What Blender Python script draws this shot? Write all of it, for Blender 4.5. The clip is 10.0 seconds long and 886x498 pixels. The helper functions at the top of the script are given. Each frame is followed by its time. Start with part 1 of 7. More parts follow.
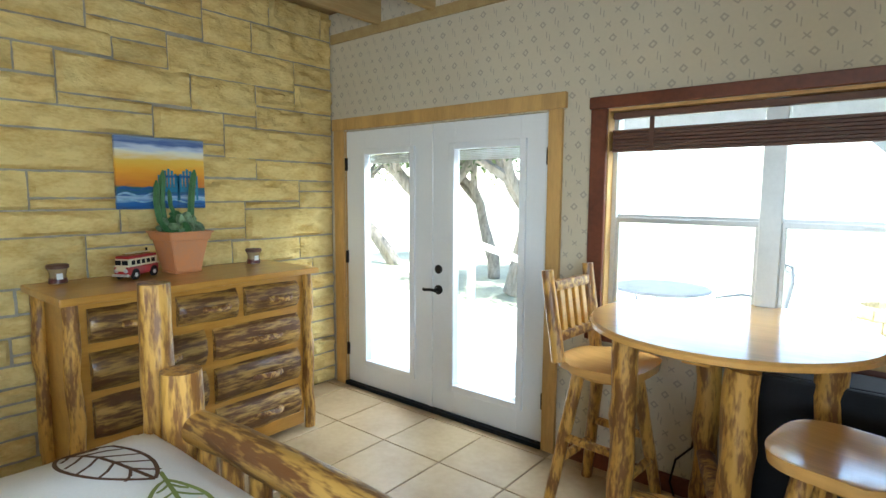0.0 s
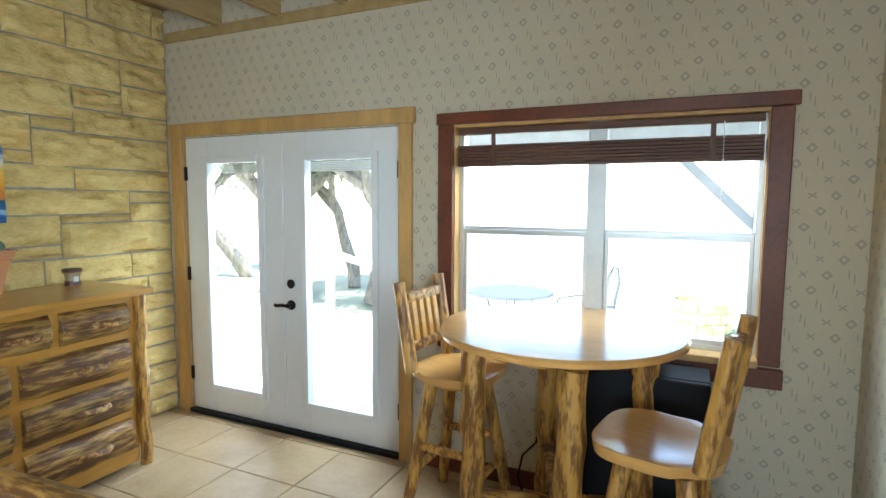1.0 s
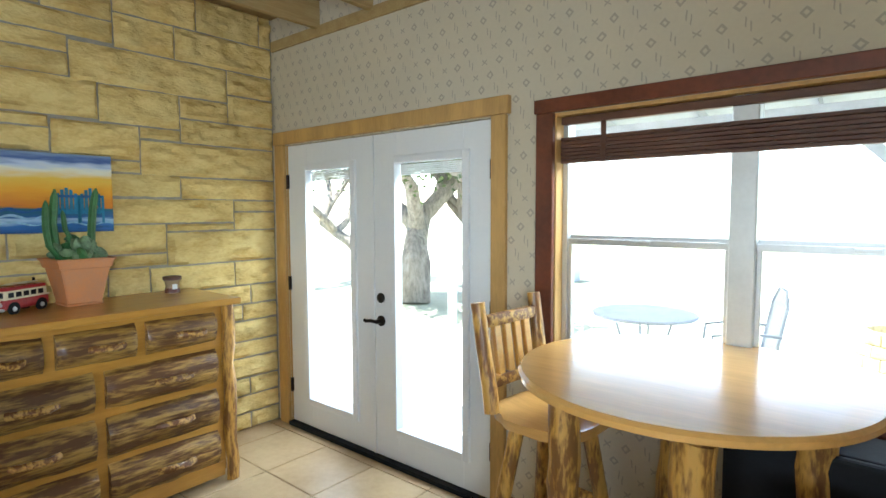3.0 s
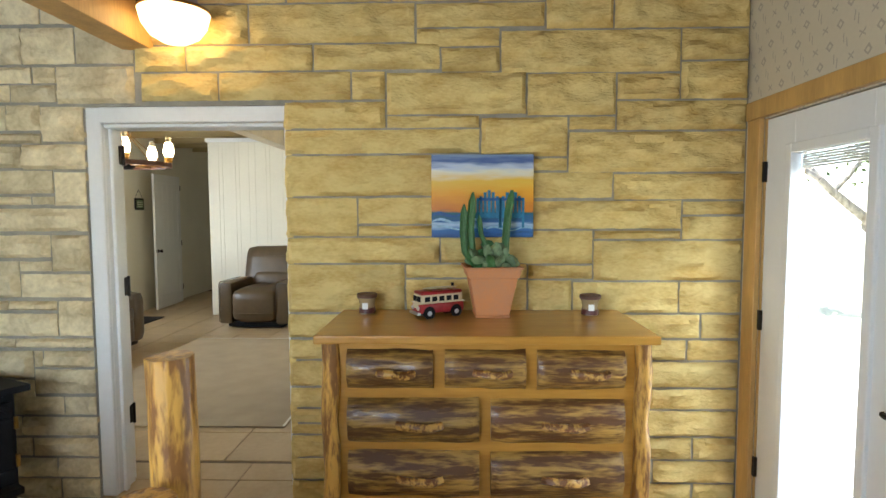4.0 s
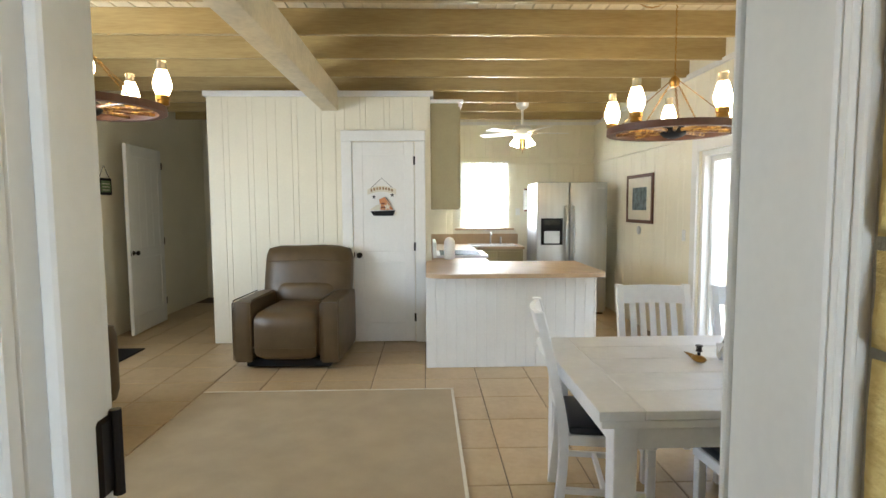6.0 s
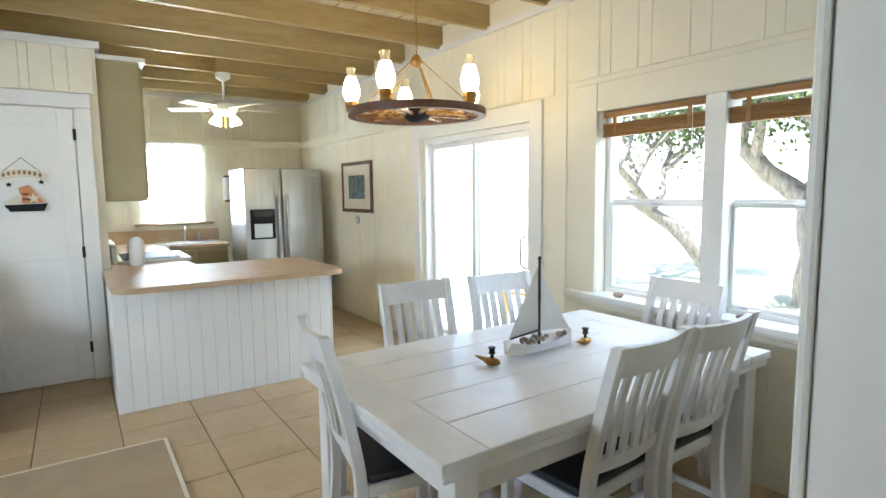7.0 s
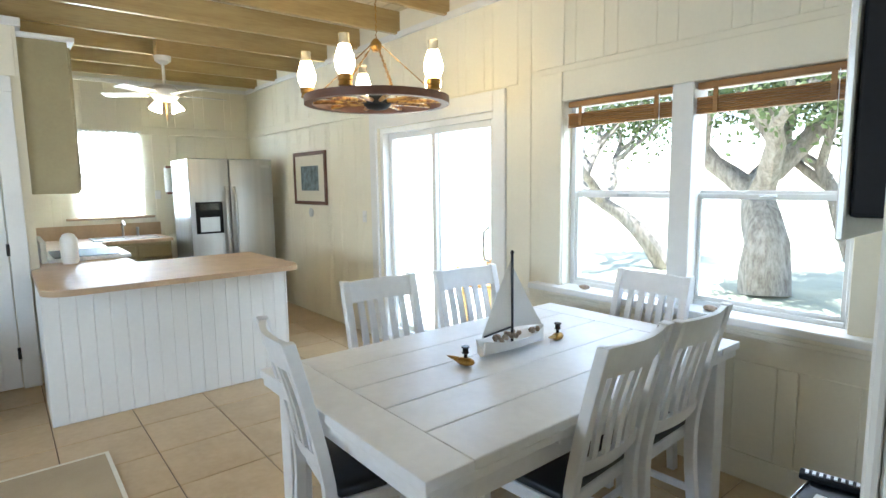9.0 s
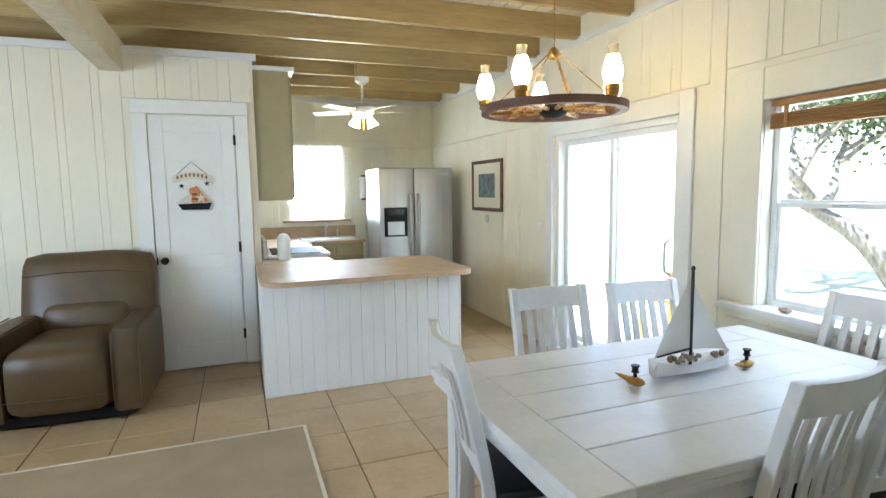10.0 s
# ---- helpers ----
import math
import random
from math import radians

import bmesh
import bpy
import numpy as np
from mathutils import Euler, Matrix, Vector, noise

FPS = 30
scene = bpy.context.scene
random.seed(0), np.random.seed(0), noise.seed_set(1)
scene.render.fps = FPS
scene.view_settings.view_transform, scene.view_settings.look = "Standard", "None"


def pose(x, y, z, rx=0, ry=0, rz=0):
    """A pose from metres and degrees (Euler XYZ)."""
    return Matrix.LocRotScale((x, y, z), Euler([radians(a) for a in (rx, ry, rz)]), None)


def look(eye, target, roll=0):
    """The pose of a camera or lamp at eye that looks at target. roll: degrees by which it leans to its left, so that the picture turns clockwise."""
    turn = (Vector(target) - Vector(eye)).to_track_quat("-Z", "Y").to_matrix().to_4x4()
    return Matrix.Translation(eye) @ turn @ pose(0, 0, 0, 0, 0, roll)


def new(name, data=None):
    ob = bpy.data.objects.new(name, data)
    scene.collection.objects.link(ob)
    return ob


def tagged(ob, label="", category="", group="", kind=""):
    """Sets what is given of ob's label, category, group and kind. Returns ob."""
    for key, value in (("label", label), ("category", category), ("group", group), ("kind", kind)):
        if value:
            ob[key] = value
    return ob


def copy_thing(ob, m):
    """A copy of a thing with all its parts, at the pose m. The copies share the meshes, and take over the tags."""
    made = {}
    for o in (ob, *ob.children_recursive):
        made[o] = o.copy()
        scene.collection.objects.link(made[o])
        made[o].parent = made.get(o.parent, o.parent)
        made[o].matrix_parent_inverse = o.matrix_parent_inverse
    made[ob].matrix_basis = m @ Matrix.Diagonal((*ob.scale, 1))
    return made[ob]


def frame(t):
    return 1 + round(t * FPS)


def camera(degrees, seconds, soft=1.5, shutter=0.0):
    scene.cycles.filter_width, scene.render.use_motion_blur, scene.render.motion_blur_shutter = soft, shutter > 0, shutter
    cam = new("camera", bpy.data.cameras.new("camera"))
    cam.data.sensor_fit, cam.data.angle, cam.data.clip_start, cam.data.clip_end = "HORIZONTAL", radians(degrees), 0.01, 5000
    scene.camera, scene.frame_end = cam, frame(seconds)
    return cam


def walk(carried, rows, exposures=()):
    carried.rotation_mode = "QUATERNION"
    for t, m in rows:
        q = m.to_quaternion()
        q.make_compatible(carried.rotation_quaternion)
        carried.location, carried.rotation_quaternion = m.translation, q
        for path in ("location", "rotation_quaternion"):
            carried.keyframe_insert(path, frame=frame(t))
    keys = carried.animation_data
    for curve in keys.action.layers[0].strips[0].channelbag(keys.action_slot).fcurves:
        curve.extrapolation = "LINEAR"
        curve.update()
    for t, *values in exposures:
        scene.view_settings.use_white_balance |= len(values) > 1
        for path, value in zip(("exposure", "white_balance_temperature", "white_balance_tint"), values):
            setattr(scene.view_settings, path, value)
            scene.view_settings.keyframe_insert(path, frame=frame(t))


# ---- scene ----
cam = camera(78.3, 10.0)
PATH = [
    (0, (-0.057, -0.067, 1.585), (-1.317, 1.472, 1.377), 0.3),
    (0.5, (-0.022, -0.055, 1.604), (-1.038, 1.657, 1.411), 0.3),
    (1, (-0.011, -0.034, 1.618), (-0.849, 1.773, 1.438), 0.3),
    (1.5, (-0.008, -0.022, 1.623), (-0.753, 1.826, 1.451), 0.2),
    (2, (-0.017, 0.01, 1.634), (-0.744, 1.865, 1.462), 0.2),
    (2.2, (-0.019, 0.038, 1.632), (-0.775, 1.882, 1.462), 0.2),
    (3.3, (-0.017, 0.799, 1.574), (-1.601, 2.013, 1.443), -0.4),
    (3.5, (-0.129, 0.994, 1.582), (-1.903, 1.909, 1.451), -0.5),
    (4, (-0.693, 1.319, 1.607), (-2.688, 1.268, 1.472), -0.2),
    (4.3, (-1.202, 1.379, 1.599), (-3.104, 0.772, 1.476), -0.0),
    (4.5, (-1.502, 1.311, 1.586), (-3.294, 0.432, 1.471), 0.1),
    (4.8, (-1.944, 1.086, 1.587), (-3.574, -0.066, 1.459), -0.1),
    (5, (-2.164, 0.862, 1.574), (-3.773, -0.319, 1.446), 0.4),
    (5.5, (-2.559, 0.257, 1.572), (-4.388, -0.541, 1.438), 0.4),
    (6, (-3.083, -0.18, 1.515), (-5.076, -0.12, 1.357), -0.3),
    (6.2, (-3.276, -0.256, 1.518), (-5.231, 0.13, 1.347), -0.5),
    (7.3, (-3.873, -0.354, 1.523), (-5.447, 0.86, 1.304), -0.7),
    (7.5, (-3.904, -0.352, 1.524), (-5.448, 0.899, 1.299), -0.7),
    (8, (-3.941, -0.345, 1.522), (-5.441, 0.957, 1.286), -0.7),
    (8.5, (-3.942, -0.342, 1.516), (-5.427, 0.977, 1.276), -0.7),
    (9, (-3.938, -0.34, 1.526), (-5.477, 0.913, 1.282), -0.8),
    (9.5, (-3.919, -0.334, 1.533), (-5.617, 0.696, 1.301), -0.9),
    (10, (-3.902, -0.326, 1.545), (-5.762, 0.377, 1.33), -0.9),
]
EXPOSURES = [(0.0, 2.07, 5600, 4), (2.2, 2.12, 5350, 4), (3.5, 2.1, 5900, 7), (4.5, 2.35, 6000, 11), (5.5, 2.05, 6000, 11), (6.2, 2.1, 6000, 10), (7.5, 2.1, 5450, 8), (10.0, 2.1, 5450, 8)]
walk(cam, [(t, look(eye, target, roll)) for t, eye, target, roll in PATH], EXPOSURES)

# ---------- world and large lights ----------
world = bpy.data.worlds.new("sky_world")
scene.world = world
world.use_nodes = True
wn = world.node_tree
sky = wn.nodes.new("ShaderNodeTexSky")
sky.sky_type = 'NISHITA'
sky.sun_disc = False
sky.sun_elevation = radians(52)
sky.sun_rotation = radians(-30)
wn.links.new(sky.outputs[0], wn.nodes["Background"].inputs[0])
wn.nodes["Background"].inputs[1].default_value = 0.15
SUN = bpy.data.lights.new("sun", 'SUN')
SUN.energy = 5.0
SUN.angle = radians(0.5)
SUN.color = (1.0, 0.95, 0.86)
sun_ob = new("sun", SUN)
sun_ob.matrix_world = look((0, 0, 10), (0.35, 0.25, 8.4))


def sky_fill(x, y, z, w, h, watts, target, colour=(0.86, 0.94, 1.0)):
    """Area lamp above or in an opening, standing in for the bright sky outside it."""
    d = bpy.data.lights.new("sky_fill", 'AREA')
    d.shape, d.size, d.size_y, d.energy, d.color = 'RECTANGLE', w, h, watts, colour
    new("sky_fill", d).matrix_world = look((x, y, z), target)


sky_fill(-2.54, 3.39, 2.50, 1.8, 0.6, 20, (-2.54, 0.0, 0.8))
sky_fill(-0.49, 3.39, 2.50, 1.6, 0.6, 18, (-1.6, 0.0, 0.9))
sky_fill(-7.58, 3.04, 2.50, 1.5, 0.6, 9, (-7.58, 0.6, 0.7))
sky_fill(-5.36, 3.04, 2.50, 1.5, 0.6, 9, (-5.36, 0.6, 0.8))
sky_fill(-11.95, 0.75, 1.66, 0.68, 0.95, 24, (-9.0, 0.75, 1.5))
# Added fill lamps in unseen openings: rear, east and entry wall, to brighten both rooms.
sky_fill(-0.20, -4.06, 1.50, 1.3, 1.1, 17, (-0.1, 2.8, 1.8))
sky_fill(0.80, -0.15, 1.50, 1.4, 1.2, 20, (-3.2, -1.6, 1.1))
sky_fill(-6.35, -3.98, 1.50, 1.7, 1.2, 24, (-7.6, -0.5, 1.4))


# ---------- materials ----------
def material(name, base, rough=0.6, metal=0.0, vary=0.12, scale=6.0, fine=60.0, bump=0.1, second=None, spec=0.5, stretch=(1, 1, 1), per_object=0.0, clear=0.0, lo=0.32, hi=0.62):
    """Base colour with broad and fine variation and a little relief."""
    m = bpy.data.materials.new(name)
    m.use_nodes = True
    nt = m.node_tree
    N, L = nt.nodes, nt.links
    b = N["Principled BSDF"]
    b.inputs["Roughness"].default_value = rough
    b.inputs["Metallic"].default_value = metal
    b.inputs["Specular IOR Level"].default_value = spec
    b.inputs["Coat Weight"].default_value = clear
    b.inputs["Coat Roughness"].default_value = 0.12
    tc = N.new("ShaderNodeTexCoord")
    mp = N.new("ShaderNodeMapping")
    mp.inputs["Scale"].default_value = stretch
    L.new(tc.outputs["Object"], mp.inputs["Vector"])
    vec = mp.outputs["Vector"]
    if per_object:
        oi = N.new("ShaderNodeObjectInfo")
        add = N.new("ShaderNodeVectorMath")
        add.operation = 'ADD'
        mul = N.new("ShaderNodeMath")
        mul.operation = 'MULTIPLY'
        mul.inputs[1].default_value = 37.0
        L.new(oi.outputs["Random"], mul.inputs[0])
        L.new(vec, add.inputs[0])
        L.new(mul.outputs[0], add.inputs[1])
        vec = add.outputs[0]
    n1, n2 = N.new("ShaderNodeTexNoise"), N.new("ShaderNodeTexNoise")
    n1.inputs["Scale"].default_value, n1.inputs["Detail"].default_value = scale, 4
    n2.inputs["Scale"].default_value, n2.inputs["Detail"].default_value = fine, 3
    L.new(vec, n1.inputs["Vector"])
    L.new(vec, n2.inputs["Vector"])
    mixf = N.new("ShaderNodeMix")
    mixf.data_type = 'FLOAT'
    mixf.inputs[0].default_value = 0.35
    L.new(n1.outputs[0], mixf.inputs[2])
    L.new(n2.outputs[0], mixf.inputs[3])
    ramp = N.new("ShaderNodeValToRGB")
    other = second or tuple(c * (1 - 2.2 * vary) for c in base)
    ramp.color_ramp.elements[0].position, ramp.color_ramp.elements[1].position = lo, hi
    ramp.color_ramp.elements[0].color = (*other, 1)
    ramp.color_ramp.elements[1].color = (*base, 1)
    L.new(mixf.outputs[0], ramp.inputs[0])
    out = ramp.outputs[0]
    if per_object:
        hs = N.new("ShaderNodeHueSaturation")
        mr = N.new("ShaderNodeMapRange")
        mr.inputs["To Min"].default_value, mr.inputs["To Max"].default_value = 1 - per_object, 1 + per_object
        L.new(oi.outputs["Random"], mr.inputs[0])
        L.new(mr.outputs[0], hs.inputs["Value"])
        L.new(out, hs.inputs["Color"])
        out = hs.outputs[0]
    L.new(out, b.inputs["Base Color"])
    if bump:
        bp = N.new("ShaderNodeBump")
        bp.inputs["Strength"].default_value = bump
        bp.inputs["Distance"].default_value = 0.02
        L.new(mixf.outputs[0], bp.inputs["Height"])
        L.new(bp.outputs[0], b.inputs["Normal"])
    return m


def glass_material(name):
    m = bpy.data.materials.new(name)
    m.use_nodes = True
    b = m.node_tree.nodes["Principled BSDF"]
    b.inputs["Base Color"].default_value = (0.97, 0.985, 0.98, 1)
    b.inputs["Roughness"].default_value = 0.0
    b.inputs["Transmission Weight"].default_value = 1.0
    b.inputs["IOR"].default_value = 1.02
    return m


def glow_material(name, colour, strength):
    m = bpy.data.materials.new(name)
    m.use_nodes = True
    b = m.node_tree.nodes["Principled BSDF"]
    b.inputs["Base Color"].default_value = (0.9, 0.88, 0.82, 1)
    b.inputs["Emission Color"].default_value = (*colour, 1)
    b.inputs["Emission Strength"].default_value = strength
    return m


GLASS = glass_material("window_glass")
M_STONE = material("limestone", (0.74, 0.585, 0.24), 0.85, vary=0.14, scale=5, fine=34, bump=0.9, second=(0.58, 0.40, 0.13), per_object=0.07, spec=0.2, stretch=(1, 1, 2.3), lo=0.34, hi=0.58)
M_STONE_G = material("grey_limestone", (0.80, 0.69, 0.44), 0.88, vary=0.14, scale=7, fine=40, bump=0.9, second=(0.52, 0.42, 0.24), per_object=0.16, spec=0.2)
M_MORTAR = material("mortar", (0.39, 0.36, 0.29), 0.95, vary=0.12, scale=14, fine=120, bump=0.3, spec=0.1)
M_WHITE = material("white_paint", (0.80, 0.80, 0.775), 0.45, vary=0.03, scale=3, fine=40, bump=0.03)
M_CREAM = material("cream_paint", (0.81, 0.77, 0.63), 0.55, vary=0.03, scale=2, fine=50, bump=0.04)
M_DOORW = material("door_white", (0.80, 0.82, 0.84), 0.35, vary=0.02, scale=2, fine=50, bump=0.02)
M_PINE = material("pine_trim", (0.60, 0.37, 0.12), 0.5, vary=0.14, scale=4, fine=30, bump=0.06, stretch=(3, 3, 0.5))
M_REDWOOD = material("red_stained_wood", (0.17, 0.045, 0.018), 0.4, vary=0.2, scale=5, fine=40, bump=0.05)
M_JOIST = material("pine_joist", (0.47, 0.345, 0.15), 0.7, vary=0.16, scale=3, fine=24, bump=0.08, stretch=(4, 0.35, 4), second=(0.36, 0.24, 0.09))
M_JOIST_PALE = material("pale_pine_joist", (0.45, 0.345, 0.155), 0.42, vary=0.14, scale=3, fine=24, bump=0.08, stretch=(4, 0.35, 4), second=(0.33, 0.235, 0.095))
M_BOARDS = material("brown_ceiling_boards", (0.31, 0.20, 0.08), 0.7, vary=0.16, scale=3, fine=24, bump=0.08, stretch=(0.4, 4, 4), second=(0.20, 0.12, 0.04))
M_DECK = material("pale_ceiling_boards", (0.70, 0.62, 0.44), 0.7, vary=0.1, scale=3, fine=24, bump=0.05)
M_TILE = material("beige_floor_tile", (0.50, 0.375, 0.215), 0.35, vary=0.1, scale=4, fine=26, bump=0.04, second=(0.40, 0.285, 0.15), per_object=0.06)
M_GROUT = material("dark_grout", (0.17, 0.13, 0.09), 0.9, vary=0.1, scale=20, fine=90, bump=0.2)


# ---------- building helpers ----------
def box(bm, x0, x1, y0, y1, z0, z1, m=None):
    vs = [bm.verts.new(Vector((x, y, z)) if m is None else m @ Vector((x, y, z))) for x in (x0, x1) for y in (y0, y1) for z in (z0, z1)]
    for f in ((0, 1, 3, 2), (4, 6, 7, 5), (0, 4, 5, 1), (2, 3, 7, 6), (0, 2, 6, 4), (1, 5, 7, 3)):
        bm.faces.new([vs[i] for i in f])


def boxes(*rows):
    bm = bmesh.new()
    for r in rows:
        box(bm, *r)
    return bm


def soft(bm, r=0.004, seg=2):
    bmesh.ops.bevel(bm, geom=list(bm.edges), offset=r, segments=seg, affect='EDGES', profile=0.6, clamp_overlap=True)
    return bm


def lathe(profile, n=20, m=None):
    """Turned shape round z from (radius, height) rows."""
    bm = bmesh.new()
    rings = []
    for r, z in profile:
        rings.append([bm.verts.new(Vector((r * math.cos(2 * math.pi * i / n), r * math.sin(2 * math.pi * i / n), z))) for i in range(n)])
    for a, b in zip(rings, rings[1:]):
        for i in range(n):
            bm.faces.new((a[i], a[(i + 1) % n], b[(i + 1) % n], b[i]))
    bm.faces.new(list(reversed(rings[0])))
    bm.faces.new(rings[-1])
    if m is not None:
        bm.transform(m)
    return bm


def tube(points, r, n=8, ends=True, rough=0.0, r2=None):
    """Round bar along points, tapering to r2; rough makes a log of it."""
    bm = bmesh.new()
    pts = [Vector(p) for p in points]
    rings = []
    for k, p in enumerate(pts):
        d = (pts[min(k + 1, len(pts) - 1)] - pts[max(k - 1, 0)]).normalized()
        u = d.cross(Vector((0.31, 0.17, 0.93)) if abs(d.z) < 0.9 else Vector((1, 0.1, 0))).normalized()
        v = d.cross(u)
        rr = r if r2 is None else r + (r2 - r) * k / max(1, len(pts) - 1)
        ring = []
        for i in range(n):
            a = 2 * math.pi * i / n
            q = rr * (1 + rough * noise.noise(p * 9 + Vector((math.cos(a) * 1.5, math.sin(a) * 1.5, 3.3))))
            ring.append(bm.verts.new(p + (u * math.cos(a) + v * math.sin(a)) * q))
        rings.append(ring)
    for a, b in zip(rings, rings[1:]):
        for i in range(n):
            bm.faces.new((a[i], a[(i + 1) % n], b[(i + 1) % n], b[i]))
    if ends:
        bm.faces.new(list(reversed(rings[0])))
        bm.faces.new(rings[-1])
    bmesh.ops.recalc_face_normals(bm, faces=bm.faces)
    return bm


def steps(a, b, n):
    a, b = Vector(a), Vector(b)
    return [a.lerp(b, i / n) for i in range(n + 1)]


def merge(*bms):
    out = bmesh.new()
    for b in bms:
        me = bpy.data.meshes.new("tmp")
        b.to_mesh(me)
        out.from_mesh(me)
        bpy.data.meshes.remove(me)
        b.free()
    return out


def to_mesh(name, bm, mat, smooth=False):
    me = bpy.data.meshes.new(name)
    bmesh.ops.recalc_face_normals(bm, faces=bm.faces)
    if smooth:
        for f in bm.faces:
            f.smooth = True
        for e in bm.edges:
            if len(e.link_faces) == 2 and e.calc_face_angle(0) > 0.7:
                e.smooth = False
    bm.to_mesh(me)
    bm.free()
    me.materials.append(mat)
    return me


def part(name, bm, mat, parent, label="", smooth=False):
    ob = new(name, to_mesh(name, bm, mat, smooth))
    ob.parent = parent
    if label:
        tagged(ob, label)
    return ob


def thing(name, m, label, category, group="", kind=""):
    ob = new(name)
    ob.matrix_world = m
    ob.empty_display_size = 0.1
    return tagged(ob, label, category, group, kind)


def structure(name, bm, mat, label, category, smooth=False):
    ob = new(name, to_mesh(name, bm, mat, smooth))
    return tagged(ob, label, category, "", "structure")


# ---------- plan ----------
X1, X2 = -3.59, -4.06        # stone face and living-room face of the dividing wall
Y1 = 2.84                    # bedroom door wall
Y2 = 2.49                    # dining window wall
XE = 0.67                    # bedroom east wall
YS = -1.66                   # stone return wall behind the stove
XB = -11.72                  # kitchen back wall
YL = -3.85                   # entry wall
XD = -9.12                   # pantry wall face
CEIL1, CEIL2 = 2.98, 3.02
OPEN_R, OPEN_T = 0.40, 2.18


def wall_y(name, x0, x1, y0, y1, z0, z1, holes, mat, label):
    """Wall of thickness y0..y1 along x with rectangular holes (x0, x1, z0, z1)."""
    rows, xs = [], x0
    for a, b, c, d in sorted(holes):
        rows.append((xs, a, y0, y1, z0, z1))
        if c > z0:
            rows.append((a, b, y0, y1, z0, c))
        rows.append((a, b, y0, y1, d, z1))
        xs = b
    rows.append((xs, x1, y0, y1, z0, z1))
    return structure(name, boxes(*rows), mat, label, "wall")


def wall_x(name, y0, y1, x0, x1, z0, z1, holes, mat, label):
    rows, ys = [], y0
    for a, b, c, d in sorted(holes):
        rows.append((x0, x1, ys, a, z0, z1))
        if c > z0:
            rows.append((x0, x1, a, b, z0, c))
        rows.append((x0, x1, a, b, d, z1))
        ys = b
    rows.append((x0, x1, ys, y1, z0, z1))
    return structure(name, boxes(*rows), mat, label, "wall")

M_LOG = material("peeled_log", (0.57, 0.31, 0.06), 0.38, vary=0.3, lo=0.44, hi=0.55, scale=11, fine=40, bump=0.35, second=(0.20, 0.085, 0.02), stretch=(2.2, 2.2, 0.5), per_object=0.1, clear=0.3)
M_LOGX = material("peeled_log_lying", (0.54, 0.31, 0.07), 0.38, vary=0.3, lo=0.47, hi=0.57, scale=11, fine=40, bump=0.35, second=(0.16, 0.06, 0.015), stretch=(0.45, 2.5, 2.5), per_object=0.1, clear=0.3)
M_LOGY = material("rough_slab_wood", (0.44, 0.26, 0.06), 0.42, vary=0.3, lo=0.45, hi=0.60, scale=9, fine=34, bump=0.6, second=(0.11, 0.045, 0.014), stretch=(2.5, 0.42, 2.8), per_object=0.25, clear=0.2)
M_HONEY = material("honey_pine", (0.52, 0.27, 0.045), 0.3, vary=0.12, scale=3, fine=20, bump=0.05, stretch=(4, 0.5, 4), second=(0.37, 0.17, 0.025), clear=0.35)
M_SEAT = material("lacquered_pine", (0.66, 0.36, 0.10), 0.22, vary=0.1, scale=3, fine=18, bump=0.03, stretch=(0.5, 4, 4), clear=0.5)
M_BLACK = material("black_iron", (0.007, 0.008, 0.011), 0.6, spec=0.25, vary=0.15, scale=10, fine=80, bump=0.08)
M_BRONZE = material("dark_bronze", (0.02, 0.016, 0.014), 0.35, metal=0.6, vary=0.1, bump=0.02)
M_STEEL = material("brushed_steel", (0.55, 0.56, 0.56), 0.32, metal=1.0, vary=0.06, scale=2, fine=60, bump=0.02, stretch=(8, 8, 0.3))
M_ALU = material("aluminium_frame", (0.62, 0.63, 0.63), 0.4, metal=0.7, vary=0.06, bump=0.02)
M_BRASS = material("aged_brass", (0.42, 0.24, 0.06), 0.3, metal=0.9, vary=0.15, bump=0.03)
M_TERRA = material("terracotta", (0.60, 0.24, 0.085), 0.8, vary=0.12, scale=8, fine=50, bump=0.15, second=(0.50, 0.24, 0.12))
M_SOIL = material("potting_soil", (0.05, 0.035, 0.02), 0.95, vary=0.3, fine=120, bump=0.5)
M_CACTUS = material("cactus_green", (0.05, 0.16, 0.045), 0.5, vary=0.2, scale=14, fine=80, bump=0.15)
M_CACTUS2 = material("pale_cactus", (0.20, 0.30, 0.15), 0.55, vary=0.25, scale=20, fine=80, bump=0.2)
M_LEATHER = material("brown_leather", (0.105, 0.068, 0.030), 0.42, vary=0.15, scale=6, fine=110, bump=0.12, second=(0.07, 0.045, 0.02))
M_RUG = material("beige_wool_rug", (0.43, 0.345, 0.22), 0.95, vary=0.08, scale=4, fine=160, bump=0.35)
M_CHAIRW = material("distressed_white", (0.80, 0.80, 0.80), 0.35, vary=0.05, scale=5, fine=30, bump=0.03, per_object=0.02)
M_WORN = material("worn_edge_wood", (0.34, 0.2, 0.08), 0.6, vary=0.2)
M_NAVY = material("dark_seat_leather", (0.012, 0.016, 0.024), 0.4, vary=0.1, fine=90, bump=0.05)
M_LAMINATE = material("oak_laminate", (0.50, 0.36, 0.22), 0.5, vary=0.08, scale=6, fine=50, bump=0.01)
M_OLIVE = material("olive_cabinet_paint", (0.36, 0.31, 0.17), 0.5, vary=0.06, scale=4, fine=40, bump=0.04)
M_BAMBOO = material("bamboo_blind", (0.36, 0.17, 0.035), 0.45, vary=0.2, scale=4, fine=50, bump=0.1, stretch=(0.3, 4, 6))
M_BLINDR = material("dark_wood_blind", (0.14, 0.06, 0.035), 0.5, vary=0.2, scale=4, fine=50, bump=0.1, stretch=(0.3, 4, 6))
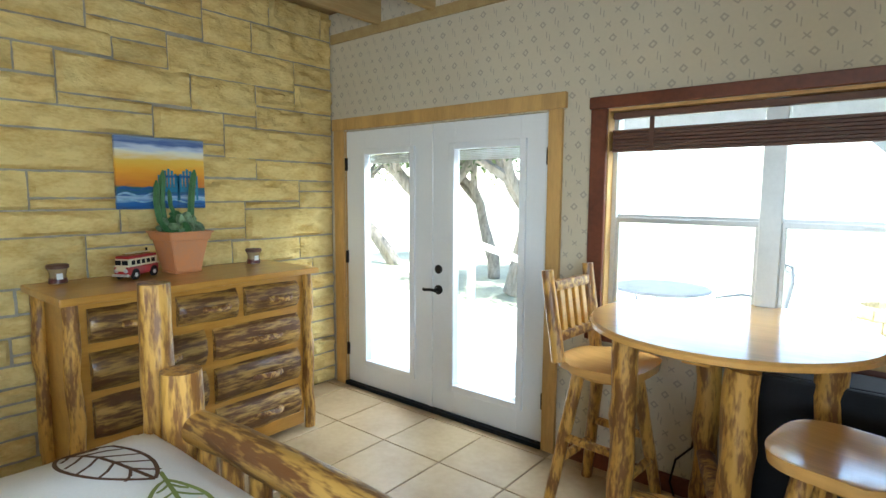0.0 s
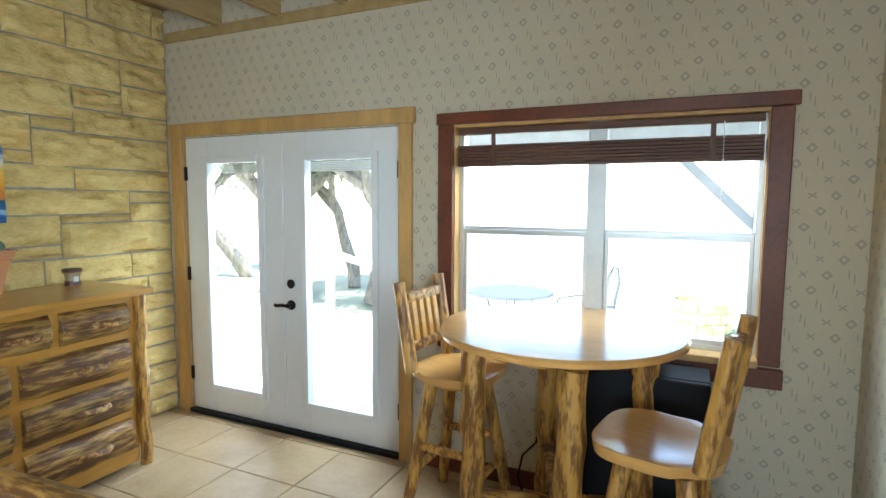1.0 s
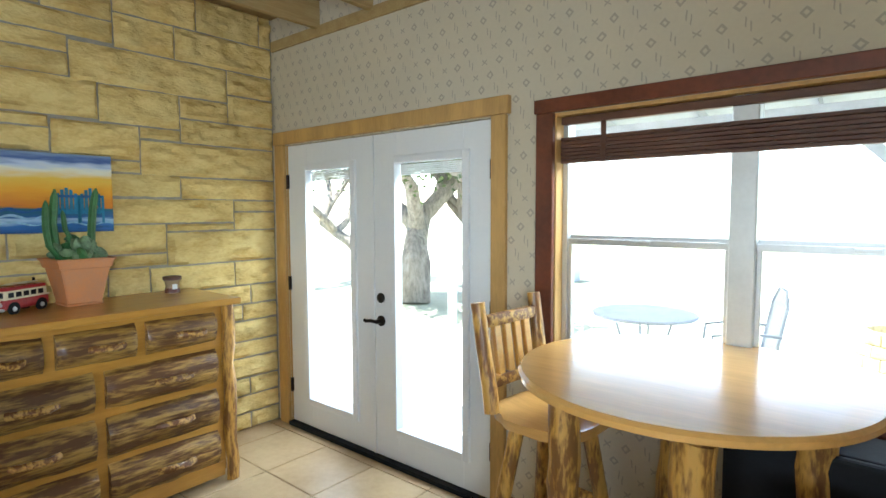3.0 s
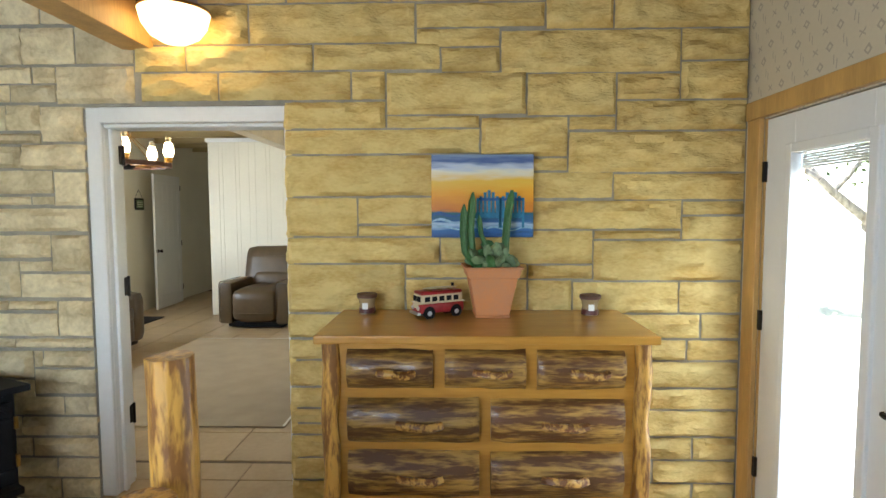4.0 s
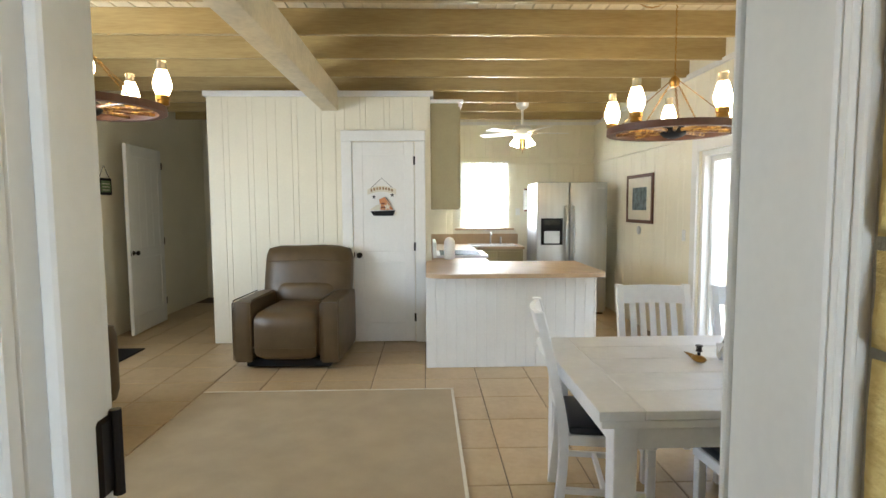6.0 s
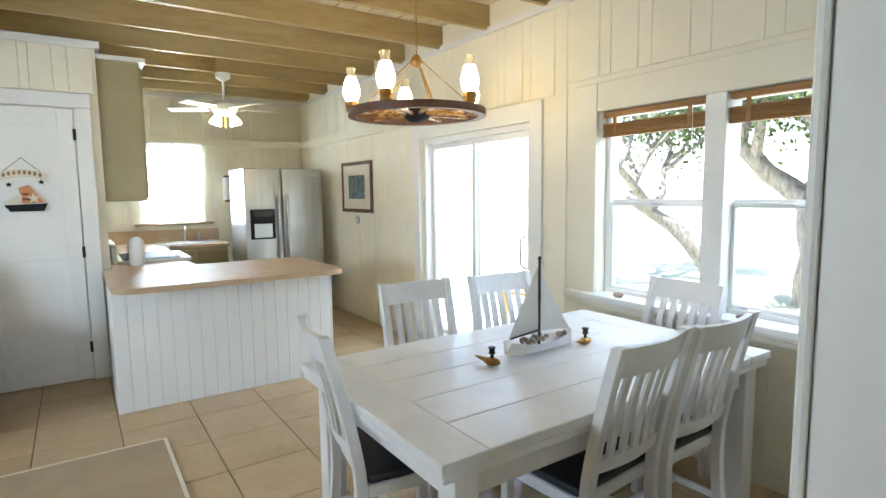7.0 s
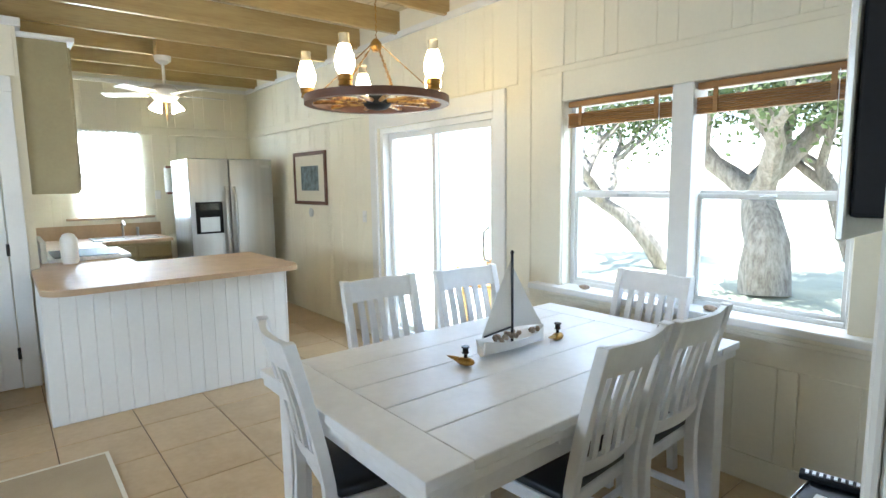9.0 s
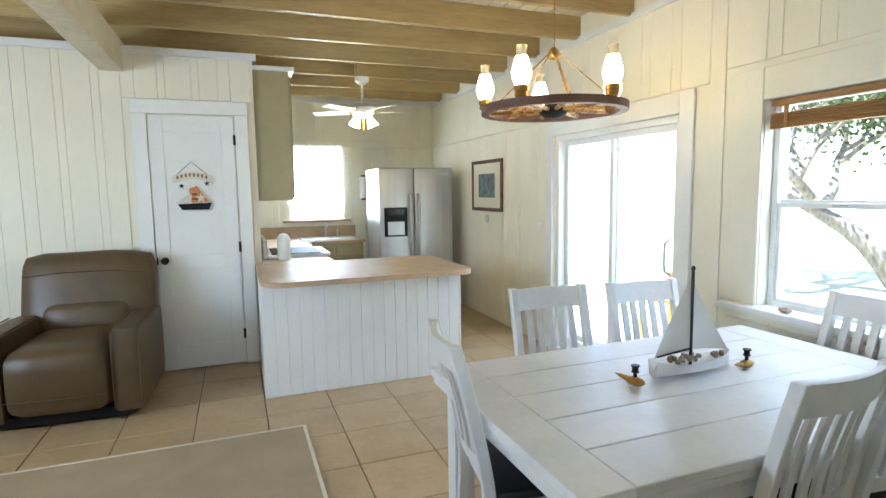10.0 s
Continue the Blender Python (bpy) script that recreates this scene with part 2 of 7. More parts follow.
M_PLASTICW = material("white_plastic", (0.78, 0.78, 0.76), 0.4, vary=0.03, bump=0.0)
M_PAPER_ART = material("picture_mount", (0.72, 0.68, 0.56), 0.7, vary=0.04, bump=0.0)
M_BARKT = material("oak_bark", (0.40, 0.35, 0.29), 0.95, vary=0.2, scale=6, fine=30, bump=0.6, second=(0.16, 0.13, 0.10), stretch=(3, 3, 0.8))
M_LEAF = material("oak_leaves", (0.15, 0.19, 0.06), 0.7, vary=0.3, scale=3, fine=10, bump=0.0, second=(0.07, 0.10, 0.03))
M_PATIO = material("pale_concrete", (0.62, 0.60, 0.55), 0.9, vary=0.05, scale=1.5, fine=30, bump=0.05)
M_GRASS = material("sunlit_lawn", (0.46, 0.45, 0.30), 0.95, vary=0.15, scale=1.2, fine=30, bump=0.3)
M_RED = material("red_enamel", (0.36, 0.02, 0.025), 0.3, vary=0.12, scale=20, bump=0.03)
M_IVORY = material("ivory_enamel", (0.70, 0.62, 0.42), 0.35, vary=0.06, bump=0.0)
M_BLUE = material("painted_blue", (0.02, 0.20, 0.36), 0.5, vary=0.2, scale=20, bump=0.03)
M_WAX = material("dark_red_wax", (0.09, 0.012, 0.01), 0.35, vary=0.1, bump=0.0)
M_JARG = material("tinted_jar_glass", (0.36, 0.27, 0.15), 0.1, vary=0.05, bump=0.0)
M_SAIL = material("thin_sailcloth", (0.78, 0.77, 0.74), 0.8, vary=0.04, fine=150, bump=0.05)
M_SHELL = material("sea_shells", (0.42, 0.33, 0.24), 0.5, vary=0.35, scale=60, fine=140, bump=0.2, second=(0.16, 0.11, 0.08))
M_CURTAIN = material("sheer_white_curtain", (0.86, 0.86, 0.85), 0.8, vary=0.03, fine=120, bump=0.03)
CB = M_CURTAIN.node_tree.nodes["Principled BSDF"]
CB.inputs["Transmission Weight"].default_value = 0.55
CB.inputs["IOR"].default_value = 1.05
M_BULB = glow_material("lit_milk_glass", (1.0, 0.74, 0.40), 6.0)
M_GLOBE = glow_material("lit_bowl_glass", (1.0, 0.66, 0.30), 1.3)
M_FANBULB = glow_material("lit_fan_shade", (1.0, 0.80, 0.50), 16.0)
M_SMOKE = material("hurricane_glass_rim", (0.80, 0.74, 0.60), 0.2, vary=0.02, bump=0.0)
M_SMOKE.node_tree.nodes["Principled BSDF"].inputs["Transmission Weight"].default_value = 0.5
M_STOVEGLASS = material("sooty_stove_glass", (0.05, 0.05, 0.045), 0.08, vary=0.3, scale=7, bump=0.0)
M_FIREBRICK = material("firebrick", (0.30, 0.29, 0.26), 0.95, vary=0.2, scale=8, bump=0.2)
M_FIRELOG = material("grey_firewood", (0.46, 0.38, 0.30), 0.9, vary=0.3, scale=12, bump=0.3)


def wallpaper(name, axis):
    """Cream paper with sparse grey motifs: little diamonds and paired strokes."""
    m = material(name, (0.63, 0.565, 0.43), 0.75, vary=0.03, scale=3, fine=60, bump=0.03)
    nt = m.node_tree
    N, L = nt.nodes, nt.links
    b = N["Principled BSDF"]
    base = b.inputs["Base Color"].links[0].from_socket

    def mth(op, a, c=None):
        n = N.new("ShaderNodeMath")
        n.operation = op
        for i, v in enumerate((a, c)):
            if v is None:
                continue
            if isinstance(v, (int, float)):
                n.inputs[i].default_value = v
            else:
                L.new(v, n.inputs[i])
        return n.outputs[0]
    sep = N.new("ShaderNodeSeparateXYZ")
    L.new(N.new("ShaderNodeTexCoord").outputs["Object"], sep.inputs[0])
    wob = N.new("ShaderNodeTexNoise")
    wob.inputs["Scale"].default_value = 45
    wv = mth('MULTIPLY', mth('SUBTRACT', wob.outputs[0], 0.5), 0.22)
    u0 = mth('MULTIPLY', sep.outputs[axis], 1 / 0.090)
    v0 = mth('MULTIPLY', sep.outputs[2], 1 / 0.070)
    row = mth('FLOOR', v0)
    us = mth('ADD', u0, mth('MULTIPLY', row, 0.37))
    col = mth('FLOOR', us)
    u = mth('ADD', mth('SUBTRACT', mth('SUBTRACT', us, col), 0.5), wv)
    v = mth('ADD', mth('SUBTRACT', mth('SUBTRACT', v0, row), 0.5), wv)
    kind = mth('FLOORED_MODULO', mth('ADD', col, mth('MULTIPLY', row, 2)), 3)
    dia = mth('ADD', mth('ABSOLUTE', u), mth('MULTIPLY', mth('ABSOLUTE', v), 0.8))
    ring = mth('MULTIPLY', mth('LESS_THAN', dia, 0.26), mth('GREATER_THAN', dia, 0.12))
    au = mth('ABSOLUTE', mth('SUBTRACT', mth('ABSOLUTE', u), 0.10))
    strokes = mth('MULTIPLY', mth('LESS_THAN', au, 0.032), mth('LESS_THAN', mth('ABSOLUTE', mth('ADD', v, mth('MULTIPLY', u, 1.4))), 0.27))
    cross = mth('MULTIPLY', mth('LESS_THAN', mth('ABSOLUTE', mth('SUBTRACT', mth('ABSOLUTE', u), mth('ABSOLUTE', v))), 0.06), mth('LESS_THAN', mth('ABSOLUTE', u), 0.17))
    k0 = mth('LESS_THAN', kind, 0.5)
    k2 = mth('GREATER_THAN', kind, 1.5)
    k1 = mth('SUBTRACT', mth('SUBTRACT', 1, k0), k2)
    mask = mth('ADD', mth('MULTIPLY', ring, k0), mth('ADD', mth('MULTIPLY', strokes, k1), mth('MULTIPLY', cross, k2)))
    mix = N.new("ShaderNodeMix")
    mix.data_type = 'RGBA'
    L.new(mth('MULTIPLY', mask, 0.5), mix.inputs[0])
    L.new(base, mix.inputs[6])
    mix.inputs[7].default_value = (0.25, 0.22, 0.19, 1)
    L.new(mix.outputs[2], b.inputs["Base Color"])
    return m


M_PAPERX = wallpaper("wallpaper_north", 0)
M_PAPERY = wallpaper("wallpaper_east", 1)

# ---------- large structure ----------
floor1 = structure("floor_bedroom", boxes((X2, XE + 0.2, -4.2, Y1 + 0.2, -0.2, -0.006)), M_GROUT, "bedroom floor of square beige tiles with dark grout", "floor")
floor2 = structure("floor_living", boxes((-13, X2, YL - 0.2, Y2 + 0.2, -0.2, -0.006)), M_GROUT, "living room floor of square beige tiles with dark grout", "floor")
structure("ceiling_bedroom", boxes((X1 - 0.1, XE + 0.2, -4.2, Y1 + 0.2, CEIL1, CEIL1 + 0.1)), M_BOARDS, "brown board ceiling over exposed joists", "ceiling")
deck_rows = [(-13, X2 + 0.1, YL - 0.2, Y2 + 0.2, 3.012, 3.14)]
yy = YL
while yy < Y2:
    deck_rows.append((-13, X2, yy + 0.004, min(yy + 0.128, Y2), 2.99, 3.012))
    yy += 0.14
structure("ceiling_living", boxes(*deck_rows), M_DECK, "pale tongue and groove ceiling boards over exposed joists", "ceiling")
stone_wall = wall_x("wall_stone", -1.9, Y1 + 0.2, X2 + 0.004, X1 - 0.03, 0, CEIL2, [(-0.80, 0.47, 0, OPEN_T)], M_MORTAR, "pale yellow limestone ashlar wall with grey mortar joints")
wall_y("wall_bedroom_north", X1 - 0.03, XE + 0.15, Y1, Y1 + 0.2, 0, CEIL1, [(-3.45, -1.63, 0, 2.06), (-1.28, 0.28, 0.88, 2.04)], M_PAPERX, "cream patterned wallpaper wall with grey motifs")
# The hole is added out of view, to let a fill lamp reach the stove corner.
wall_x("wall_bedroom_east", -4.0, Y1, XE, XE + 0.15, 0, CEIL1, [(-0.9, 0.6, 0.9, 2.1)], M_PAPERY, "cream patterned wallpaper side wall")
south_wall = wall_y("wall_stone_south", X1 - 0.03, -1.6, YS - 0.2, YS - 0.03, 0, CEIL1, [], M_MORTAR, "rough grey limestone wall behind the stove")
wall_x("wall_bedroom_nook", -4.0, YS - 0.2, -1.75, -1.6, 0, CEIL1, [], M_PAPERY, "cream patterned wallpaper return wall")
# Hole added out of view for the fill lamp that brightens the north wall.
wall_y("wall_bedroom_south", -1.6, XE + 0.15, -4.15, -4.0, 0, CEIL1, [(-0.9, 0.5, 0.9, 2.1)], M_PAPERX, "cream patterned wallpaper rear wall")
dining_wall = wall_y("wall_dining", XB - 0.15, X2 + 0.004, Y2, Y2 + 0.16, 0, CEIL2, [(-8.36, -6.80, 0, 2.03), (-6.18, -4.62, 0.84, 2.02)], M_CREAM, "cream painted vertical board wall with window and patio door")
back_wall = wall_x("wall_kitchen_back", -0.2, Y2, XB - 0.15, XB, 0, CEIL2, [(0.40, 1.10, 1.16, 2.16)], M_CREAM, "cream painted kitchen wall with curtained window")
# Hole added out of view for the living room's fill lamp.
entry_wall = wall_y("wall_entry", -12.4, X2 + 0.004, YL - 0.15, YL, 0, CEIL2, [(-7.2, -5.5, 0.9, 2.1)], M_CREAM, "cream painted entry wall")
wall_x("wall_hall_end", YL, -2.54, -12.4, -12.25, 0, CEIL2, [], M_CREAM, "pale yellow painted end wall of the hall")
pantry_wall = structure("wall_pantry", boxes((-12.25, XD, -2.54, -0.13, 0, 2.70)), M_CREAM, "white vertical board partition with pantry door", "wall")
living_wall = wall_x("wall_living_east", YL, -1.9, X2 - 0.0, X2 + 0.15, 0, CEIL2, [], M_CREAM, "cream painted wall beside the doorway")
panel_face = wall_x("wall_living_face", -1.9, Y2, X2 - 0.012, X2 + 0.004, 0, CEIL2, [(-0.80, OPEN_R, 0, OPEN_T)], M_CREAM, "cream painted wall carrying the television")


def joists(name, xs, y0, y1, z0, z1, label):
    for x in xs:
        bm = soft(boxes((x - 0.02, x + 0.02, y0, y1, z0, z1)), 0.003, 1)
        ob = structure(name, bm, M_JOIST_PALE if name == "ceiling_joist" else M_JOIST, label, "joist")
        tagged(ob, group=name + "s")


joists("ceiling_joist", [-4.63 - 0.67 * i for i in range(11)], YL, Y2, 2.80, 2.989, "honey pine ceiling joist on edge")
joists("bedroom_joist", [-3.05 + 0.52 * i for i in range(8)], -4.0, Y1, 2.80, CEIL1 - 0.002, "brown pine ceiling joist in the bedroom")
tagged(structure("main_beam", soft(boxes((XD - 0.25, X2, -1.30, -1.13, 2.55, 2.798)), 0.006), M_DECK, "thick pale timber beam carrying the joists", "beam"))
structure("bedroom_beam", soft(boxes((X1 - 0.02, XE, -0.45, -0.29, 2.47, 2.795)), 0.006), M_PINE, "honey timber beam meeting the stone wall", "beam")
structure("trim_north", boxes((X1, XE, Y1 - 0.02, Y1 - 0.001, 2.745, 2.815)), M_JOIST, "brown board along the top of the wallpaper", "trim")
structure("trim_crown_dining", soft(boxes((XB, X2, Y2 - 0.03, Y2 - 0.001, 2.77, 2.82)), 0.006), M_WHITE, "white crown moulding above the windows", "trim")
structure("trim_crown_kitchen", soft(boxes((XB + 0.001, XB + 0.03, -0.13, Y2 - 0.03, 2.77, 2.82)), 0.006), M_WHITE, "white crown moulding on the kitchen wall", "trim")
structure("trim_rail_dining", soft(boxes((XB, -8.46, Y2 - 0.028, Y2 - 0.001, 2.17, 2.27)), 0.006), M_CREAM, "cream picture rail board", "trim")
structure("trim_rail_kitchen", soft(boxes((XB + 0.001, XB + 0.028, -0.13, Y2 - 0.03, 2.17, 2.27)), 0.006), M_CREAM, "cream picture rail board", "trim")
structure("trim_pantry_cap", soft(boxes((-12.2, XD + 0.035, -2.57, -0.095, 2.70, 2.76)), 0.008), M_WHITE, "white cap moulding on the partition", "trim")
structure("baseboard_dining", soft(boxes((-6.80, X2, Y2 - 0.016, Y2 - 0.001, 0, 0.14)), 0.004), M_CREAM, "cream baseboard under the windows", "baseboard")
structure("baseboard_bedroom", soft(boxes((-1.52, XE, Y1 - 0.018, Y1 - 0.001, 0, 0.10)), 0.004), M_REDWOOD, "red stained baseboard", "baseboard")
structure("baseboard_corner", boxes((X1 + 0.02, -3.56, Y1 - 0.018, Y1 - 0.001, 0, 0.10)), M_REDWOOD, "short red stained baseboard piece in the corner", "baseboard")


def boards_y(parent, x0, x1, y, z0, z1, widths, blocks):
    """Proud vertical boards on a wall that faces -y; blocks (x0, x1, z0, z1) stay free."""
    x, i = x0, 0
    while x < x1 - 0.02:
        w = min(widths[i % len(widths)], x1 - x)
        i += 1
        spans = [(z0, z1)]
        for a, b, c, d in blocks:
            if x + w > a and x < b:
                spans = [s for lo, hi in spans for s in ((lo, min(hi, c)), (max(lo, d), hi)) if s[1] - s[0] > 0.05]
        for lo, hi in spans:
            part("board", soft(boxes((x + 0.0003, x + w - 0.0003, y - 0.009, y - 0.0005, lo, hi)), 0.006, 1), M_CREAM, parent)
        x += w


def boards_x(parent, y0, y1, x, z0, z1, widths, blocks):
    y, i = y0, 0
    while y < y1 - 0.02:
        w = min(widths[i % len(widths)], y1 - y)
        i += 1
        spans = [(z0, z1)]
        for a, b, c, d in blocks:
            if y + w > a and y < b:
                spans = [s for lo, hi in spans for s in ((lo, min(hi, c)), (max(lo, d), hi)) if s[1] - s[0] > 0.05]
        for lo, hi in spans:
            part("board", soft(boxes((x + 0.0005, x + 0.009, y + 0.0003, y + w - 0.0003, lo, hi)), 0.006, 1), M_CREAM, parent)
        y += w


PW = (0.27, 0.09, 0.20, 0.09, 0.24, 0.12)
boards_y(dining_wall, XB + 0.03, -8.47, Y2, 0.02, 2.77, PW, [(XB, -8.46, 2.17, 2.27)])
boards_y(dining_wall, -8.47, X2 - 0.01, Y2, 0.02, 2.77, PW, [(-8.47, -6.68, 0.0, 2.18), (-6.37, -4.48, 0.62, 2.24), (-6.9, -4.0, 0.0, 0.14)])
boards_x(back_wall, -0.13, Y2 - 0.04, XB, 0.9, 2.77, PW, [(0.30, 1.20, 1.04, 2.17), (-0.2, 2.5, 2.17, 2.27)])
boards_x(pantry_wall, -2.54, -0.13, XD, 0.02, 2.70, (0.17, 0.06, 0.20, 0.06, 0.15, 0.10), [(-1.11, -0.18, 0.0, 2.34)])

structure("wall_stone_return", boxes((-3.775, -3.6205, 0.405, 0.4695, 0, 2.178), (-3.64, -3.6205, -0.7995, -0.695, 0, 2.178)), M_MORTAR, "grey mortar edge behind the stones at the doorway", "wall")

# ---------- doorway lining ----------
case = thing("doorway_casing", pose(X1, -0.1, 0), "white painted casing and jamb lining the stone doorway", "door casing")
case_part = lambda nm, *r: part(nm, soft(boxes(*[(a - X1, b - X1, c + 0.1, d + 0.1, e, f) for a, b, c, d, e, f in r]), 0.004, 1), M_WHITE, case)
case_part("casing_left", (-3.665, -3.64, -0.72, -0.615, 0, 2.18), (-3.675, -3.625, -0.72, -0.695, 0, 2.18))
case_part("casing_right", (-3.805, -3.78, 0.345, 0.465, 0, 2.094), (-3.78, -3.77, 0.350, 0.360, 0, 2.094), (-3.78, -3.77, 0.374, 0.388, 0, 2.094))
case_part("casing_head", (-3.665, -3.625, -0.615, 0.41, 2.095, 2.179))
case_part("jamb_left", (-3.82, -3.664, -0.645, -0.615, 0, 2.10))
case_part("jamb_right", (-4.075, -3.806, 0.395, 0.42, 0, 2.10))
case_part("jamb_head", (-3.80, -3.664, -0.615, 0.395, 2.075, 2.0945))
case_part("door_stop", (-3.735, -3.70, -0.615, -0.595, 0, 2.075))
case_part("inner_casing_left", (-4.086, -4.073, -0.90, -0.79, 0, 2.2))
case_part("inner_casing_right", (-4.09, -4.076, 0.385, 0.50, 0, 2.2), (-4.098, -4.076, 0.47, 0.50, 0, 2.2))
case_part("inner_casing_head", (-4.086, -4.076, -0.79, 0.385, 2.181, 2.28))
leaf = thing("open_door", pose(-3.822, -0.63, 0), "white door swung open into the living room", "door")
part("door_leaf", soft(boxes((-0.02, 0.0, -0.095, 0.008, 0.012, 2.06)), 0.003, 1), M_WHITE, leaf)
for z in (0.42, 1.18, 1.94):
    part("hinge", merge(soft(boxes((-0.018, 0.035, 0.0, 0.02, z - 0.055, z + 0.055)), 0.006, 1), tube(steps((0.0, 0.022, z - 0.06), (0.0, 0.022, z + 0.06), 1), 0.008, 8)), M_BRONZE, leaf, "black butt hinge")


# ---------- french doors ----------
def french_door():
    d = thing("door_french", pose(-2.54, Y1, 0), "closed white double doors with tall glass panes", "door", kind="structure")
    for s in (-1, 1):
        x0, x1 = (-0.905, -0.003) if s < 0 else (0.003, 0.905)
        g0, g1 = (-0.68, -0.21) if s < 0 else (0.20, 0.71)
        bm = soft(boxes((x0, g0, 0.01, 0.055, 0.03, 2.055), (g1, x1, 0.01, 0.055, 0.03, 2.055), (g0, g1, 0.01, 0.055, 0.03, 0.24), (g0, g1, 0.01, 0.055, 1.87, 2.055)), 0.002, 1)
        lp = part("door_leaf", bm, M_DOORW, d)
        e = 0.045
        part("pane_moulding", soft(boxes((g0 - e, g0, -0.008, 0.02, 0.195, 1.915), (g1, g1 + e, -0.008, 0.02, 0.195, 1.915), (g0, g1, -0.008, 0.02, 0.195, 0.24), (g0, g1, -0.008, 0.02, 1.87, 1.915)), 0.006, 2), M_DOORW, lp)
        pane = part("pane", boxes((g0, g1, 0.03, 0.036, 0.24, 1.87)), GLASS, lp)
        pane.visible_shadow = False
        part("pane_blind", boxes(*[(g0 + 0.01, g1 - 0.01, 0.038, 0.05, 1.80 + 0.011 * k, 1.808 + 0.011 * k) for k in range(6)]), M_ALU, lp, "raised grey blind between the panes")
        for z in (0.30, 1.06, 1.80):
            part("hinge", boxes((x0 - 0.012, x0 + 0.012, -0.006, 0.012, z - 0.05, z + 0.05) if s < 0 else (x1 - 0.012, x1 + 0.012, -0.006, 0.012, z - 0.05, z + 0.05)), M_BRONZE, lp, "black hinge")
    lock = part("deadbolt", lathe([(0.03, 0), (0.032, 0.012), (0.022, 0.022), (0.006, 0.024)], 18, pose(0.06, 0.012, 1.045, 90)), M_BRONZE, d, "black round deadbolt", True)
    part("lever_handle", merge(lathe([(0.033, 0), (0.034, 0.012), (0.014, 0.02), (0.014, 0.05)], 18, pose(0.06, 0.012, 0.90, 90)), tube([(0.06, -0.04, 0.90), (0.02, -0.045, 0.903), (-0.03, -0.042, 0.895), (-0.045, -0.04, 0.90)], 0.011, 8)), M_BRONZE, d, "black lever handle", True)
    part("threshold", boxes((-0.91, 0.91, -0.03, 0.09, 0.0, 0.028)), M_BLACK, d, "dark metal threshold")
    part("astragal", soft(boxes((-0.02, 0.003, 0.002, 0.0095, 0.03, 2.05)), 0.002, 1), M_DOORW, d)


french_door()
fc = thing("door_casing", pose(-2.54, Y1, 0), "knotty pine casing round the double doors", "trim", kind="structure")
part("casing_left", soft(boxes((-1.02, -0.912, -0.028, -0.001, 0, 2.065)), 0.003, 1), M_PINE, fc)
part("casing_right", soft(boxes((0.912, 1.0, -0.028, -0.001, 0, 2.065)), 0.003, 1), M_PINE, fc)
part("casing_head", soft(boxes((-1.03, 1.02, -0.034, -0.001, 2.066, 2.156)), 0.003, 1), M_PINE, fc)
part("jamb", boxes((-0.912, -0.906, -0.0, 0.2, 0, 2.06), (0.906, 0.912, 0.0, 0.2, 0, 2.06)), M_PINE, fc)


# ---------- windows ----------
def window(name, x0, x1, z0, z1, y, mid0, mid1, zm, frame_mat, depth, label):
    """Pair of sash windows in a wall facing -y."""
    w = thing(name, pose((x0 + x1) / 2, y, z0), label, "window", kind="structure")
    ox, H = (x0 + x1) / 2, z1 - z0
    m0, m1 = mid0 - ox, mid1 - ox
    a, b = x0 - ox, x1 - ox
    part("mullion", soft(boxes((m0, m1, depth - 0.05, depth + 0.04, 0, H)), 0.004, 1), frame_mat, w)
    part("window_frame", soft(boxes((a, a + 0.035, depth - 0.03, depth + 0.05, 0, H), (b - 0.035, b, depth - 0.03, depth + 0.05, 0, H), (a + 0.035, b - 0.035, depth - 0.03, depth + 0.05, 0, 0.03), (a + 0.035, b - 0.035, depth - 0.03, depth + 0.05, H - 0.03, H)), 0.003, 1), frame_mat, w)
    for p0, p1 in ((a + 0.035, m0), (m1, b - 0.035)):
        zz = zm - z0
        sash = part("sash", soft(boxes((p0, p1, depth - 0.02, depth + 0.0, zz - 0.022, zz + 0.006), (p0, p1, depth + 0.002, depth + 0.02, zz - 0.004, zz + 0.022), (p0, p0 + 0.018, depth - 0.02, depth, 0.03, zz - 0.022), (p1 - 0.018, p1, depth - 0.02, depth, 0.03, zz - 0.022), (p0 + 0.018, p1 - 0.018, depth - 0.02, depth, 0.03, 0.052)), 0.002, 1), frame_mat, w)
        part("sash_latch", soft(boxes(((p0 + p1) / 2 - 0.04, (p0 + p1) / 2 + 0.04, depth - 0.026, depth - 0.0205, zz - 0.012, zz + 0.002)), 0.002, 1), M_ALU, sash)
        for lo, hi, yy in ((0.052, zz - 0.022, depth - 0.012), (zz + 0.022, H - 0.03, depth + 0.01)):
            g = part("pane", boxes((p0 + 0.001, p1 - 0.001, yy, yy + 0.004, lo, hi)), GLASS, w)
            g.visible_shadow = False
    return w


W1 = window("window_bedroom", -1.28, 0.28, 0.88, 2.04, Y1, -0.535, -0.44, 1.445, M_ALU, 0.10, "aluminium twin sash window with a red stained casing")
part("casing", soft(boxes((-0.865, -0.775, -0.03, -0.001, -0.02, 1.16), (0.775, 0.865, -0.03, -0.001, -0.02, 1.16)), 0.004, 1), M_REDWOOD, W1, "red stained casing")
part("casing_head", soft(boxes((-0.875, 0.885, -0.034, -0.001, 1.161, 1.225)), 0.004, 1), M_REDWOOD, W1)
part("window_sill", soft(boxes((-0.775, 0.775, -0.05, 0.069, -0.03, 0.005)), 0.004, 1), M_PINE, W1, "pine sill")
